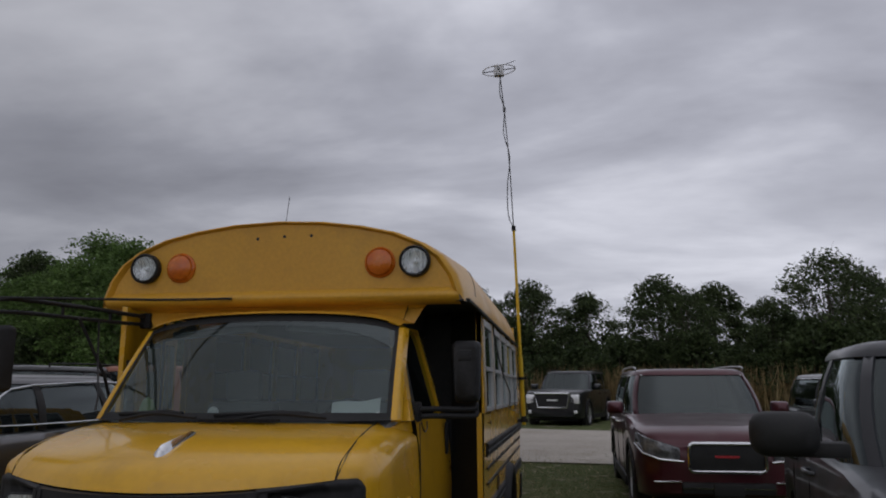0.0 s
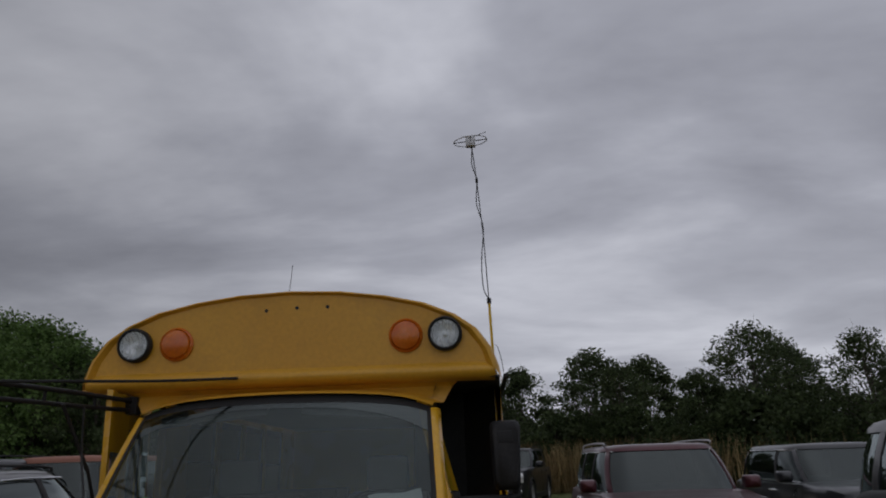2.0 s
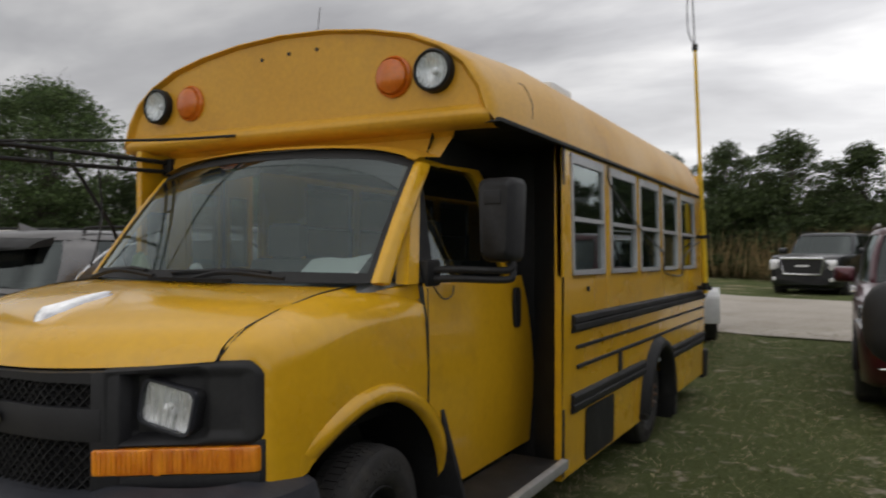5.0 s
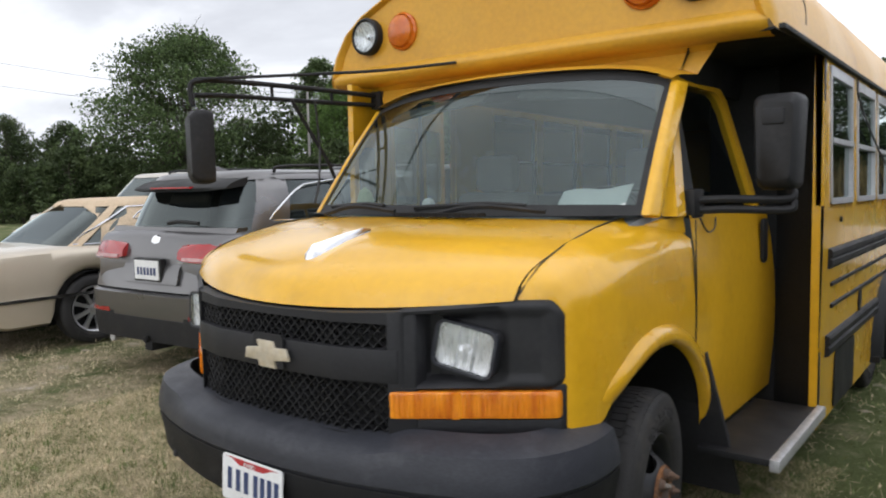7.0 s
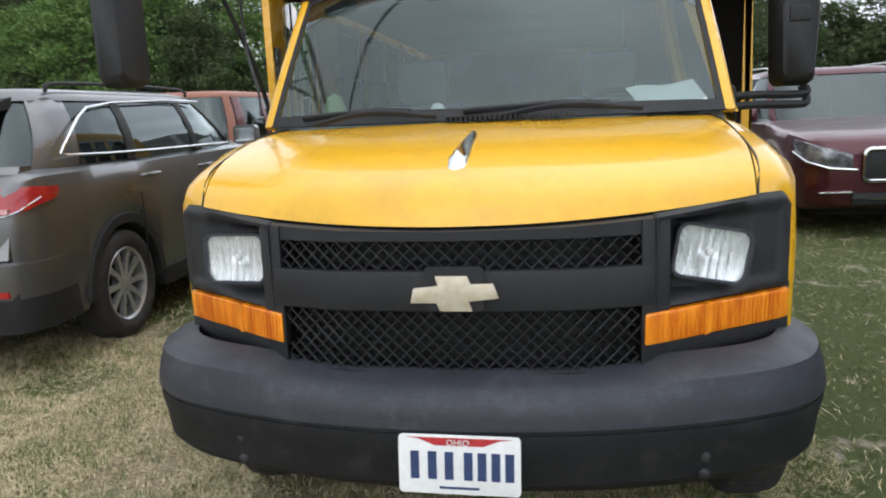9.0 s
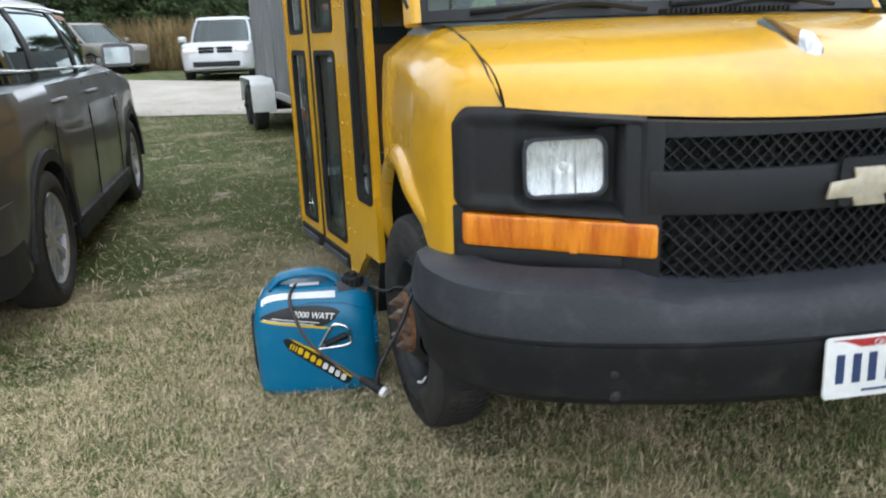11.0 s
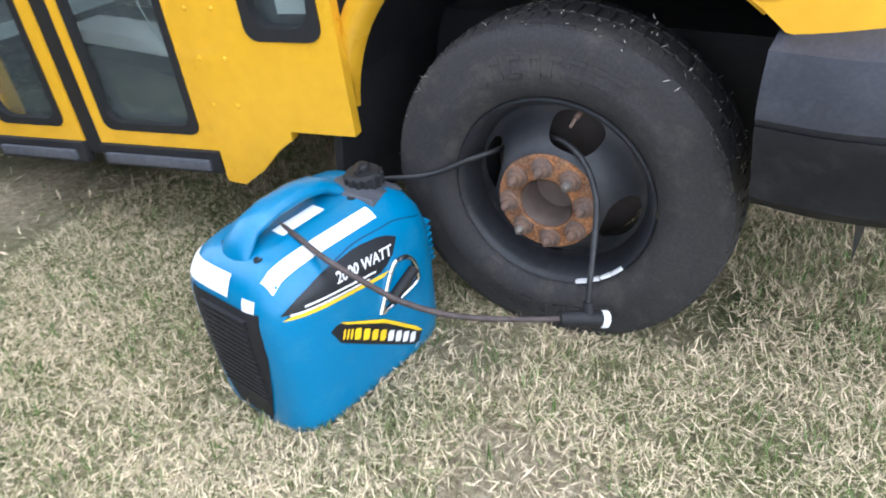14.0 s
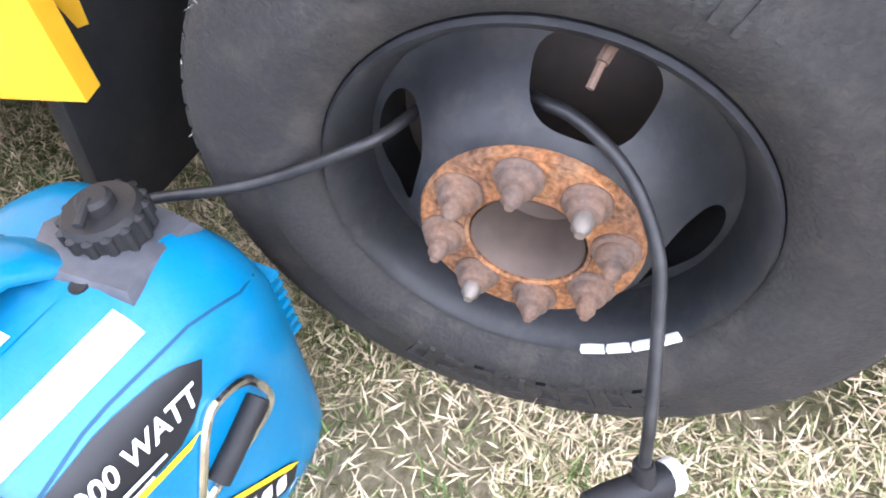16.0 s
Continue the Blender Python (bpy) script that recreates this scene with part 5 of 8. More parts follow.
DRUM = mat("dull_dark_brake_drum", (0.035, 0.028, 0.025), 0.8, color2=(0.055, 0.04, 0.03), scale=30)


def steel_wheel(cx, cy, cz, sgn, rusty):
    """Eight-stud steel wheel with four oval hand holes, hub facing outwards."""
    R, rim = WHEEL_R, 0.211
    tyre = part("front_wheel" if cy < 1 else "rear_wheel", tyre_shape(cx, cy, cz, R, 0.205, rim + 0.011, sgn), RUBBER, bus, "worn black tyre on a black steel wheel", sharp=50)
    # tread blocks
    s = Shape()
    for k in range(72):
        a = 2 * math.pi * k / 72
        for x0, x1, off in ((-0.082, -0.035, 0.0), (-0.028, 0.028, 0.5), (0.035, 0.083, 0.0)):
            b0 = a + off * 2 * math.pi / 72
            b1 = b0 + 2 * math.pi / 72 * 0.74
            rings = []
            for r in (R - 0.006, R + 0.004):
                rings.append([(cx + sgn * x * (1 if r < R else 0.97), cy + (r - (0.010 if abs(x) > 0.06 else 0)) * math.cos(b), cz + (r - (0.010 if abs(x) > 0.06 else 0)) * math.sin(b)) for x, b in ((x0, b0), (x1, b0), (x1, b1), (x0, b1))])
            s.loft(rings)
    part("tread", s, RUBBER, tyre, sharp=20)
    sidewall_marks(cx, cy, cz, sgn, tyre)
    rimp = part("rim", Shape().lathe((cx, cy, cz), (sgn, 0, 0), [(rim + 0.010, 0.066), (rim + 0.0115, 0.078), (rim + 0.008, 0.083), (rim + 0.002, 0.080), (rim - 0.006, 0.066), (rim - 0.014, 0.050), (rim - 0.022, 0.020), (rim - 0.024, -0.02), (rim - 0.02, -0.09)], 64, caps=False), WHEEL_BLACK, tyre)
    # dished disc with four oval hand holes, their edges set on a smooth oval
    s = Shape()
    prof = [(0.105, 0.098), (0.112, 0.096), (0.120, 0.089), (0.127, 0.082), (0.134, 0.073), (0.141, 0.063), (0.148, 0.053), (0.155, 0.043), (0.162, 0.035), (0.169, 0.029), (0.176, 0.024), (0.184, 0.021), (0.196, 0.020), (rim - 0.016, 0.022)]
    n, HOLES, R0, RW, AW = 180, (108, 198, 288, 18), 0.1510, 0.0300, 21.0
    idx, inside = {}, {}
    for j in range(n):
        for i, (r, hh) in enumerate(prof):
            deg = j * 360 / n
            for h in HOLES:
                d = (deg - h + 180) % 360 - 180
                F = abs(d / AW) ** 2.6 + abs((r - R0) / RW) ** 2.6
                inside[i, j] = inside.get((i, j), False) or F < 1.0
                if 0.45 < F < 1.9:
                    k = F ** (-1 / 2.6)
                    deg, r = h + d * k, R0 + (r - R0) * k
                    inside[i, j] = True
                    hh = float(np.interp(r, [p[0] for p in prof], [p[1] for p in prof]))
                    break
            a = radians(deg)
            idx[i, j] = len(s.v)
            s.v.append((cx + sgn * hh, cy + r * math.cos(a), cz + r * math.sin(a)))
    for j in range(n):
        q = (j + 1) % n
        for i in range(len(prof) - 1):
            if not (inside[i, j] and inside[i + 1, j] and inside[i + 1, q] and inside[i, q]):
                s.f.append((idx[i, j], idx[i + 1, j], idx[i + 1, q], idx[i, q]))
    part("disc", s, WHEEL_BLACK, rimp, "black painted disc with oval hand holes", sharp=50)
    part("drum", Shape().lathe((cx, cy, cz), (sgn, 0, 0), [(0.175, -0.09), (0.175, -0.045), (0.155, -0.04), (0.10, -0.03), (0.001, -0.03)], 32), DRUM, tyre)
    hubm = RUST
    hub = part("hub", Shape().lathe((cx, cy, cz), (sgn, 0, 0), [(0.108, 0.090), (0.110, 0.101), (0.107, 0.108), (0.063, 0.109), (0.061, 0.113), (0.058, 0.111), (0.056, 0.085), (0.053, 0.030), (0.001, 0.028)], 48, caps=False), hubm, tyre, "rust-covered hub plate with eight studs", sharp=40)
    part("bore", Shape().lathe((cx, cy, cz), (sgn, 0, 0), [(0.0555, 0.110), (0.054, 0.09), (0.051, 0.032), (0.001, 0.030)], 32, caps=False), mat("grey_brown_steel", (0.15, 0.112, 0.092), 0.7, color2=(0.10, 0.075, 0.062), scale=30), hub)
    rnd = random.Random(5)
    for k in range(8):
        a = 2 * math.pi * (k - 0.09) / 8
        p = (cx + sgn * 0.002, cy + 0.083 * math.cos(a), cz + 0.083 * math.sin(a))
        nut = part("lug_nut", Shape().lathe(p, (sgn, 0, 0), [(0.0235, 0.106), (0.0238, 0.109), (0.0225, 0.1115), (0.0185, 0.113), (0.0175, 0.120), (0.0150, 0.124), (0.0100, 0.125)], 18), RUST_DARK, hub, sharp=30)
        tip = 0.143 + rnd.uniform(-0.003, 0.003)
        part("stud", Shape().lathe(p, (sgn, 0, 0), [(0.0095, 0.123), (0.0093, tip - 0.008), (0.0048, tip - 0.002), (0.0045, tip), (0.0005, tip)], 12), BARE_STEEL if k in (3, 7) else RUST_DARK, nut)
    return tyre


# both front wheels are steered a little
wheel = steel_wheel(-0.872, -0.534, 0.362, -1, True)
wheel.matrix_basis = pose(-0.872, -0.521, 0, 0, 0, 6.9) @ pose(0.872, 0.534, 0)
steel_wheel(0.872, -0.534, 0.362, 1, True).matrix_basis = pose(0.872, -0.521, 0, 0, 0, 6.9) @ pose(-0.872, 0.534, 0)
for sgn in (-1, 1):
    for dx in (1.06,):
        steel_wheel(sgn * dx, REAR_AXLE, 0.358, sgn, False)
    part("inner_tyre", tyre_shape(sgn * 0.80, REAR_AXLE, 0.358, WHEEL_R, 0.205, 0.2, sgn), RUBBER, bus)
part("valve_stem", Shape().tube([(-0.915, -0.60, 0.560), (-0.945, -0.588, 0.545)], 0.0058, 8).tube([(-0.945, -0.588, 0.545), (-0.962, -0.582, 0.532)], 0.0036, 8), RUST_DARK, wheel)
s = Shape()
for k in range(4):
    a = radians(227 + k * 8.3)
    q = [(0.2195, a - 0.064), (0.2195, a + 0.064), (0.212, a + 0.064), (0.212, a - 0.064)]
    s.loft([[(-0.872 - h, -0.534 + r * math.cos(b), 0.362 + r * math.sin(b)) for r, b in q] for h in (0.068, 0.0865)])
part("balance_weight", s, WHITE, wheel, "row of clip-on wheel weights", sharp=20)


# ---- the generator ----
GEN = thing("generator", "portable blue inverter generator with white tape standing on the grass", "generator")
G_RINGS = [(0.0, 0.212, 0.140), (0.012, 0.226, 0.154), (0.04, 0.230, 0.160), (0.10, 0.232, 0.164), (0.17, 0.233, 0.167), (0.24, 0.234, 0.168), (0.30, 0.232, 0.166), (0.34, 0.222, 0.158), (0.37, 0.206, 0.140), (0.39, 0.182, 0.115), (0.402, 0.140, 0.080), (0.406, 0.08, 0.04)]


def gen_half(z):
    return float(np.interp(z, [r[0] for r in G_RINGS], [r[1] for r in G_RINGS])), float(np.interp(z, [r[0] for r in G_RINGS], [r[2] for r in G_RINGS]))


def gen_front(x, z, out=0.0):
    hl, hd = gen_half(z)
    q = min(0.999, abs(x) / hl)
    return -hd * (1 - q ** 5) ** 0.2 - out


def gen_top(x, y):
    """Height of the upper shell at x, y."""
    lo, hi = 0.25, 0.406
    for _ in range(26):
        z = (lo + hi) / 2
        hl, hd = gen_half(z)
        if (abs(x) / hl) ** 5 + (abs(y) / hd) ** 5 <= 1:
            lo = z
        else:
            hi = z
    return lo


def super_ring(z, hl, hd, n=56):
    out = []
    for i in range(n):
        a = 2 * math.pi * i / n
        c, sn = math.cos(a), math.sin(a)
        k = (abs(c) ** 5 + abs(sn) ** 5) ** -0.2
        out.append((hl * c * k, hd * sn * k, z))
    return out


fine_z = [lerp(G_RINGS[i][0], G_RINGS[i + 1][0], t) for i in range(len(G_RINGS) - 1) for t in (0, 0.5)] + [G_RINGS[-1][0]]
part("casing", Shape().loft([super_ring(z, *gen_half(z)) for z in fine_z]), BLUE, GEN, sharp=60)


def front_patch(name, poly, material, out, label="", parent=None, n=14, side=-1):
    """A flat outline (x, z) laid on the bulging front of the casing."""
    xs = [p[0] for p in poly]
    x0, x1 = min(xs), max(xs)
    rows = []
    for i in range(n + 1):
        x = lerp(x0, x1, i / n)
        zs = []
        for a, b in zip(poly, poly[1:] + poly[:1]):
            if a[0] != b[0] and min(a[0], b[0]) - 1e-9 <= x <= max(a[0], b[0]) + 1e-9:
                zs.append(lerp(a[1], b[1], (x - a[0]) / (b[0] - a[0])))
        lo, hi = min(zs), max(zs)
        rows.append([(x, -side * gen_front(x, lerp(lo, hi, k / 4), out), lerp(lo, hi, k / 4)) for k in range(5)])
    return part(name, Shape().grid(rows), material, parent or GEN, label)


def front_text(words, size, x, z, slope, material, out, stretch=1.0, shear=0.0):
    ob = text_part("lettering", words, size, (0, 0, 0), (1, 0, 0), (0, 1, 0), material, GEN, 0.0, True, shear, stretch)
    c, sn = math.cos(slope), math.sin(slope)
    for v in ob.data.vertices:
        px, pz = x + v.co.x * c - v.co.y * sn, z + v.co.x * sn + v.co.y * c
        v.co = (px, gen_front(px, pz, out), pz)
    return ob


# front decals
front_patch("decal", [(-0.20, 0.322), (-0.17, 0.342), (-0.10, 0.358), (0.0, 0.362), (0.07, 0.352), (0.098, 0.335), (0.07, 0.300), (0.03, 0.285), (-0.06, 0.300)], DECAL_BLACK, 0.0015, "black upper decal with white lettering")
front_text("2000 WATT", 0.031, -0.075, 0.326, -0.12, DECAL_WHITE, 0.003, 0.92, 0.15)
front_patch("bar", [(-0.155, 0.322), (0.02, 0.296), (0.02, 0.300), (-0.155, 0.326)], DECAL_WHITE, 0.003)
front_patch("bar", [(-0.185, 0.318), (0.0, 0.290), (0.0, 0.2935), (-0.185, 0.3215)], DECAL_WHITE, 0.003)
front_patch("stripe", [(-0.20, 0.313), (0.045, 0.272), (0.056, 0.279), (-0.198, 0.319)], DECAL_YELLOW, 0.0025)
badge = [(-0.120, 0.240), (-0.095, 0.248), (0.02, 0.176), (0.110, 0.090), (0.128, 0.066), (0.120, 0.046), (0.10, 0.042), (0.0, 0.119), (-0.105, 0.203)]
front_patch("decal", badge, DECAL_BLACK, 0.0015, "black diagonal decal with yellow and white bars")
front_patch("stripe", [(-0.095, 0.2485), (0.02, 0.1765), (0.110, 0.0905), (0.128, 0.066), (0.124, 0.059), (0.108, 0.081), (0.018, 0.167), (-0.09, 0.240)], DECAL_YELLOW, 0.003)
for k in range(3):
    x = -0.098 + k * 0.009
    front_patch("bar", [(x, 0.206 - k * 0.006), (x + 0.005, 0.203 - k * 0.006), (x + 0.014, 0.224 - k * 0.006), (x + 0.009, 0.227 - k * 0.006)], DECAL_YELLOW, 0.003, n=4)
for k in range(8):
    x = -0.070 + k * 0.0215
    z = 0.186 - (x + 0.070) * 0.80
    front_patch("bar", [(x, z), (x + 0.016, z - 0.0105), (x + 0.024, z + 0.014), (x + 0.008, z + 0.0245)], DECAL_YELLOW if k < 4 else DECAL_WHITE, 0.003, n=4)
front_patch("panel_line", [(-0.222, 0.285), (-0.195, 0.315), (-0.10, 0.358), (0.0, 0.371), (0.12, 0.362), (0.2, 0.33), (0.2, 0.327), (0.12, 0.359), (0.0, 0.368), (-0.10, 0.355), (-0.193, 0.311), (-0.219, 0.282)], mat("dark_blue_groove", (0.003, 0.06, 0.13), 0.5), 0.0008)
# recoil starter: bright frame and black grip
tri = [(x - 0.040, 0.243 + (z - 0.289) * 0.86) for x, z in ((0.050, 0.236), (0.150, 0.246), (0.172, 0.268), (0.160, 0.322), (0.128, 0.342), (0.100, 0.330))]
pts = [Vector((x, gen_front(x, z, 0.004), z)) for x, z in tri]
part("starter_frame", Shape().tube(smooth_path(pts + [pts[0]], 5), 0.0055, 8), CHROME, GEN, "bright starter frame")
front_patch("starter_recess", [(0.018, 0.202), (0.106, 0.210), (0.124, 0.227), (0.114, 0.268), (0.088, 0.283), (0.064, 0.274)], BLUE, 0.001)
g0, g1 = (0.036, 0.214), (0.118, 0.248)
part("starter_grip", Shape().tube([Vector((lerp(g0[0], g1[0], t), gen_front(lerp(g0[0], g1[0], t), lerp(g0[1], g1[1], t), 0.010), lerp(g0[1], g1[1], t))) for t in (0, 0.05, 0.5, 0.95, 1.0)], 0.013, 10), BLACK_PLASTIC, GEN, bevel=0.003)
# end panel with louvres
s = Shape()
rows = []
for z in np.linspace(0.035, 0.325, 15):
    hl, hd = gen_half(z)
    w = float(np.interp(z, [0.035, 0.12, 0.22, 0.325], [0.055, 0.085, 0.105, 0.105]))
    rows.append([(-hl - 0.003 + 0.35 * max(0, abs(y) - 0.085), y, z) for y in np.linspace(-w, w, 9)])
s.grid(rows)
endp = part("end_panel", s, BLACK_PLASTIC, GEN, "black louvred end panel")
for k in range(16):
    z = 0.10 + k * 0.0135
    hl, hd = gen_half(z)
    part("louvre", Shape().box(-hl - 0.009, -hl - 0.002, -0.075, 0.065, z, z + 0.005), GRILLE, endp)
part("exhaust_hole", Shape().lathe((-0.232, 0.02, 0.255), (-1, 0, 0), [(0.026, 0.0), (0.026, 0.008), (0.018, 0.008), (0.016, 0.001), (0.001, 0.001)], 20), SEAL, endp)
s = Shape()
s.grid([[(gen_half(z)[0] * (1.004), y, z) for y in np.linspace(-0.08, 0.08, 7)] for z in np.linspace(0.10, 0.30, 8)])
part("end_panel", s, BLACK_PLASTIC, GEN)
for k in range(7):
    z = 0.19 + k * 0.016
    part("louvre", Shape().box(0.218, 0.2325, -0.13, -0.03, z, z + 0.007), BLUE, GEN)
# carry handle
s = Shape()
rings = []
for x, z, h in ((-0.185, 0.355, 0.030), (-0.165, 0.395, 0.024), (-0.13, 0.428, 0.019), (-0.07, 0.443, 0.017), (0.0, 0.444, 0.017), (0.05, 0.434, 0.018), (0.085, 0.412, 0.022), (0.105, 0.385, 0.028)):
    rings.append([(x, 0.005 + 0.036 * math.cos(a) * (1 + 0.2 * (h > 0.02)), z + h * math.sin(a)) for a in (2 * math.pi * i / 14 for i in range(14))])
s.loft(rings)
part("handle", s, BLUE, GEN, sharp=60)
part("handle_recess", Shape().grid([[(x, y, gen_top(x, y) + 0.0012) for y in np.linspace(-0.055, 0.06, 6)] for x in np.linspace(-0.13, 0.065, 9)]), BLUE, GEN)
part("handle_label", Shape().grid([[(x, y, gen_top(x, y) + 0.003) for y in np.linspace(-0.05, -0.015, 3)] for x in np.linspace(-0.09, 0.02, 5)]), PAPER, GEN, "white paper label under the handle")
for x, y in ((-0.16, -0.055), (-0.155, 0.05), (0.085, -0.06), (0.09, 0.055)):
    part("screw_hole", Shape().lathe((x, y, gen_top(x, y) - 0.002), (0, 0, 1), [(0.009, 0), (0.009, 0.004), (0.004, 0.003), (0.0005, 0.003)], 12), SEAL, GEN)


def top_strip(x0, x1, y0, y1, out=0.002, skew=0.0):
    rows = []
    for i in range(13):
        x = lerp(x0, x1, i / 12)
        rows.append([(x, y + skew * i / 12, gen_top(x, y + skew * i / 12) + out) for y in np.linspace(y0, y1, 6)])
    return Shape().grid(rows)


part("tape_strip", top_strip(-0.192, 0.082, -0.124, -0.095, 0.0025, -0.006), DECAL_WHITE, GEN, "white tape strip along the top edge")
s = Shape()
rows = []
for y in np.linspace(-0.02, 0.12, 9):
    rows.append([(-gen_half(z)[0] * (1 - (abs(y) / gen_half(z)[1]) ** 5) ** 0.2 - 0.002, y, z + 0.001) for z in np.linspace(0.335, 0.375, 6)])
s.grid(rows)
part("tape_strip", s, DECAL_WHITE, GEN, "white tape strip round the end")
part("label", Shape().grid([[(-gen_half(z)[0] * (1 - (abs(y) / gen_half(z)[1]) ** 5) ** 0.2 - 0.002, y, z) for z in (0.322, 0.335, 0.348)] for y in (-0.095, -0.08, -0.062)]), DECAL_WHITE, GEN)
# fuel cap and its seat
cx, cy = 0.150, -0.035
seat_poly = [(-0.055, -0.075), (0.052, -0.052), (0.06, 0.03), (0.045, 0.062), (-0.03, 0.062), (-0.075, 0.03)]
s = Shape()
s.loft([[(cx + x * k, cy + y * k, gen_top(cx + x * k, cy + y * k) + h) for x, y in seat_poly] for k, h in ((1.04, -0.012), (1.0, 0.004), (0.92, 0.010), (0.75, 0.006), (0.3, 0.006))])
part("filler_seat", s, SCUFFED_GREY, GEN, "dusty grey filler seat", sharp=40)
prof = [(0.036, 0.392), (0.0385, 0.398), (0.0385, 0.425), (0.034, 0.431), (0.017, 0.432), (0.017, 0.442), (0.013, 0.446), (0.0005, 0.446)]
capo = part("fuel_cap", Shape().lathe((cx, cy, 0), (0, 0, 1), prof, 36), BLACK_PLASTIC, GEN, "ribbed black fuel cap", sharp=35)
s = Shape()
for k in range(14):
    a = 2 * math.pi * k / 14
    s.lathe((cx + 0.0378 * math.cos(a), cy + 0.0378 * math.sin(a), 0), (0, 0, 1), [(0.005, 0.399), (0.006, 0.424), (0.001, 0.427)], 8)
part("rib", s, BLACK_PLASTIC, capo)
part("vent_lever", Shape().tube([(cx - 0.005, cy, 0.445), (cx - 0.03, cy - 0.012, 0.440)], 0.005, 8), BLACK_PLASTIC, capo)
for x, y in ((-0.17, -0.085), (0.17, -0.085), (-0.17, 0.085), (0.17, 0.085)):
    part("foot", Shape().lathe((x, y, -0.012), (0, 0, 1), [(0.022, 0), (0.022, 0.02), (0.018, 0.03)], 12), SEAL, GEN)
GEN.matrix_basis = pose(-1.280, -0.122, -0.006, 0, 0, -4.5) @ Matrix.Diagonal((1.025, 1.025, 1.03, 1))

# power lead and its plug
lead = thing("power_cable", "black rubber power cable threaded through the wheel", "cable")
part("lead", Shape().tube(smooth_path([(-1.345, -0.075, 0.408), (-1.28, -0.055, 0.407), (-1.205, -0.062, 0.404), (-1.150, -0.092, 0.401), (-1.10, -0.125, 0.390), (-1.062, -0.155, 0.379), (-1.030, -0.224, 0.383), (-1.004, -0.283, 0.396), (-0.989, -0.35, 0.430), (-0.963, -0.383, 0.440), (-0.90, -0.398, 0.432)]), 0.0062, 10), CABLE, lead)
part("lead", Shape().tube(smooth_path([(-0.89, -0.49, 0.470), (-0.927, -0.529, 0.487), (-0.941, -0.561, 0.490), (-0.958, -0.597, 0.480), (-0.973, -0.624, 0.462), (-0.988, -0.644, 0.437), (-1.006, -0.660, 0.406), (-1.029, -0.669, 0.369), (-1.056, -0.677, 0.330), (-1.084, -0.684, 0.285), (-1.100, -0.688, 0.240), (-1.105, -0.690, 0.205)]), 0.0062, 10), CABLE, lead)
part("lead", Shape().tube(smooth_path([(-1.338, -0.110, 0.405), (-1.352, -0.150, 0.412), (-1.368, -0.205, 0.412), (-1.377, -0.275, 0.392), (-1.362, -0.342, 0.354), (-1.341, -0.401, 0.315), (-1.309, -0.454, 0.283), (-1.278, -0.496, 0.262), (-1.243, -0.539, 0.246), (-1.203, -0.579, 0.230), (-1.168, -0.622, 0.220), (-1.138, -0.662, 0.216)]), 0.0062, 10), CABLE_BROWN, lead, "dusty brown cable")
plug_p = [(-1.150, -0.650, 0.218), (-1.136, -0.663, 0.215), (-1.117, -0.682, 0.208), (-1.101, -0.697, 0.201), (-1.089, -0.707, 0.195)]
plug_part = part("plug", Shape().tube(plug_p, 0.014, 12, 0.019), BLACK_PLASTIC, lead, bevel=0.002)
part("plug_collar", Shape().tube([(-1.090, -0.706, 0.1955), (-1.078, -0.716, 0.190)], 0.0185, 12), WHITE, plug_part, "pale translucent plug collar")
part("strain_relief", Shape().tube([(-1.100, -0.687, 0.240), (-1.107, -0.692, 0.205)], 0.010, 10, 0.014), BLACK_PLASTIC, plug_part)

# ---- mast with the loop antenna, lashed to the rear corner of the bus ----
mast = thing("antenna_mast", "yellow fibreglass pole with a hoop antenna on top", "antenna")
MB, MJ, MJ2, MT = Vector((1.335, 4.75, 0.0)), Vector((1.245, 4.42, 3.40)), Vector((1.165, 4.33, 4.90)), Vector((1.125, 4.28, 5.30))
part("lower_tube", Shape().tube([lerp(MB, MJ, 0.315), lerp(MB, MJ, 0.318), lerp(MB, MJ, 0.32), lerp(MB, MJ, 0.55)], 0.026, 12), POLE_YELLOW, mast)
part("upper_tube", Shape().tube([lerp(MB, MJ, 0.54), MJ], 0.019, 12, 0.016), POLE_YELLOW, mast)
part("clamp", Shape().tube([lerp(MB, MJ, 0.325), lerp(MB, MJ, 0.345)], 0.036, 12), SEAL, mast)
part("clamp", Shape().tube([lerp(MB, MJ, 0.47), lerp(MB, MJ, 0.48)], 0.034, 12), SEAL, mast)
part("bracket", Shape().box(1.20, 1.36, 4.62, 4.68, 1.10, 1.14), SEAL, mast)
part("bracket", Shape().box(1.20, 1.35, 4.58, 4.64, 1.60, 1.63), SEAL, mast)
part("joint", Shape().tube([MJ - Vector((0, 0, 0.02)), MJ + Vector((0, 0, 0.04))], 0.026, 10), SEAL, mast)
part("whip", Shape().tube([MJ, lerp(MJ, MJ2, 0.5) + Vector((0.012, 0, 0)), MJ2], 0.006, 8), SEAL, mast)
part("whip", Shape().tube([MJ2, MT], 0.006, 8), SEAL, mast)
part("joint", Shape().tube([MJ2 - Vector((0, 0, 0.03)), MJ2 + Vector((0, 0, 0.03))], 0.016, 10), SEAL, mast)
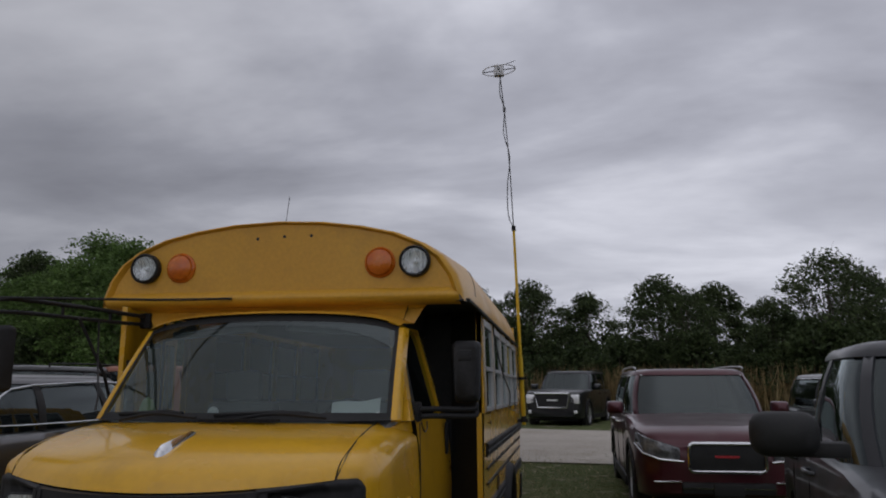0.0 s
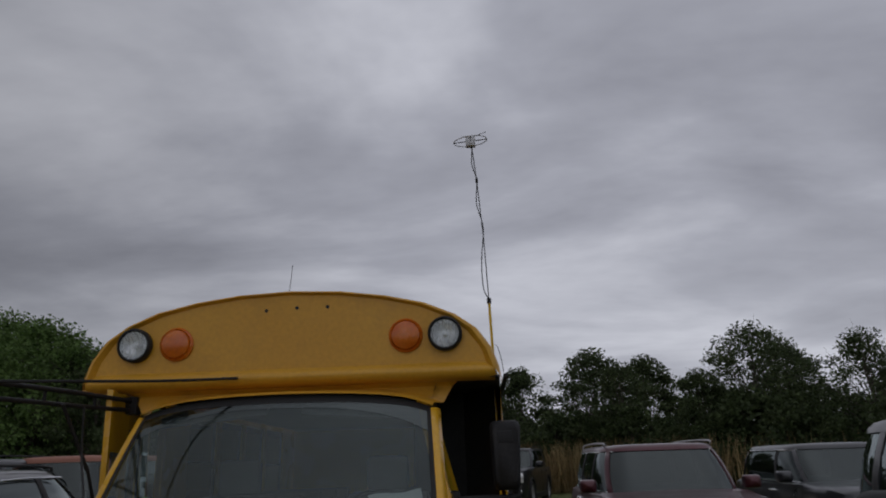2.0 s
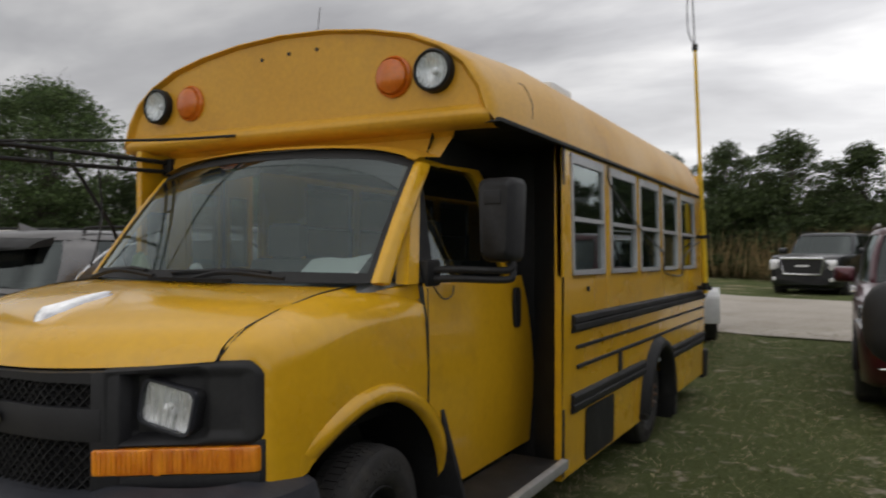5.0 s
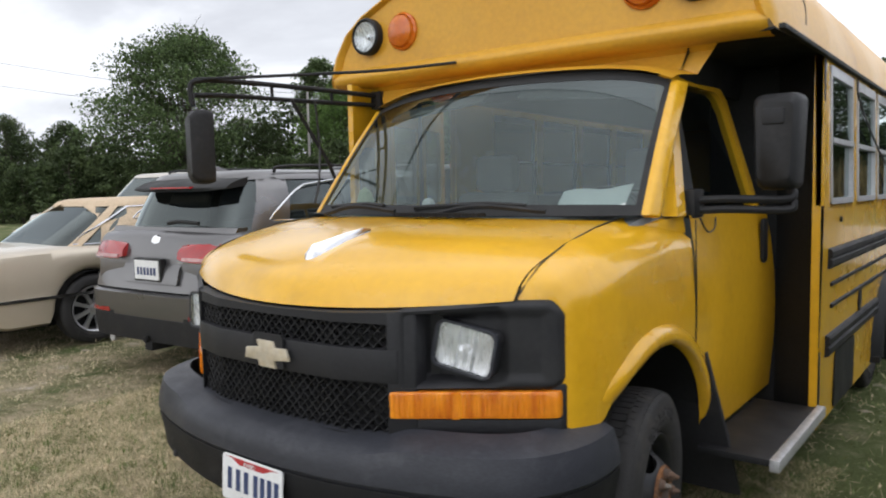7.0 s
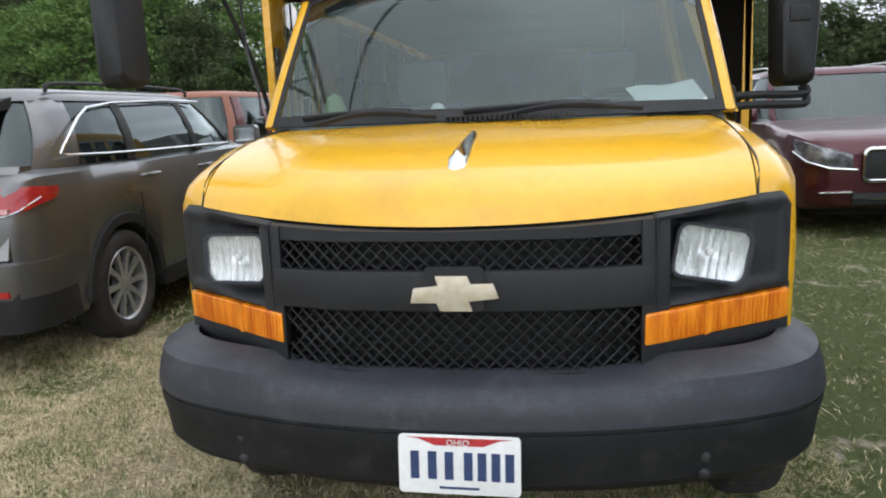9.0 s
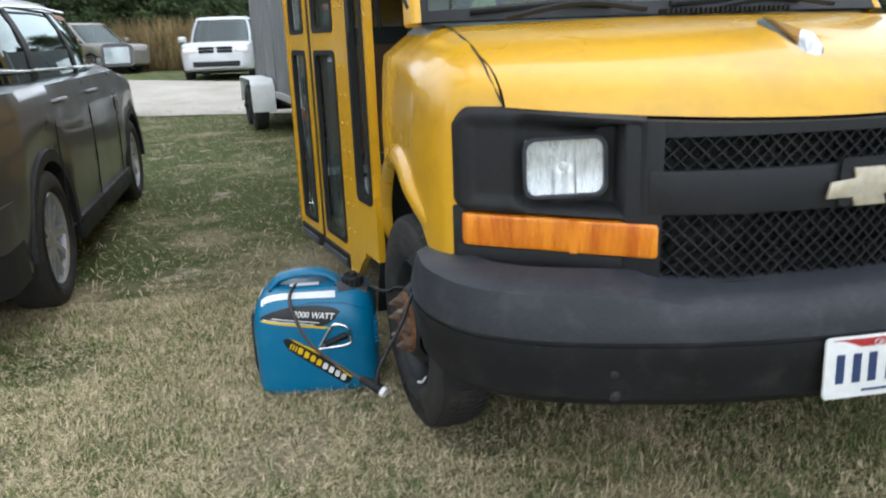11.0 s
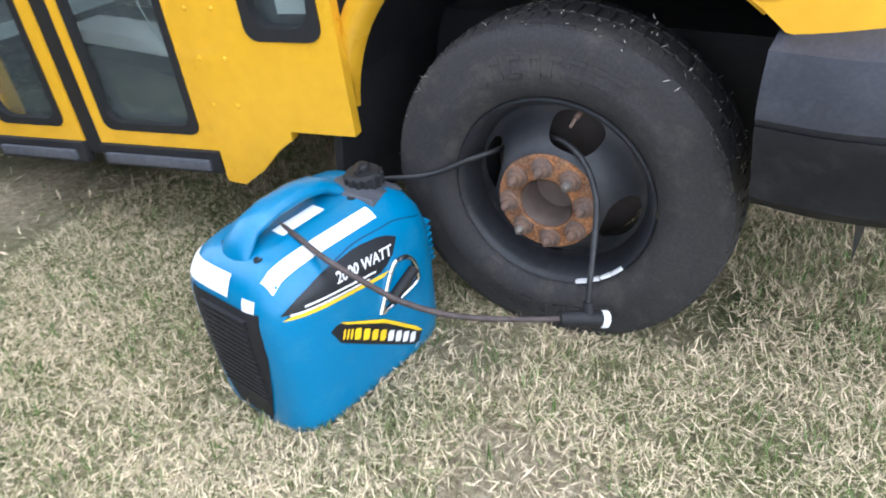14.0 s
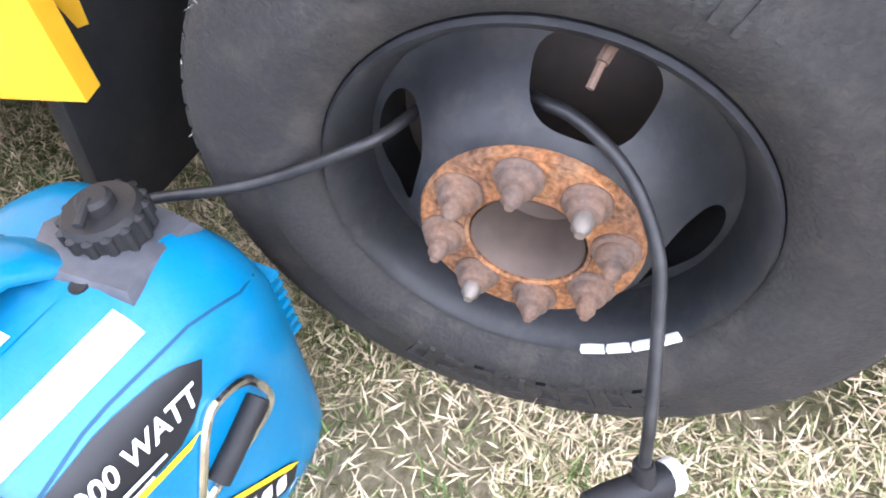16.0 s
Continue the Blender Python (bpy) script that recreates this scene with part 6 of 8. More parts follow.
part("feed_cable", Shape().tube(smooth_path([MJ + Vector((0, 0, 0.02)), lerp(MJ, MJ2, 0.12) + Vector((-0.05, 0, 0)), lerp(MJ, MJ2, 0.35) + Vector((-0.035, 0, 0)), lerp(MJ, MJ2, 0.6) + Vector((0.02, 0, 0)), lerp(MJ, MJ2, 0.8) + Vector((-0.03, 0, 0)), MJ2, lerp(MJ2, MT, 0.5) + Vector((-0.03, 0, 0)), MT]), 0.006, 6), CABLE, mast)
hc = MT + Vector((-0.015, 0, 0.10))
tilt = Matrix.Rotation(radians(-5), 3, "Y") @ Matrix.Rotation(radians(6), 3, "X")
part("hoop", Shape().loft([[hc + tilt @ Vector(((0.205 + 0.006 * math.cos(b)) * math.cos(a), (0.205 + 0.006 * math.cos(b)) * math.sin(a), 0.006 * math.sin(b))) for b in (2 * math.pi * j / 8 for j in range(8))] for a in (2 * math.pi * i / 48 for i in range(49))], caps=False), ALU, mast, "flat grey aluminium hoop")
part("spreader", Shape().tube([hc + tilt @ Vector((-0.205, 0, 0)), hc + tilt @ Vector((0.205, 0, 0))], 0.006, 6), SEAL, mast)
part("spreader", Shape().tube([hc + tilt @ Vector((0, -0.205, 0)), hc + tilt @ Vector((0, 0.205, 0))], 0.006, 6), SEAL, mast)
part("match_box", Shape().box(hc.x - 0.06, hc.x + 0.06, hc.y - 0.04, hc.y + 0.04, hc.z - 0.075, hc.z + 0.06), ALU, mast, bevel=0.006)
part("stub", Shape().tube([MT, hc - Vector((0, 0, 0.06))], 0.012, 8), SEAL, mast)
part("element", Shape().tube([hc + Vector((-0.06, 0, 0.03)), hc + Vector((0.20, 0.1, 0.16))], 0.004, 6).tube([hc + Vector((0.03, 0, 0.03)), hc + Vector((-0.09, 0.05, 0.09))], 0.004, 6), SEAL, mast)


# ---- parked vehicles ----
CAR_GLASS = glass_mat("car_glass", (0.14, 0.155, 0.16), 0.75, ior=1.8)
ALLOY = mat("silver_alloy", (0.50, 0.50, 0.51), 0.32, 0.75, fine_amount=0.1, dirt=(0.15, 0.14, 0.12), dirt_amount=0.3)
UNDER = mat("dark_underbody", (0.012, 0.012, 0.012), 0.9)


def car_paint(name, c, metal=0.35, rough=0.3, coat=0.6):
    return mat(name, c, rough, metal, color2=tuple(x * 0.88 for x in c), scale=2.0, fine=300, fine_amount=0.05, coat=coat, dirt=(0.16, 0.145, 0.12), dirt_amount=0.18, dirt_scale=1.6)


def car_wheel(parent, x, y, R, sgn, spokes, rim_r):
    t = part("wheel", tyre_shape(x, y, R, R, 0.23, rim_r, sgn), RUBBER, parent, "black tyre on an alloy rim", sharp=50)
    rim = part("rim", Shape().lathe((x, y, R), (sgn, 0, 0), [(rim_r + 0.006, 0.088), (rim_r, 0.094), (rim_r - 0.014, 0.082), (rim_r - 0.02, 0.03), (rim_r - 0.02, -0.05)], 40, caps=False).lathe((x, y, R), (sgn, 0, 0), [(0.07, 0.0), (0.065, 0.06), (0.04, 0.075), (0.001, 0.078)], 20), ALLOY, t)
    for k in range(spokes):
        a = 2 * math.pi * k / spokes
        s = Shape()
        rings = []
        for r, h, d in ((0.05, 0.07, 0.022), (rim_r * 0.6, 0.076, 0.016), (rim_r - 0.01, 0.08, 0.024)):
            p = Vector((x + sgn * h, y + r * math.cos(a), R + r * math.sin(a)))
            tt = Vector((0, -math.sin(a), math.cos(a))) * d
            b = Vector((-sgn * 0.03, 0, 0))
            rings.append([p - tt, p + tt, p + tt + b, p - tt + b])
        s.loft(rings)
        part("spoke", s, ALLOY, rim, sharp=30)
    part("brake", Shape().lathe((x, y, R), (sgn, 0, 0), [(rim_r - 0.03, 0.0), (rim_r - 0.03, 0.01), (0.001, 0.012)], 24), UNDER, t)
    return t


def vehicle(name, label, category, paint, W, H, wb, roh, foh, belt, hood, yA, yAt, yDt, yD, place, R=0.36, sill=0.24, low=None, roof_paint=None, pillars=(), trim=None, rails=None, spokes=10, hood_face=None, tail=None, n_exp=6.0, tum=0.80, a_post=(43.6, 46.8), d_post=(-47.5, -42.5), mirrors=True, group="parked vehicles"):
    """A car body along y, its front at +y; yA/yAt windshield foot and top, yD/yDt rear glass foot and top."""
    car = thing(name, label, category, group)
    hw = W / 2
    yR, yF = -(wb / 2 + roh), wb / 2 + foh
    face = hood_face or hood - 0.18
    tail_z = tail or belt
    axles = (-wb / 2, wb / 2)
    ra = R + 0.055

    def zb(y):
        z = float(np.interp(y, [yR, yR + 0.25, yR + 0.6, yF - 0.6, yF - 0.2, yF], [0.42, 0.33, sill, sill, 0.27, 0.34]))
        for ax in axles:
            d = abs(y - ax)
            if d < ra:
                z = max(z, R + math.sqrt(ra * ra - d * d) - 0.01)
        return z

    def wy(y):
        return hw * float(np.interp(y, [yR, yR + 0.06, yR + 0.2, yR + 0.55, yF - 0.75, yF - 0.3, yF - 0.1, yF], [0.80, 0.90, 0.965, 1.0, 1.0, 0.95, 0.86, 0.70]))

    def top(y):
        return float(np.interp(y, [yR, yR + 0.04, yR + 0.12, yD, yA, yA + 0.02, yF - 0.35, yF - 0.12, yF - 0.03, yF], [tail_z - 0.22, tail_z - 0.08, tail_z - 0.01, belt, belt + 0.02, belt + 0.01, hood, hood - 0.05, face + 0.02, face - 0.1]))
    ys = sorted(set([yR, yR + 0.04, yR + 0.1, yR + 0.2, yF - 0.2, yF - 0.12, yF - 0.06, yF - 0.02, yF] + stations(yR + 0.25, yF - 0.25, 0.12) + [ax + ra * math.sin(radians(a)) for ax in axles for a in (-89, -75, -60, -45, -30, -15, 0, 15, 30, 45, 60, 75, 89)]))
    rings = []
    for y in ys:
        b, t, w = zb(y), top(y), wy(y)
        sh = t - 0.045
        b = min(b, sh - 0.05)
        half = [(w * 0.90, b), (w * 0.965, b + 0.03), (w * 0.995, lerp(b, sh, 0.30)), (w, lerp(b, sh, 0.62)), (w * 0.992, lerp(b, sh, 0.86)), (w * 0.965, sh), (w * 0.90, t - 0.015), (w * 0.55, t), (0, t + 0.008)]
        rings.append([(x, y, z) for x, z in half] + [(-x, y, z) for x, z in reversed(half[:-1])])
    body = part("body", Shape().loft(rings), paint, car, sharp=42)
    part("underbody", Shape().box(-hw * 0.72, hw * 0.72, yR + 0.3, yF - 0.3, sill - 0.04, belt - 0.12).box(-hw * 0.9, hw * 0.9, axles[0] + ra + 0.02, axles[1] - ra - 0.02, sill + 0.02, belt - 0.2), UNDER, body)
    for ax in axles:
        for sgn in (1, -1):
            s = Shape()
            s.loft([[(sgn * x, ax - (ra - 0.004) * math.cos(radians(a)), R + (ra - 0.004) * math.sin(radians(a)) - 0.01) for x in (hw * 0.985, hw * 0.6)] for a in range(0, 181, 12)], closed=False, caps=False)
            part("wheel_well", s, UNDER, body)
            if low:
                s = Shape()
                s.loft([[(sgn * (hw * 0.985 + d), ax - r * math.cos(radians(a)), R - 0.01 + r * math.sin(radians(a))) for r, d in ((ra - 0.006, -0.02), (ra, 0.012), (ra + 0.06, 0.014), (ra + 0.07, -0.012))] for a in range(0, 181, 9)], closed=False, caps=False)
                part("arch_trim", s, low, body, sharp=60)
            car_wheel(car, sgn * (hw - 0.125), ax, R, sgn, spokes, R * 0.66)
    # glasshouse
    zt = H - 0.075
    yc_b, hl_b, hw_b = (yA + yD) / 2, (yA - yD) / 2, hw * 0.925
    yc_t, hl_t, hw_t = (yAt + yDt) / 2, (yAt - yDt) / 2, hw * tum

    def ring(t, grow=0.0, z=None):
        yc, hl, w = lerp(yc_b, yc_t, t), lerp(hl_b, hl_t, t) + grow, lerp(hw_b, hw_t, t) + 0.035 * math.sin(math.pi * t) + grow
        out = []
        for i in range(48):
            a = 2 * math.pi * i / 48
            c, sn = math.cos(a), math.sin(a)
            k = (abs(c) ** n_exp + abs(sn) ** n_exp) ** (-1 / n_exp)
            out.append((w * c * k, yc + hl * sn * k, lerp(belt - 0.01, zt, t) if z is None else z))
        return out
    part("glass", Shape().loft([ring(0), ring(0.35), ring(0.7), ring(1.0)], caps=False), CAR_GLASS, car, sharp=60)
    rp = roof_paint or paint

    def shrink(rg, k, z):
        return [(x * k, yc_t + (y - yc_t) * (1 - (1 - k) * hw_t / hl_t), z) for x, y, _ in rg]
    base = ring(0.955, 0.012)
    part("roof", Shape().loft([base, ring(1.0, 0.012, zt + 0.005), shrink(ring(1.0, 0.01), 0.96, zt + 0.035), shrink(ring(1.0), 0.86, zt + 0.058), shrink(ring(1.0), 0.6, H - 0.006), shrink(ring(1.0), 0.2, H)]), rp, car, sharp=50)

    def on_side(y, t, sgn, out):
        yc, hl, w = lerp(yc_b, yc_t, t), lerp(hl_b, hl_t, t), lerp(hw_b, hw_t, t) + 0.035 * math.sin(math.pi * t)
        q = min(0.9995, abs(y - yc) / hl)
        return (sgn * (w * (1 - q ** n_exp) ** (1 / n_exp) + out), y, lerp(belt - 0.01, zt, t))
    def at_angle(deg, t, out):
        yc, hl, w = lerp(yc_b, yc_t, t), lerp(hl_b, hl_t, t) + out, lerp(hw_b, hw_t, t) + 0.035 * math.sin(math.pi * t) + out
        c, sn = math.cos(radians(deg)), math.sin(radians(deg))
        k = (abs(c) ** n_exp + abs(sn) ** n_exp) ** (-1 / n_exp)
        return (w * c * k, yc + hl * sn * k, lerp(belt - 0.01, zt, t))
    for lo, hi, m in ((*a_post, rp), (*d_post, rp)):
        for sgn in (1, -1):
            rings = []
            for t in (0, 0.25, 0.5, 0.75, 1.0):
                arc_ = [at_angle(lerp(lo, hi, k / 6), t, 0.008) for k in range(7)] + [at_angle(lerp(hi, lo, k / 6), t, -0.03) for k in range(7)]
                rings.append([(sgn * x, y, z) for x, y, z in arc_])
            part("pillar", Shape().loft(rings), m, car, sharp=60)
    for yb, yt, wd, m in pillars:
        for sgn in (1, -1):
            s = Shape()
            rings = []
            for t in (0, 0.25, 0.5, 0.75, 1.0):
                y = lerp(yb, yt, t)
                rings.append([on_side(y - wd / 2, t, sgn, 0.006), on_side(y, t, sgn, 0.010), on_side(y + wd / 2, t, sgn, 0.006), on_side(y + wd / 2, t, sgn, -0.03), on_side(y - wd / 2, t, sgn, -0.03)])
            s.loft(rings)
            part("pillar", s, m, car, sharp=60)
    if trim:
        for sgn in (1, -1):
            pts = [on_side(lerp(yA - 0.25, yD + 0.14, k / 8), 0.04, sgn, 0.014) for k in range(9)] + [on_side(lerp(yD + 0.12, yDt + 0.16, k / 5), 0.08 + 0.86 * k / 5, sgn, 0.014) for k in range(1, 6)] + [on_side(lerp(yDt + 0.3, yAt - 0.05, k / 6), 0.95, sgn, 0.014) for k in range(7)]
            part("window_trim", Shape().tube(pts, 0.011, 6), trim, car, "bright window trim")
    if rails:
        for sgn in (1, -1):
            x = sgn * hw_t * 0.93
            part("roof_rail", Shape().tube(smooth_path([(x, yAt - 0.22, H - 0.035), (x, yAt - 0.32, H + 0.012), (x, yc_t, H + 0.026), (x, yDt + 0.35, H + 0.012), (x, yDt + 0.25, H - 0.035)]), 0.013, 8), rails, car)
    for sgn in (1, -1):
        m = mirrors and part("door_mirror", Shape().loft([[(sgn * (hw * 0.985 + 0.10 + x), yA - 0.34 + y, belt + 0.09 + z) for x, z in rounded(-0.11 * k, 0.11 * k, -0.085 * k, 0.085 * k, 0.04 * k)] for y, k in ((-0.05, 1.0), (0.03, 1.0), (0.10, 0.8), (0.13, 0.4))]), paint if low is None else paint, car, sharp=60)
        if m:
            part("mirror_glass", Shape().box(min(sgn * (hw * 0.985 + 0.01), sgn * (hw * 0.985 + 0.19)), max(sgn * (hw * 0.985 + 0.01), sgn * (hw * 0.985 + 0.19)), yA - 0.40, yA - 0.391, belt + 0.03, belt + 0.15), CHROME, m)
        for yh in (yA - 1.12, yA - 2.05):
            if yh > yR + 0.9:
                part("door_handle", Shape().tube(smooth_path([(sgn * (hw * 0.985), yh - 0.11, belt - 0.13), (sgn * (hw * 0.99 + 0.035), yh - 0.08, belt - 0.125), (sgn * (hw * 0.99 + 0.035), yh + 0.08, belt - 0.125), (sgn * (hw * 0.985), yh + 0.11, belt - 0.13)]), 0.014, 8), trim or paint, car)
        for yg in (yA - 0.28, yA - 1.25, yA - 2.2):
            if yg > yR + 0.7:
                part("door_gap", Shape().tube([(sgn * (hw * 0.966), yg, belt - 0.05), (sgn * (hw * 0.998), yg, belt - 0.25), (sgn * (hw * 0.999), yg, lerp(sill, belt, 0.4)), (sgn * hw * 0.99, yg, sill + 0.12)], 0.005, 5), UNDER, body)
        if low:
            part("sill_trim", Shape().box(min(sgn * hw * 0.9, sgn * (hw + 0.008)), max(sgn * hw * 0.9, sgn * (hw + 0.008)), axles[0] + ra + 0.05, axles[1] - ra - 0.05, sill - 0.02, sill + 0.12), low, body, bevel=0.02)
    place = Matrix.Translation((0, 0, max(0.0, rise(place.translation.x, place.translation.y) - 0.012))) @ place
    car["yF"], car["yR"], car["belt"], car["hood"] = yF, yR, belt, hood
    car.matrix_basis = place
    return car


def car_bits(car, items):
    """Small front and rear fittings: name, box, material, bevel, label."""
    for nm, bx, m, bv, lab in items:
        part(nm, Shape().box(*bx), m, car, lab, bevel=bv)


# grey sport utility beside the bus, rear towards the camera
GREY_PAINT = car_paint("warm_grey_metallic", (0.150, 0.147, 0.148), 0.75, 0.28)
kia = vehicle("grey_suv", "metallic grey sport utility with chrome window trim on grass", "car", GREY_PAINT, 1.89, 1.665, 2.90, 0.96, 0.89, 1.19, 1.10, 1.0, 0.42, -1.98, -2.19, pose(-3.60, 2.59, 0, 0, 0, 3.2), R=0.365, sill=0.26, low=BLACK_PLASTIC, rails=SEAL, pillars=((-0.12, -0.16, 0.09, SEAL), (-1.15, -1.12, 0.10, SEAL)), spokes=10, tail=1.19, tum=0.78, d_post=(-46.6, -36.5))
yr = -2.41
PINK_LENS = mat("pale_pink_lamp_lens", (0.55, 0.32, 0.31), 0.15, 0.2, color2=(0.40, 0.16, 0.16), scale=30, amount=1.0, coat=0.8)
kx = lambda x, d=0.0: yr + d + float(np.interp(abs(x), [0, 0.45, 0.70, 0.80, 0.86, 0.905, 0.95], [-0.045, -0.04, -0.025, 0.0, 0.04, 0.11, 0.27]))


def kia_band(x0, x1, z0, z1, out, n=14, lean=0.0, deep=0.05):
    """A strip that follows the rounded tail of the car."""
    rings = []
    for i in range(n + 1):
        x = lerp(x0, x1, i / n)
        y = kx(x, -out)
        rings.append([(x, y, z0), (x, y - 0.008 + lean * 0.4, lerp(z0, z1, 0.5)), (x, y + lean, z1), (x, y + deep + lean, z1), (x, y + deep, z0)])
    return Shape().loft(rings)


part("tailgate", kia_band(-0.80, 0.80, 0.715, 1.205, 0.007, 24, 0.20, 0.10), GREY_PAINT, kia, sharp=60)
part("bumper_skin", kia_band(-0.925, 0.925, 0.50, 0.69, 0.035, 24, -0.01, 0.2), GREY_PAINT, kia, sharp=60)
part("bumper_step", kia_band(-0.74, 0.74, 0.675, 0.70, 0.055, 20, 0.02, 0.12), GREY_PAINT, kia, sharp=40)
part("rear_bumper", kia_band(-0.925, 0.925, 0.31, 0.50, 0.025, 24, -0.015, 0.25), BLACK_PLASTIC, kia, "black plastic lower bumper", sharp=60)
part("plate_recess", kia_band(-0.36, 0.36, 0.775, 0.985, 0.012, 10, 0.085, 0.01), GREY_PAINT, kia)
part("tailgate_gap", kia_band(-0.80, 0.80, 0.703, 0.714, 0.0, 20, 0.0, 0.06), UNDER, kia)
for sgn in (1, -1):
    rings, low = [], []
    for t, h0, h1 in ((0, 0.975, 1.075), (0.12, 0.957, 1.085), (0.4, 0.952, 1.092), (0.7, 0.952, 1.097), (0.9, 0.972, 1.098), (1.0, 1.02, 1.088)):
        x = lerp(0.36, 0.94, t)
        y = kx(x) + 0.03
        rings.append([(sgn * x, y - 0.025, h0), (sgn * x, y - 0.02, lerp(h0, h1, 0.5)), (sgn * x, y + 0.03, h1), (sgn * x * 0.95, y + 0.12, h1), (sgn * x * 0.95, y + 0.12, h0)])
    lamp = part("tail_lamp", Shape().loft(rings), RED_LENS, kia, "wrap-round red tail lamp", sharp=50)
    part("lower_lens", Shape().loft([[(sgn * x, kx(x) - 0.002, 0.964), (sgn * x, kx(x) + 0.001, 0.990), (sgn * x, kx(x) + 0.03, 0.990), (sgn * x, kx(x) + 0.03, 0.964)] for x in (0.42, 0.5, 0.6, 0.7, 0.82)]), PINK_LENS, lamp)
    part("lamp_edge", Shape().tube([(sgn * x, kx(x) + 0.004, 0.950 + 0.11 * max(0, (x - 0.84) / 0.1)) for x in (0.36, 0.5, 0.6, 0.7, 0.8, 0.86, 0.92)], 0.004, 6), CHROME, lamp)
    rf = part("reflector", Shape().loft([[(sgn * x, kx(x) - 0.042, 0.515), (sgn * x, kx(x) - 0.042, 0.55), (sgn * x, kx(x) + 0.03, 0.55), (sgn * x, kx(x) + 0.03, 0.515)] for x in (0.52, 0.62, 0.72, 0.80)]), RED_LENS, kia, "red bumper reflector")
    part("reflector_recess", Shape().loft([[(sgn * x, kx(x) - 0.0385, 0.495), (sgn * x, kx(x) - 0.0385, 0.572), (sgn * x, kx(x) + 0.03, 0.572), (sgn * x, kx(x) + 0.03, 0.495)] for x in (0.46, 0.6, 0.72, 0.84)]), BLACK_PLASTIC, rf)
    # bright trim round the side windows, ending in a point at the tail
    px = lambda y, z: sgn * (float(np.interp(z, [1.19, 1.32, 1.45, 1.6], [0.876, 0.872, 0.822, 0.748])) + 0.022)
    path_ = [(0.62, 1.215), (0.0, 1.22), (-0.8, 1.225), (-1.5, 1.235), (-1.93, 1.25), (-1.98, 1.262), (-1.94, 1.30), (-1.82, 1.38), (-1.66, 1.47), (-1.52, 1.525), (-1.2, 1.56), (-0.4, 1.585), (0.2, 1.58)]
    part("window_trim", Shape().tube([(px(y, z), y, z) for y, z in path_], 0.009, 8), CHROME, kia, "bright window trim")
part("spoiler", Shape().loft([[(x, -2.03 - 0.10 * k - 0.10 * (1 - (x / 0.72) ** 2), z) for x in (-0.60, -0.48, -0.25, 0, 0.25, 0.48, 0.60)] + [(x, -2.03 - 0.10 * k - 0.10 * (1 - (x / 0.72) ** 2), z - th + 0.03 * (x / 0.7) ** 4) for x in (0.60, 0.48, 0.25, 0, -0.25, -0.48, -0.60)] for k, z, th in ((0.85, 1.510, 0.020), (0.7, 1.525, 0.040), (0.0, 1.560, 0.065), (-2.0, 1.61, 0.09))]), SEAL, kia, "black roof spoiler with brake light", sharp=50)
part("brake_light", Shape().box(-0.26, 0.26, -2.222, -2.18, 1.512, 1.526), RED_LENS, kia)
part("rear_plate", Shape().box(-0.155, 0.155, yr - 0.062, yr - 0.047, 0.805, 0.955), WHITE, kia, "white licence plate with dark bars")
for i in range(6):
    part("bar", Shape().box(-0.12 + i * 0.043, -0.095 + i * 0.043, yr - 0.065, yr - 0.061, 0.84, 0.90), PLATE_BLUE, kia)
part("plate_frame", Shape().box(-0.175, 0.175, yr - 0.054, yr - 0.0, 0.785, 0.97), SEAL, kia, bevel=0.008)
part("badge", Shape().lathe((0, yr + 0.045, 1.09), (0, -1, 0.2), [(0.06, 0), (0.056, 0.012), (0.001, 0.014)], 20), CHROME, kia)
part("rear_wiper", Shape().tube([(-0.02, -2.235, 1.235), (0.12, -2.235, 1.25), (0.34, -2.215, 1.235)], 0.017, 6), SEAL, kia)
part("tow_hitch", Shape().box(-0.05, 0.05, yr - 0.08, yr + 0.2, 0.24, 0.31).tube([(0, yr - 0.1, 0.31), (0, yr - 0.1, 0.36)], 0.02, 8), UNDER, kia, bevel=0.01)
part("exhaust", Shape().tube([(-0.55, yr + 0.3, 0.30), (-0.55, yr - 0.05, 0.29)], 0.035, 10), ALU, kia)
part("fin_antenna", Shape().loft([[(-0.03, -1.62, 1.655), (0.03, -1.62, 1.655), (0.0, -1.62, 1.657)], [(-0.02, -1.80, 1.64), (0.02, -1.80, 1.64), (0.0, -1.81, 1.72)]]), GREY_PAINT, kia)

# old cream saloon with a tan vinyl top
CREAM = car_paint("champagne_paint", (0.52, 0.45, 0.35), 0.2)
VINYL = mat("tan_vinyl_top", (0.52, 0.40, 0.27), 0.7, color2=(0.46, 0.35, 0.235), bump=0.1, bump_scale=400)
saloon = vehicle("cream_saloon", "champagne luxury saloon with a tan vinyl roof", "car", CREAM, 1.98, 1.44, 2.99, 1.42, 1.05, 0.98, 1.0, 0.95, 0.35, -1.15, -1.75, pose(-6.25, 2.12, 0, 0, 0, 0), R=0.345, sill=0.24, roof_paint=VINYL, trim=CHROME, pillars=((-0.15, -0.18, 0.08, SEAL), (-1.1, -0.95, 0.55, VINYL)), spokes=9, tail=0.96, tum=0.74)
yr = -2.915
for sgn in (1, -1):
    part("tail_lamp", Shape().box(min(sgn * 0.52, sgn * 0.86), max(sgn * 0.52, sgn * 0.86), yr - 0.03, yr + 0.12, 0.66, 0.86), RED_LENS, saloon, bevel=0.03)
    part("side_strip", Shape().box(min(sgn * 0.985, sgn * 1.0), max(sgn * 0.985, sgn * 1.0), -2.6, 2.3, 0.50, 0.53), CHROME, saloon)
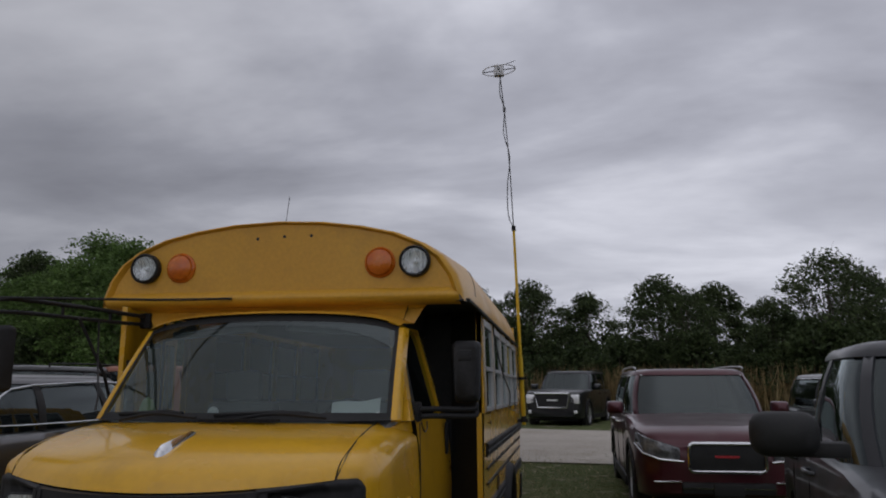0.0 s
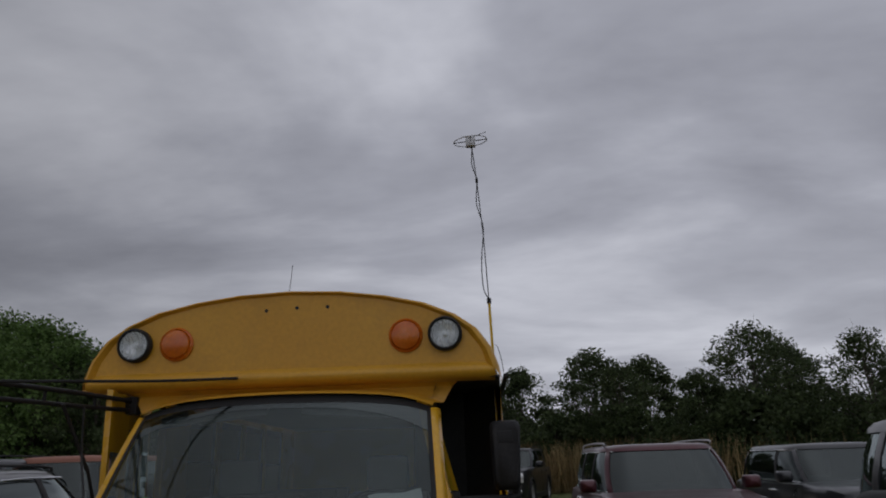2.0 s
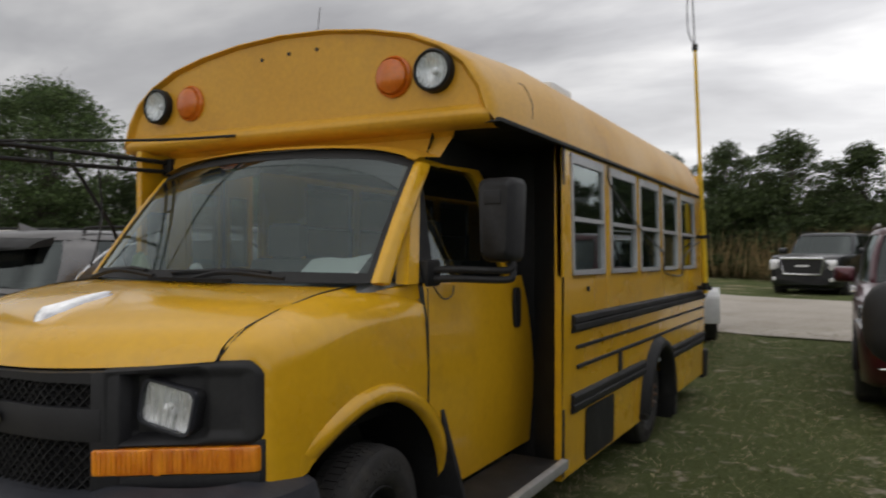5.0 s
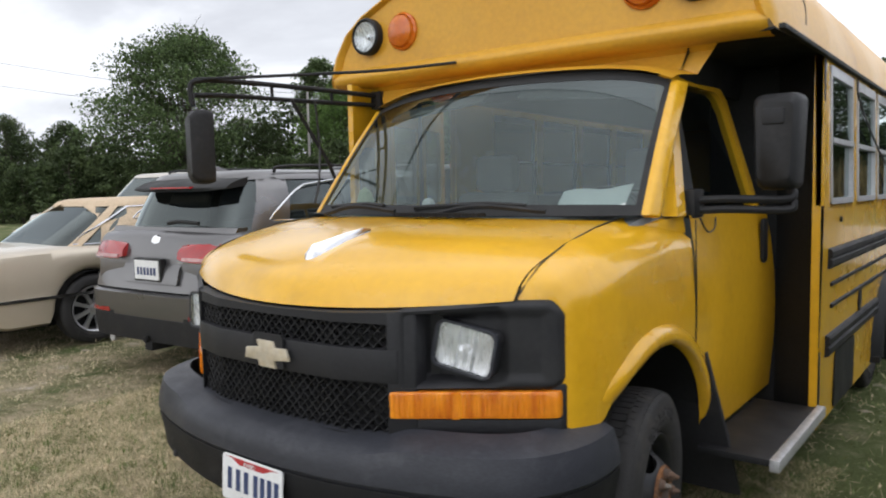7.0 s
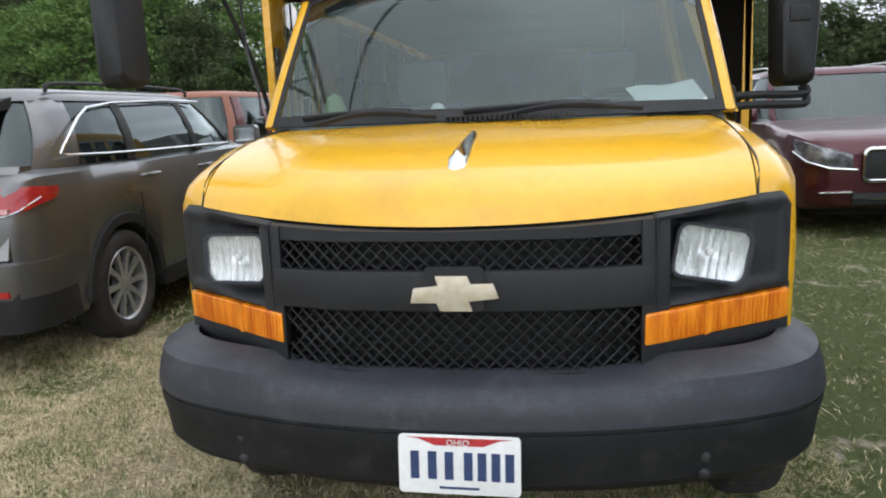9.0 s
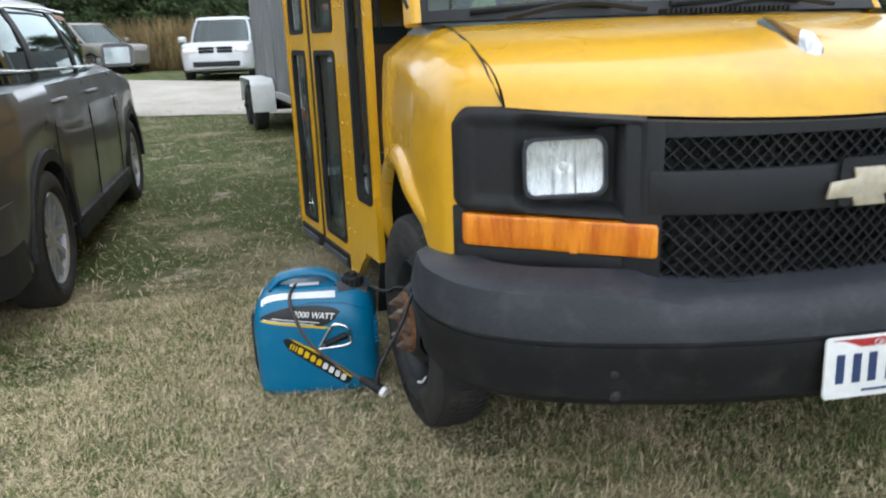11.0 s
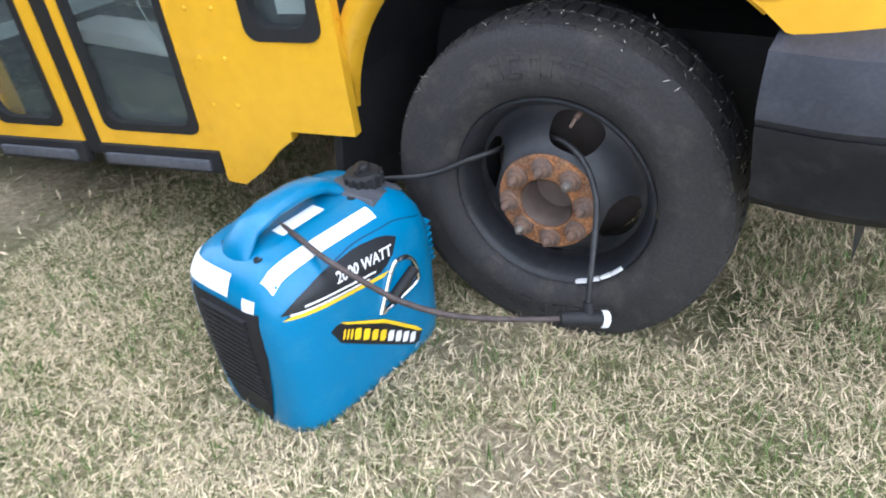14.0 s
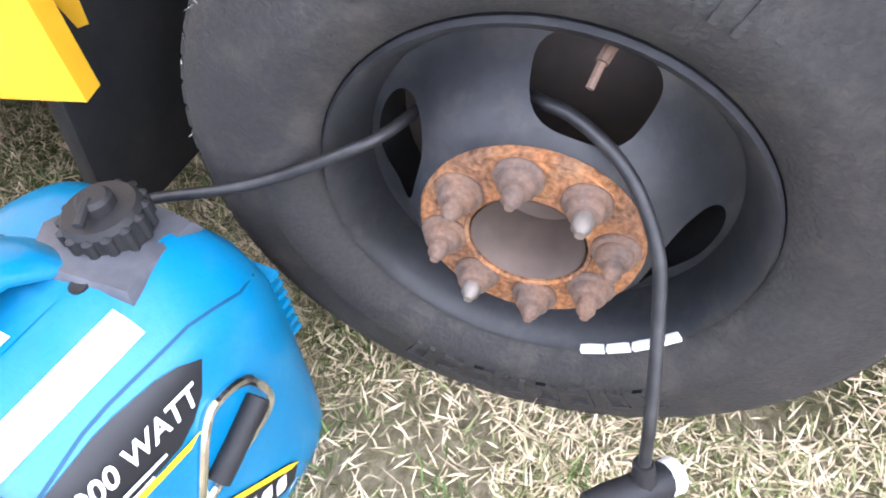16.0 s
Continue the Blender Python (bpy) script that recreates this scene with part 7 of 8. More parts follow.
car_bits(saloon, [("rear_bumper", (-0.90, 0.90, yr - 0.06, yr + 0.2, 0.36, 0.58), CREAM, 0.05, "")])

# cream crew-cab truck further along, facing the camera
BEIGE = car_paint("pale_beige_paint", (0.55, 0.51, 0.44), 0.1)
truck2 = vehicle("beige_crew_truck", "pale beige crew-cab truck facing the grass lane", "truck", BEIGE, 1.98, 1.86, 3.3, 1.1, 0.95, 1.18, 1.16, 1.15, 0.55, -0.95, -1.15, pose(-11.6, 5.6, 0, 0, 0, 178), R=0.39, sill=0.36, pillars=((-0.05, -0.08, 0.10, BEIGE),), spokes=6, tail=1.12)
# tall dark utility and the red van in front of the grey car
DARK_PAINT = car_paint("black_metallic", (0.016, 0.017, 0.020), 0.4)
suv2 = vehicle("dark_suv", "black full-size sport utility with roof rails", "car", DARK_PAINT, 1.95, 1.86, 2.95, 1.05, 0.9, 1.15, 1.12, 1.05, 0.5, -2.2, -2.45, pose(-6.7, 7.9, 0, 0, 0, 0), R=0.38, rails=SEAL, pillars=((-0.1, -0.12, 0.1, SEAL), (-1.2, -1.15, 0.12, DARK_PAINT)), spokes=6)
MAROON_VAN = car_paint("dark_red_van_paint", (0.105, 0.022, 0.022), 0.2)
# roof paler than the body: its reflected sheen is put into the colour
TANROOF = mat("red_roof_with_sheen", (0.30, 0.135, 0.09), 0.6, color2=(0.24, 0.10, 0.07), scale=1.0)
van = vehicle("red_van", "dark red passenger van, its roof painted paler for the sheen", "van", MAROON_VAN, 1.95, 1.88, 2.95, 0.95, 0.85, 1.05, 1.05, 1.35, 0.6, -2.2, -2.32, pose(-5.45, 9.55, 0, 0, 0, 0), R=0.35, roof_paint=TANROOF, pillars=((0.25, 0.2, 0.1, SEAL), (-0.95, -0.95, 0.12, MAROON_VAN), (-1.9, -1.85, 0.2, MAROON_VAN)), spokes=6)
# across the road
SILVERTAN = car_paint("silver_tan_paint", (0.27, 0.25, 0.22), 0.4)
tanvan = vehicle("tan_minivan", "silver-tan minivan parked at the wood's edge", "van", SILVERTAN, 1.95, 1.78, 3.0, 1.0, 0.95, 1.05, 1.02, 1.35, 0.5, -2.25, -2.4, pose(-8.6, 26.3, 0, 0, 0, -128), R=0.34, pillars=((0.2, 0.15, 0.1, SEAL), (-0.95, -0.95, 0.1, SILVERTAN)), spokes=6)
WHITEPAINT = car_paint("white_silver_paint", (0.60, 0.61, 0.63), 0.15)
whitevan = vehicle("white_minivan", "white minivan with a dark split grille facing the road", "van", WHITEPAINT, 1.98, 1.75, 3.08, 1.05, 0.98, 1.02, 1.02, 1.35, 0.5, -2.3, -2.45, pose(-3.25, 20.95, 0, 0, 0, 178), R=0.34, pillars=((0.2, 0.15, 0.1, SEAL), (-0.95, -0.95, 0.1, WHITEPAINT)), spokes=6, low=BLACK_PLASTIC)
yf = 1.54 + 0.98
for sgn in (1, -1):
    part("headlight", Shape().box(min(sgn * 0.48, sgn * 0.86), max(sgn * 0.48, sgn * 0.86), yf - 0.28, yf + 0.01, 0.72, 0.88), LENS, whitevan, bevel=0.05)
for sgn in (1, -1):
    for z in (0.74, 0.83):
        part("grille", Shape().box(min(sgn * 0.04, sgn * 0.44), max(sgn * 0.04, sgn * 0.44), yf - 0.1, yf + 0.03, z, z + 0.07), SEAL, whitevan, bevel=0.015)
part("lower_grille", Shape().box(-0.62, 0.62, yf - 0.1, yf + 0.03, 0.38, 0.52), SEAL, whitevan, bevel=0.03)

gmc = vehicle("black_suv", "black sport utility with a chrome-framed grille facing the road", "car", DARK_PAINT, 1.85, 1.69, 2.86, 0.95, 0.9, 1.10, 1.10, 1.0, 0.4, -2.05, -2.25, pose(2.0, 20.3, -0.06, 0, 0, 166), R=0.37, rails=SEAL, pillars=((-0.1, -0.14, 0.1, SEAL), (-1.15, -1.1, 0.12, DARK_PAINT)), spokes=6, low=BLACK_PLASTIC, hood_face=1.02)
yf = 1.43 + 0.90
fr = [(x, yf + 0.02, z) for x, z in ((-0.52, 1.0), (0.52, 1.0), (0.44, 0.60), (-0.44, 0.60))]
grl = part("grille", Shape().tube(fr + [fr[0]], 0.034, 8), CHROME, gmc, "chrome-framed grille")
part("mesh", Shape().box(-0.46, 0.46, yf - 0.1, yf + 0.01, 0.61, 0.97), SEAL, grl)
part("bar", Shape().box(-0.16, 0.16, yf + 0.01, yf + 0.02, 0.785, 0.83), WHITE, grl)
for sgn in (1, -1):
    part("headlight", Shape().box(min(sgn * 0.53, sgn * 0.80), max(sgn * 0.53, sgn * 0.80), yf - 0.32, yf + 0.0, 0.70, 0.98), LENS, gmc, bevel=0.04)
    part("fog_lamp", Shape().box(min(sgn * 0.62, sgn * 0.74), max(sgn * 0.62, sgn * 0.74), yf - 0.2, yf + 0.0, 0.42, 0.52), LENS, gmc, bevel=0.02)
GREENGREY = car_paint("grey_green_paint", (0.06, 0.068, 0.062), 0.3)
vehicle("grey_green_car", "dark grey-green car under the trees", "car", GREENGREY, 1.8, 1.6, 2.7, 0.95, 0.9, 1.0, 0.98, 1.0, 0.35, -1.6, -1.9, pose(-4.3, 29.6, 0, 0, 0, -90), R=0.34, pillars=((-0.1, -0.14, 0.1, SEAL),), spokes=6)

# maroon sport utility across the grass lane
MAROON = car_paint("maroon_metallic", (0.070, 0.011, 0.018), 0.45)
mar = vehicle("maroon_suv", "maroon sport utility with a chrome grille frame and roof rails", "car", MAROON, 1.99, 1.76, 3.02, 1.08, 0.99, 1.13, 1.05, 1.05, 0.45, -2.3, -2.5, pose(3.56, 7.03, 0, 0, 0, 180), R=0.38, rails=ALU, low=BLACK_PLASTIC, trim=CHROME, pillars=((-0.05, -0.1, 0.1, SEAL), (-1.15, -1.1, 0.12, SEAL)), spokes=6, hood_face=0.93)
yf = 1.51 + 0.99 + 0.03
DARK_LAMP = mat("dark_clear_headlight", (0.22, 0.225, 0.235), 0.12, 0.4, color2=(0.05, 0.052, 0.056), scale=9, amount=1.0, fine=40, fine_amount=0.3, coat=0.9)
fr = [(x, yf + 0.02, z) for x, z in rounded(-0.41, 0.41, 0.575, 0.885, 0.06)]
grl = part("grille", Shape().tube(fr + [fr[0]], 0.019, 8), CHROME, mar, "chrome-framed grille")
part("mesh", Shape().box(-0.40, 0.40, yf - 0.1, yf + 0.012, 0.58, 0.88), SEAL, grl, bevel=0.03)
part("bar", Shape().box(-0.13, 0.13, yf + 0.015, yf + 0.025, 0.73, 0.753), PLATE_RED, grl)
for sgn in (1, -1):
    s = Shape()
    s.loft([[(sgn * 0.50, yf - 0.005, 0.7), (sgn * 0.50, yf - 0.01, 0.83), (sgn * 0.50, yf - 0.2, 0.85), (sgn * 0.50, yf - 0.2, 0.7)], [(sgn * 0.72, yf - 0.02, 0.72), (sgn * 0.72, yf - 0.03, 0.9), (sgn * 0.72, yf - 0.3, 0.92), (sgn * 0.72, yf - 0.3, 0.72)], [(sgn * 0.89, yf - 0.10, 0.78), (sgn * 0.89, yf - 0.12, 0.95), (sgn * 0.86, yf - 0.4, 0.96), (sgn * 0.86, yf - 0.4, 0.78)], [(sgn * 0.965, yf - 0.34, 0.87), (sgn * 0.955, yf - 0.36, 0.99), (sgn * 0.92, yf - 0.5, 0.99), (sgn * 0.92, yf - 0.5, 0.87)]])
    hl = part("headlight", s, DARK_LAMP, mar, "swept clear headlight", bevel=0.015)
    part("chrome_edge", Shape().tube([(sgn * 0.47, yf + 0.01, 0.685), (sgn * 0.72, yf - 0.005, 0.705), (sgn * 0.90, yf - 0.09, 0.765), (sgn * 0.968, yf - 0.33, 0.855)], 0.014, 8), CHROME, hl)
    part("fog_trim", Shape().box(min(sgn * 0.50, sgn * 0.80), max(sgn * 0.50, sgn * 0.80), yf - 0.25, yf + 0.015, 0.455, 0.475), CHROME, mar, bevel=0.008)
part("lower_grille", Shape().box(-0.5, 0.5, yf - 0.1, yf + 0.0, 0.33, 0.46), SEAL, mar, bevel=0.03)
part("lower_trim", Shape().box(-0.5, 0.5, yf - 0.1, yf + 0.012, 0.39, 0.404), CHROME, mar)
part("plate_holder", Shape().box(-0.16, 0.16, yf - 0.02, yf + 0.03, 0.31, 0.45), SEAL, mar, bevel=0.01)

# dark pickup close on the right, facing the camera
CHARCOAL = car_paint("charcoal_metallic", (0.013, 0.0135, 0.017), 0.0, 0.35, 0.25)
pick = vehicle("charcoal_pickup", "charcoal extended-cab pickup with large black mirrors", "truck", CHARCOAL, 1.86, 1.79, 3.2, 1.05, 0.78, 1.20, 1.16, 1.02, 0.50, -0.70, -0.85, pose(4.03, -0.13, 0, 0, 0, 169), R=0.37, sill=0.36, pillars=((-0.18, -0.18, 0.11, CHARCOAL),), spokes=6, tail=1.08, tum=0.80, mirrors=False)
for sgn in (1, -1):
    m = part("towing_mirror", Shape().loft([[(sgn * (0.93 + 0.20) + x * k, 1.08 + y, 1.35 + z * k) for x, z in rounded(-0.14, 0.14, -0.095, 0.095, 0.07)] for y, k in ((-0.05, 0.98), (0.02, 1.0), (0.08, 0.9), (0.12, 0.55))]), SEAL, pick, "large black mirror", sharp=60)
    part("arm", Shape().box(min(sgn * 0.88, sgn * 1.08), max(sgn * 0.88, sgn * 1.08), 1.02, 1.12, 1.255, 1.32), SEAL, m, bevel=0.02)
part("side_trim", Shape().box(-0.945, -0.93, -1.4, 1.0, 0.80, 0.83), CHROME, pick)
part("wiper", Shape().tube([(-0.5, 1.06, 1.225), (0.4, 1.07, 1.23)], 0.012, 6), SEAL, pick)
DK2 = car_paint("dark_graphite_paint", (0.035, 0.036, 0.04), 0.4)
vehicle("graphite_suv", "dark graphite sport utility with bright window trim", "car", DK2, 1.85, 1.66, 2.7, 0.9, 0.9, 1.08, 1.05, 1.0, 0.4, -1.8, -2.1, pose(6.7, 8.6, 0, 0, 0, 180), R=0.36, trim=CHROME, pillars=((-0.1, -0.14, 0.1, SEAL),), spokes=6)

# ---- trailer hitched behind the bus ----
TR_GREY = mat("weathered_grey_trailer_sheet", (0.24, 0.245, 0.25), 0.5, 0.3, color2=(0.17, 0.175, 0.18), scale=2.2, dirt=(0.10, 0.095, 0.085), dirt_amount=0.5, dirt_scale=2.0)
trailer = thing("box_trailer", "weathered grey box trailer with white wheel fenders", "trailer")
box = part("box", Shape().box(-1.0, 1.0, 1.15, 6.2, 0.52, 2.1), TR_GREY, trailer, bevel=0.03)
for sgn in (1, -1):
    for y in (1.2, 2.4, 3.6, 4.8, 6.1):
        part("post", Shape().box(min(sgn * 0.985, sgn * 1.018), max(sgn * 0.985, sgn * 1.018), y - 0.03, y + 0.03, 0.54, 2.08), TR_GREY, box, bevel=0.006)
    part("corner_trim", Shape().box(min(sgn * 0.96, sgn * 1.024), max(sgn * 0.96, sgn * 1.024), 1.12, 1.18, 0.53, 2.09), ALU, box, bevel=0.008)
    part("bottom_rail", Shape().box(min(sgn * 0.96, sgn * 1.024), max(sgn * 0.96, sgn * 1.024), 1.2, 6.15, 0.50, 0.60), ALU, box, bevel=0.008)
part("frame", Shape().box(-0.95, 0.95, 1.0, 6.2, 0.42, 0.52).box(-0.08, 0.08, 0.05, 1.2, 0.40, 0.50), UNDER, trailer)
for x0, x1, sgn in ((-1.38, -1.03, -1), (1.03, 1.38, 1)):
    for yw in (4.1, 4.95):
        t = part("wheel", tyre_shape((x0 + x1) / 2 + sgn * 0.03, yw, 0.33, 0.33, 0.22, 0.19, sgn), RUBBER, trailer)
        part("rim", Shape().lathe(((x0 + x1) / 2 + sgn * 0.03, yw, 0.33), (sgn, 0, 0), [(0.195, 0.07), (0.18, 0.05), (0.06, 0.03), (0.001, 0.04)], 24), WHITE, t)
        part("axle", Shape().box(min(x0, -0.5) if sgn < 0 else 0.0, max(x1, 0.3) if sgn > 0 else -0.3, yw - 0.05, yw + 0.05, 0.30, 0.36), UNDER, trailer)
    part("fender", Shape().loft([[(x, y, z) for y, z in ((3.70, 0.38), (3.76, 0.72), (3.86, 0.79), (5.19, 0.79), (5.29, 0.72), (5.35, 0.38), (5.32, 0.38), (5.26, 0.70), (5.17, 0.765), (3.88, 0.765), (3.79, 0.70), (3.73, 0.38))] for x in (x0, x1)]), WHITE, trailer, "white box fender", bevel=0.008)
    part("fender_face", Shape().box(min(x0, x1), max(x0, x1), 3.68, 3.72, 0.30, 0.70), WHITE, trailer, bevel=0.012)
trailer.matrix_basis = pose(0.0, 5.3, 0.03, 0, 0, 9.2)


# ---- woods ----
def leaf_mat(name, c1, c2):
    m = mat(name, c1, 0.6, color2=c2, scale=0.9, amount=1.0, fine=9, fine_amount=0.3, island=0.45, spec=0.25)
    nt = m.node_tree
    b = nt.nodes["Principled BSDF"]
    out = [n for n in nt.nodes if n.type == "OUTPUT_MATERIAL"][0]
    tl = nt.nodes.new("ShaderNodeBsdfTranslucent")
    src = b.inputs["Base Color"].links[0].from_socket
    nt.links.new(src, tl.inputs[0])
    mx = nt.nodes.new("ShaderNodeMixShader")
    mx.inputs[0].default_value = 0.3
    nt.links.new(b.outputs[0], mx.inputs[1])
    nt.links.new(tl.outputs[0], mx.inputs[2])
    nt.links.new(mx.outputs[0], out.inputs[0])
    return m


LEAF_DARK = leaf_mat("dark_oak_leaves", (0.042, 0.064, 0.024), (0.075, 0.10, 0.04))
LEAF_GREEN = leaf_mat("fresh_green_leaves", (0.085, 0.150, 0.036), (0.13, 0.20, 0.060))
LEAF_PINE = leaf_mat("pine_green_leaves", (0.060, 0.095, 0.034), (0.098, 0.138, 0.052))
REED = leaf_mat("dry_tan_reeds", (0.34, 0.26, 0.13), (0.24, 0.17, 0.08))


def quads_mesh(name, centers, us, vs, material, parent=None, label="", kind="", tip=0.35):
    """Many small leaf-shaped quads: centre, half-length vector, half-width vector."""
    n = len(centers)
    co = np.empty((n, 4, 3), np.float32)
    co[:, 0] = centers - us
    co[:, 1] = centers + vs - us * 0.1
    co[:, 2] = centers + us
    co[:, 3] = centers - vs - us * 0.1
    me = bpy.data.meshes.new(name)
    me.vertices.add(4 * n)
    me.vertices.foreach_set("co", co.ravel())
    me.loops.add(4 * n)
    me.loops.foreach_set("vertex_index", np.arange(4 * n, dtype=np.int32))
    me.polygons.add(n)
    me.polygons.foreach_set("loop_start", np.arange(0, 4 * n, 4, dtype=np.int32))
    me.polygons.foreach_set("loop_total", np.full(n, 4, np.int32))
    me.update(calc_edges=True)
    me.materials.append(material)
    ob = new(name, me)
    if parent:
        ob.parent = parent
    return tagged(ob, label, kind=kind)


def unit(rng, n):
    v = rng.normal(size=(n, 3))
    return v / np.linalg.norm(v, axis=1, keepdims=True)


def tree(seed, height, spread, trunk_r, leafm, leaves, leaf, crown_low=0.3, clumps=26, label="", sparse=0.5, lean=0.0, name="tree", flat=0.6, csize=0.24, fill=0.35):
    rng = np.random.default_rng(seed)
    t = thing(name, label, "tree", "trees along the road")
    s = Shape()
    pts = [Vector((0, 0, -0.1))]
    for k in range(1, 7):
        pts.append(Vector((rng.normal() * 0.10 * height / 8 + lean * k / 6, rng.normal() * 0.10 * height / 8, height * 0.86 * k / 6)))
    s.tube(pts, trunk_r, 9, trunk_r * 0.18)
    cents = []
    for k in range(clumps):
        f = crown_low + (1 - crown_low) * (k + rng.random()) / clumps
        a = rng.random() * 2 * math.pi
        prof = math.sin(math.pi * min(1.0, 0.12 + 0.88 * ((f - crown_low) / (1 - crown_low)) ** 0.8)) ** 0.6
        r = spread * prof * (0.35 + 0.65 * rng.random())
        c = Vector((math.cos(a) * r + lean * f, math.sin(a) * r, height * f))
        cents.append((c, spread * csize * (0.7 + 0.6 * rng.random())))
        base = pts[max(1, min(5, int(f * 0.75 * 6)))]
        mid = base.lerp(c, 0.55) + Vector((0, 0, 0.10 * height * rng.random() - 0.02))
        s.tube(smooth_path([base, mid, c], 3), trunk_r * (0.24 - 0.16 * f), 5, trunk_r * 0.03)
        for _ in range(1):
            s.tube([mid.lerp(c, rng.random()), c + Vector(tuple(unit(rng, 1)[0] * spread * 0.3))], trunk_r * 0.07, 4, trunk_r * 0.02)
    part("trunk", s, BARK, t)
    per = leaves // clumps
    C, U, V = [], [], []
    for c, r in cents:
        m = int(per * (0.5 + rng.random()))
        d = unit(rng, m)
        rad = r * (rng.random((m, 1)) ** sparse)
        p = np.array(c) + d * rad * np.array([1.0, 1.0, flat])
        u = unit(rng, m)
        w = np.cross(u, unit(rng, m))
        w /= np.linalg.norm(w, axis=1, keepdims=True) + 1e-6
        sz = leaf * (0.6 + 0.8 * rng.random((m, 1)))
        C.append(p); U.append(u * sz); V.append(w * sz * 0.5)
    # loose leaves between the clumps
    m = int(leaves * fill)
    f = crown_low + (1 - crown_low) * rng.random(m) * 0.96
    pr = np.sin(math.pi * np.minimum(1.0, 0.12 + 0.88 * ((f - crown_low) / (1 - crown_low)) ** 0.8)) ** 0.6
    a = rng.random(m) * 2 * math.pi
    lump = 0.78 + 0.22 * np.sin(3 * a + 9 * f + seed) * np.sin(5 * a - 14 * f)
    r = spread * pr * np.sqrt(rng.random(m)) * lump
    u = unit(rng, m)
    w = np.cross(u, unit(rng, m))
    w /= np.linalg.norm(w, axis=1, keepdims=True) + 1e-6
    sz = leaf * (0.6 + 0.8 * rng.random((m, 1)))
    C.append(np.stack([np.cos(a) * r + lean * f, np.sin(a) * r, height * f + 0.05 * height * (lump - 0.78)], 1)); U.append(u * sz); V.append(w * sz * 0.5)
    quads_mesh("crown", np.concatenate(C), np.concatenate(U), np.concatenate(V), leafm, t)
    return t


oak = tree(11, 6.3, 2.3, 0.16, LEAF_DARK, 10500, 0.072, 0.16, 74, "dark leafy scrub tree at the road edge", 0.4)
oak2 = tree(12, 5.4, 2.1, 0.13, LEAF_DARK, 9500, 0.072, 0.10, 70, "dark leafy scrub tree at the road edge", 0.4)
airy = tree(13, 6.9, 2.6, 0.15, LEAF_DARK, 7000, 0.072, 0.26, 66, "open-branched tree with gaps in its crown", 0.5)
green = tree(14, 8.4, 3.9, 0.18, LEAF_GREEN, 15000, 0.095, 0.08, 80, "fresh green broadleaf tree", 0.38)
pine = tree(15, 12.0, 6.6, 0.30, LEAF_PINE, 30000, 0.115, 0.14, 130, "tall spreading pine with a rounded crown", 0.42, flat=0.5)
pine2 = tree(16, 11.2, 2.4, 0.22, LEAF_PINE, 8000, 0.10, 0.50, 56, "tall slender pine with bare lower trunk", 0.45, flat=0.5)
bush = tree(17, 3.0, 1.9, 0.07, LEAF_DARK, 3600, 0.085, 0.06, 40, "low dense roadside bush", 0.4, name="bush")
PLANT = [
    (oak, 0.4, 28.5, 0.93), (oak2, 2.9, 30.0, 1.0), (oak, 5.9, 27.6, 0.98), (oak2, 8.4, 29.5, 1.02), (airy, 12.0, 26.0, 0.98), (oak2, 9.6, 25.5, 0.85), (airy, 15.6, 24.6, 0.86), (oak, 18.5, 24.0, 1.05), (oak2, 22.5, 21.0, 1.1),
    (oak, 14.5, 29.0, 0.95), (oak2, 19.0, 28.0, 1.1), (airy, 6.6, 25.6, 0.72), (oak, 25.5, 17.5, 1.1), (oak2, 28.0, 13.0, 1.2), (oak, 29.0, 8.0, 1.2), (oak2, 30.0, 3.0, 1.2), (oak, 30.5, -3.0, 1.2),
    (oak, -2.2, 31.5, 0.9), (oak2, -5.0, 32.5, 1.1), (oak, -8.0, 31.8, 1.05), (oak2, -10.8, 32.5, 1.25), (green, -13.6, 31.0, 1.0), (oak, -16.4, 32.5, 1.2), (oak2, -19.5, 33.0, 1.4), (green, -22.5, 31.5, 1.05), (green, -18.0, 27.5, 0.9),
    (oak, -26.0, 31.0, 1.25), (green, -29.0, 27.0, 0.85), (green, -27.0, 32.5, 0.95), (pine2, -31.5, 32.0, 0.92), (pine2, -34.5, 31.0, 0.92), (pine, -35.0, 21.4, 0.87), (oak, -38.5, 24.0, 0.9), (oak2, -41.0, 17.5, 1.0), (oak, -44.0, 15.5, 0.95), (oak2, -47.0, 12.0, 1.0), (oak, -50.0, 9.5, 0.95), (oak2, -52.0, 5.0, 1.0), (oak, -54.0, 0.0, 1.0), (oak2, -55.0, -6.0, 1.1), (oak, -32.0, 24.5, 0.75), (oak2, -36.5, 16.5, 0.62), (green, -25.5, 29.5, 0.8), (green, -23.8, 28.2, 0.82), (green, -20.5, 27.2, 0.85), (oak, -17.0, 30.0, 1.15), (oak2, -15.0, 27.0, 1.05),
]
rnd = random.Random(3)
used = set()
for src, x, y, k in PLANT:
    m = pose(x, y, rise(x, y), 0, 0, rnd.uniform(0, 360))
    if src in used:
        c = copy_thing(src, m)
    else:
        used.add(src)
        src.matrix_basis = m
        c = src
    c.scale = (k, k, k * rnd.uniform(0.87, 0.98))
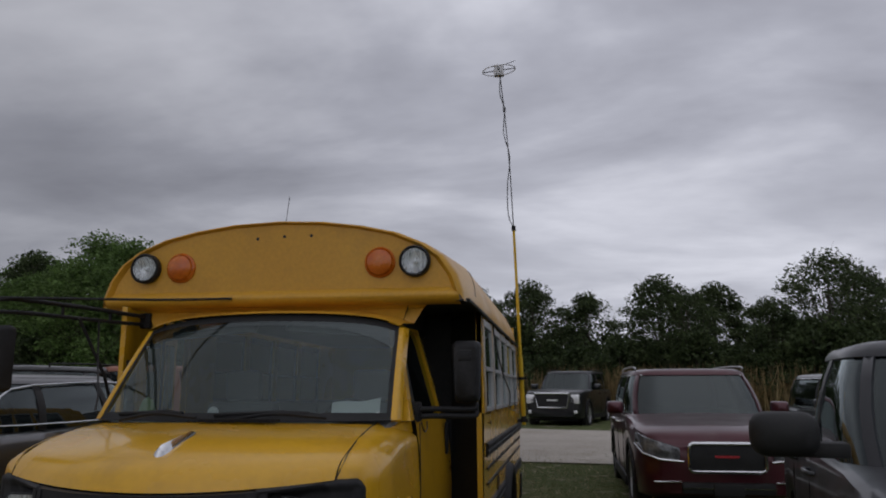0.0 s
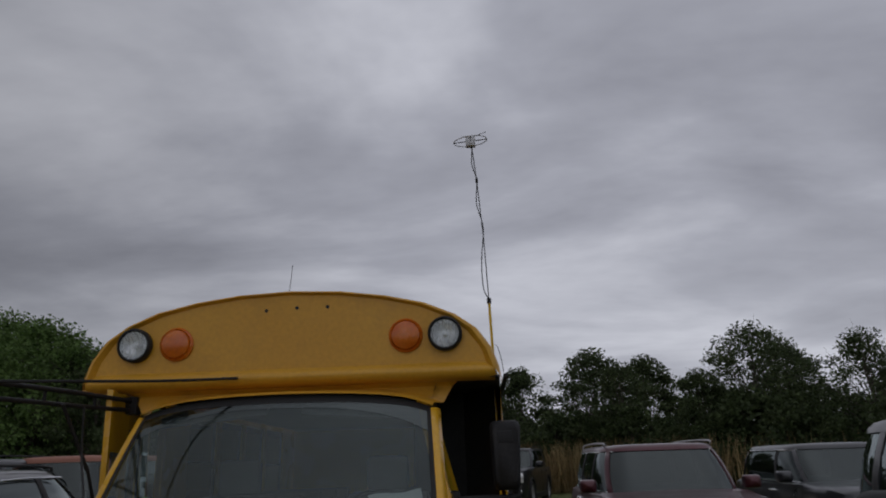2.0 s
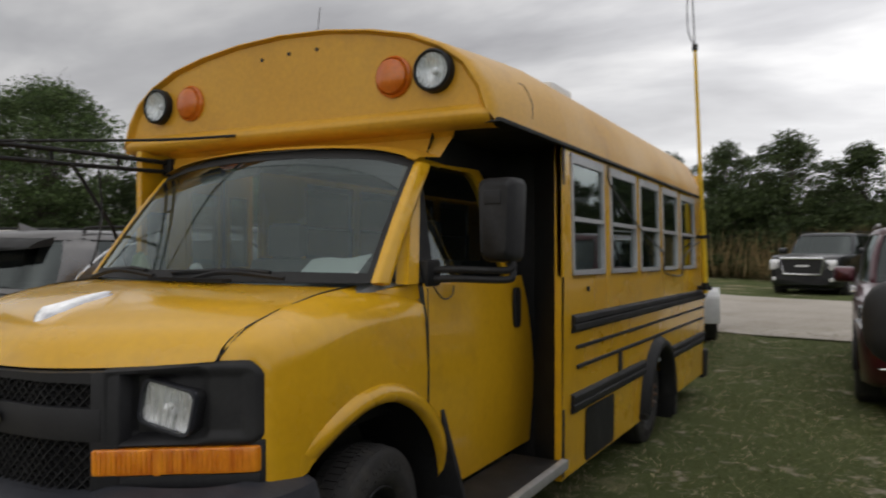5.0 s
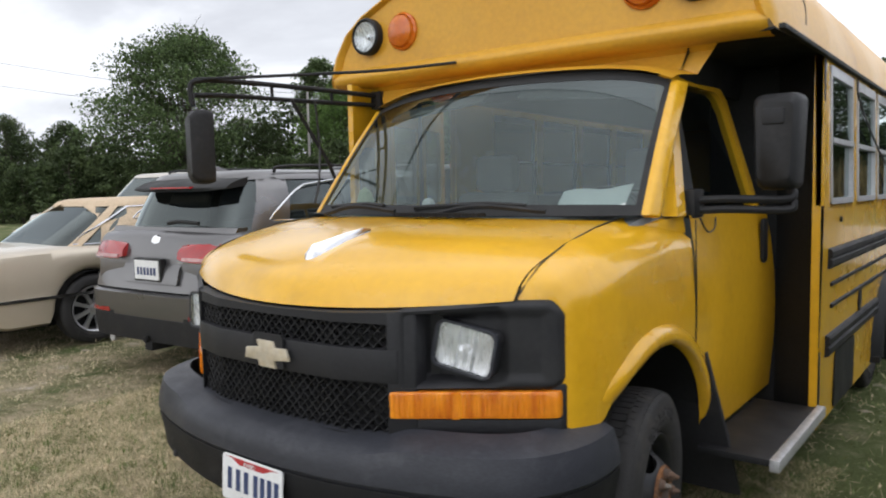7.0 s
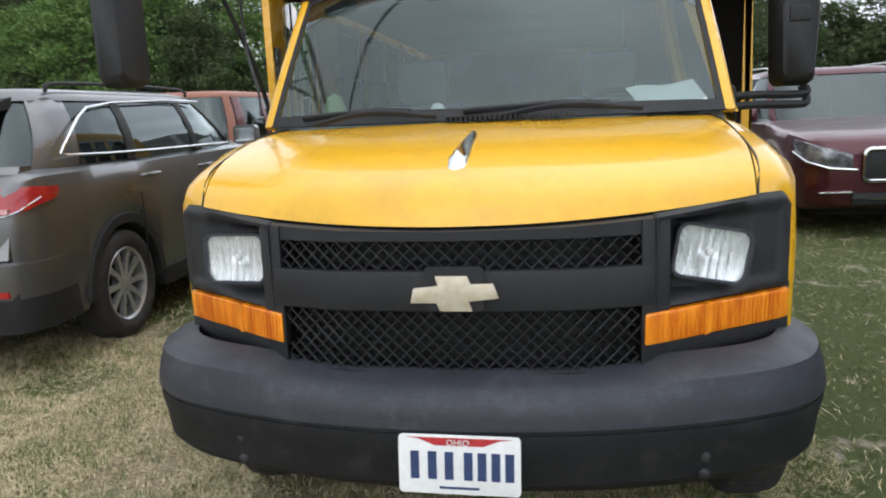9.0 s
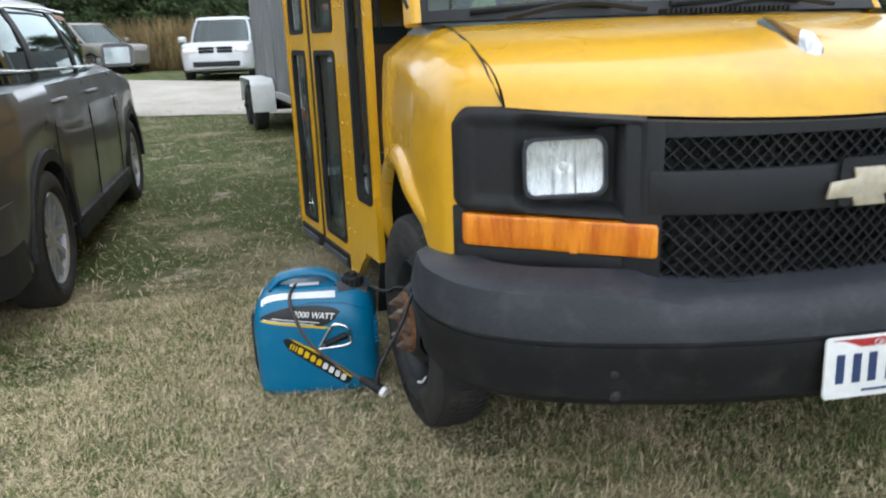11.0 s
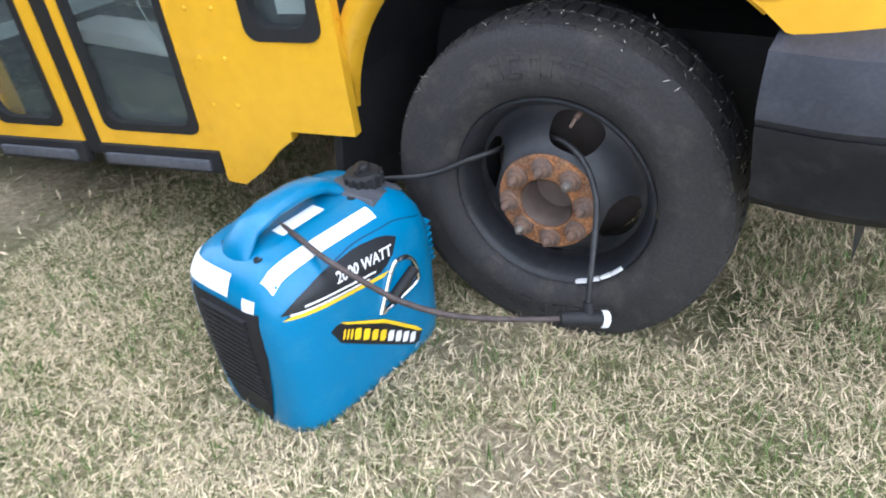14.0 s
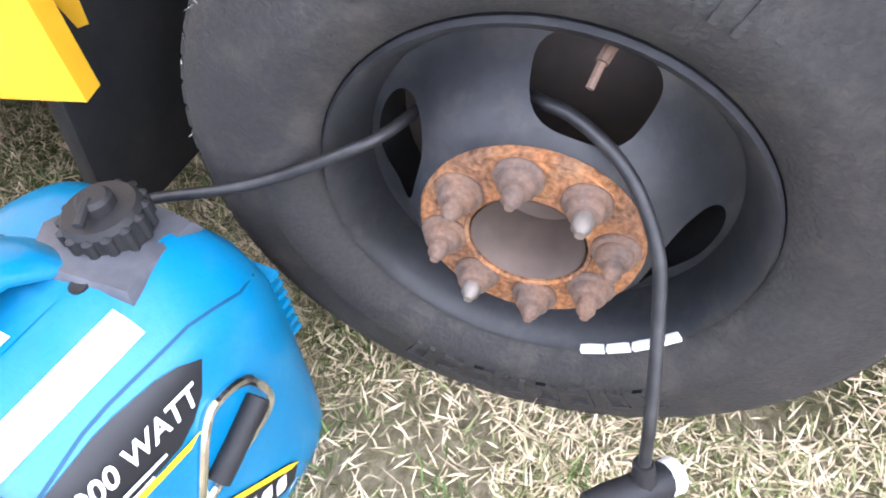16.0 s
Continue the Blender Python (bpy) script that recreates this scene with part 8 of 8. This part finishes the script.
for i in range(58):
    a = i / 57
    x = lerp(-50, 27, a)
    y = float(np.interp(x, [-50, -36, -24, -8, 2, 10, 18, 27], [6.5, 14.5, 26.0, 29.3, 26.6, 23.8, 21.5, 13.5])) + rnd.uniform(-0.7, 1.2)
    m = pose(x, y, rise(x, y), 0, 0, rnd.uniform(0, 360))
    if bush in used:
        c = copy_thing(bush, m)
    else:
        used.add(bush)
        bush.matrix_basis = m
        c = bush
    k = rnd.uniform(0.75, 1.25)
    c.scale = (k, k, k)
# filler wood behind the first row
rng = np.random.default_rng(21)
n = 60000
xs = rng.uniform(-62, 34, n)
ridge = np.interp(xs, [-62, -44, -36, -24, -8, 2, 10, 20, 34], [6, 19, 23, 34.5, 35, 32.5, 30.5, 28, 12])
ys = ridge + rng.uniform(0, 3.5, n)
hs_ = np.interp(xs, [-62, -40, -25, -10, 0, 10, 34], [4.6, 5.0, 6.7, 5.2, 3.4, 3.9, 5.0]) * (0.85 + 0.25 * np.sin(xs * 0.9) * np.sin(xs * 0.37 + 1))
zs = hs_ * rng.random(n) ** 0.8 + np.array([rise(a, b) for a, b in zip(xs, ys)])
u = unit(rng, n) * 0.17
w = np.cross(u, unit(rng, n)); w /= np.linalg.norm(w, axis=1, keepdims=True) + 1e-6
woods = quads_mesh("far_woods", np.stack([xs, ys, zs], 1), u, w * 0.10, LEAF_DARK, None, "dense dark leafy wood behind the roadside trees", "stuff")
tagged(woods, category="woods")

# tan reeds at the wood's edge
n = 5200
xr = np.where(rng.random(n) < 0.5, rng.normal(5.5, 3.0, n), rng.normal(-5.8, 1.6, n))
yr_ = np.interp(xr, [-12, 2, 10, 18], [27.3, 24.9, 22.4, 20.0]) + rng.uniform(0, 1.6, n)
hr_ = rng.uniform(0.5, 1.05, n)
cen = np.stack([xr, yr_, hr_ * 0.95 + np.array([rise(a, b) for a, b in zip(xr, yr_)])], 1)
lean_ = rng.normal(0, 0.16, (n, 2))
uu = np.stack([lean_[:, 0] * hr_, lean_[:, 1] * hr_, hr_], 1)
ww = np.stack([np.cos(xr * 97), np.sin(xr * 97), np.zeros(n)], 1) * 0.022
tagged(quads_mesh("reeds", cen, uu, ww, REED, None, "tall dry tan reeds at the wood's edge", "stuff"), category="reeds")

# utility pole with its wires
pole = thing("utility_pole", "pale slender utility pole among the pines", "pole")
part("post", Shape().tube([(0, 0, 0), (0, 0, 6.2)], 0.09, 10, 0.06), mat("pale_weathered_wood", (0.36, 0.34, 0.32), 0.8), pole)
part("box", Shape().box(-0.16, 0.16, -0.2, -0.08, 2.2, 2.5), ALU, pole)
part("wire", Shape().tube(smooth_path([(0, 0, 6.1), (-12, -2.5, 7.6), (-26, -5.5, 10.2)]), 0.012, 5), CABLE, pole)
part("wire", Shape().tube(smooth_path([(0, 0, 5.4), (-12, -2.5, 6.4), (-26, -5.5, 8.6)]), 0.012, 5), CABLE, pole)
pole.matrix_basis = pose(-29.0, 25.0, rise(-29.0, 25.0))

# ---- grass blades ----


def blade_material():
    m = bpy.data.materials.new("grass_blades")
    m.use_nodes = True
    nt = m.node_tree
    N, L = nt.nodes.new, nt.links.new
    b = nt.nodes["Principled BSDF"]
    tc = N("ShaderNodeTexCoord")
    g = N("ShaderNodeNewGeometry")
    n1 = N("ShaderNodeTexNoise"); n1.inputs["Scale"].default_value = 2.4; n1.inputs["Detail"].default_value = 8; n1.inputs["Roughness"].default_value = 0.78
    L(tc.outputs["Object"], n1.inputs[0])
    add = N("ShaderNodeMath"); add.operation = "MULTIPLY_ADD"; add.inputs[1].default_value = 0.60
    L(g.outputs["Random Per Island"], add.inputs[0])
    L(lush_field(nt, tc, n1.outputs[0]), add.inputs[2])
    r = N("ShaderNodeValToRGB")
    e = r.color_ramp.elements
    e[0].position, e[0].color = 0.56, (0.74, 0.60, 0.40, 1)
    e[1].position, e[1].color = 1.0, (0.10, 0.115, 0.036, 1)
    for p, c in ((0.74, (0.58, 0.48, 0.315, 1)), (0.87, (0.37, 0.315, 0.18, 1)), (0.97, (0.20, 0.245, 0.09, 1))):
        q = r.color_ramp.elements.new(p)
        q.color = c
    L(add.outputs[0], r.inputs[0]); L(r.outputs[0], b.inputs["Base Color"])
    b.inputs["Roughness"].default_value = 0.7
    b.inputs["Specular IOR Level"].default_value = 0.2
    return m


BLADES = blade_material()


def blades(name, n, x0, x1, y0, y1, length, width, seed, label, keep=None):
    rng = np.random.default_rng(seed)
    x, y = rng.uniform(x0, x1, n), rng.uniform(y0, y1, n)
    if keep is not None:
        k = keep(x, y, rng)
        x, y = x[k], y[k]
        n = len(x)
    a = rng.uniform(0, 2 * math.pi, n)
    el = np.abs(rng.normal(0.35, 0.38, n))
    ln = length * rng.uniform(0.45, 1.3, n)
    d = np.stack([np.cos(a) * np.cos(el), np.sin(a) * np.cos(el), np.sin(el)], 1) * ln[:, None] * 0.5
    c = np.stack([x, y, np.array([rise(p, q) for p, q in zip(x, y)]) + rng.uniform(0.002, 0.014, n)], 1) + d * np.array([1, 1, 1.0])
    wv = np.stack([-np.sin(a), np.cos(a), rng.normal(0, 0.4, n)], 1) * (width * rng.uniform(0.6, 1.3, n))[:, None]
    return tagged(quads_mesh(name, c, d, wv, BLADES, None, label, "stuff"), category="grass")


patch = lambda x, y, rng: (np.sin(x * 2.3 + 1.0) * np.sin(y * 2.9 + 0.5) + 0.5 * np.sin(x * 7.1) * np.sin(y * 6.3) < 0.78) | (rng.random(len(x)) < 0.3)
blades("grass", 480000, -3.2, 1.3, -2.6, 1.1, 0.038, 0.0012, 31, "short dry straw and green grass blades", patch)
near = lambda x, y: (x > -3.2) & (x < 1.3) & (y > -2.6) & (y < 1.1)
blades("grass", 200000, -7.0, 5.0, -5.0, 12.5, 0.054, 0.0026, 32, "short dry straw and green grass blades", lambda x, y, rng: patch(x, y, rng) & ~near(x, y))
# tall green tufts among the straw
tuft_at = np.random.default_rng(40).uniform((-3.1, -2.5), (1.2, 0.9), (900, 2))


def tufts():
    rng = np.random.default_rng(41)
    k = 14
    base = np.repeat(tuft_at, k, axis=0) + rng.normal(0, 0.018, (len(tuft_at) * k, 2))
    n = len(base)
    a, el, ln = rng.uniform(0, 2 * math.pi, n), rng.uniform(0.7, 1.4, n), rng.uniform(0.03, 0.065, n)
    d = np.stack([np.cos(a) * np.cos(el), np.sin(a) * np.cos(el), np.sin(el)], 1) * ln[:, None] * 0.5
    c = np.stack([base[:, 0], base[:, 1], np.full(n, 0.002)], 1) + d
    wv = np.stack([-np.sin(a), np.cos(a), np.zeros(n)], 1) * 0.0016
    m = leaf_mat("green_grass_tufts", (0.10, 0.165, 0.045), (0.17, 0.23, 0.08))
    return tagged(quads_mesh("grass", c, d, wv, m, None, "fresh green grass tufts among the straw", "stuff"), category="grass")


tufts()


def clippings():
    """Dry grass clippings stuck to the front tyre."""
    rng = np.random.default_rng(51)
    n = 170
    a, x = rng.uniform(0.1, 3.0, n), rng.uniform(-0.965, -0.80, n)
    r = 0.376 - 0.5 * np.maximum(0, -0.93 - x)
    c = np.stack([x, -0.534 - r * np.cos(a), 0.362 + r * np.sin(a)], 1)
    t = np.stack([rng.normal(0, 1, n), rng.normal(0, 1, n) * np.sin(a), rng.normal(0, 1, n) * np.cos(a)], 1)
    t /= np.linalg.norm(t, axis=1, keepdims=True)
    rad = np.stack([np.zeros(n), -np.cos(a), np.sin(a)], 1)
    w = np.cross(t, rad)
    m = mat("dry_clippings", (0.62, 0.58, 0.50), 0.8)
    return tagged(quads_mesh("clipping", c + rad * 0.003, t * rng.uniform(0.004, 0.010, (n, 1)), w * 0.0012, m, wheel, "dry grass clippings on the tyre", "stuff"))


clippings()
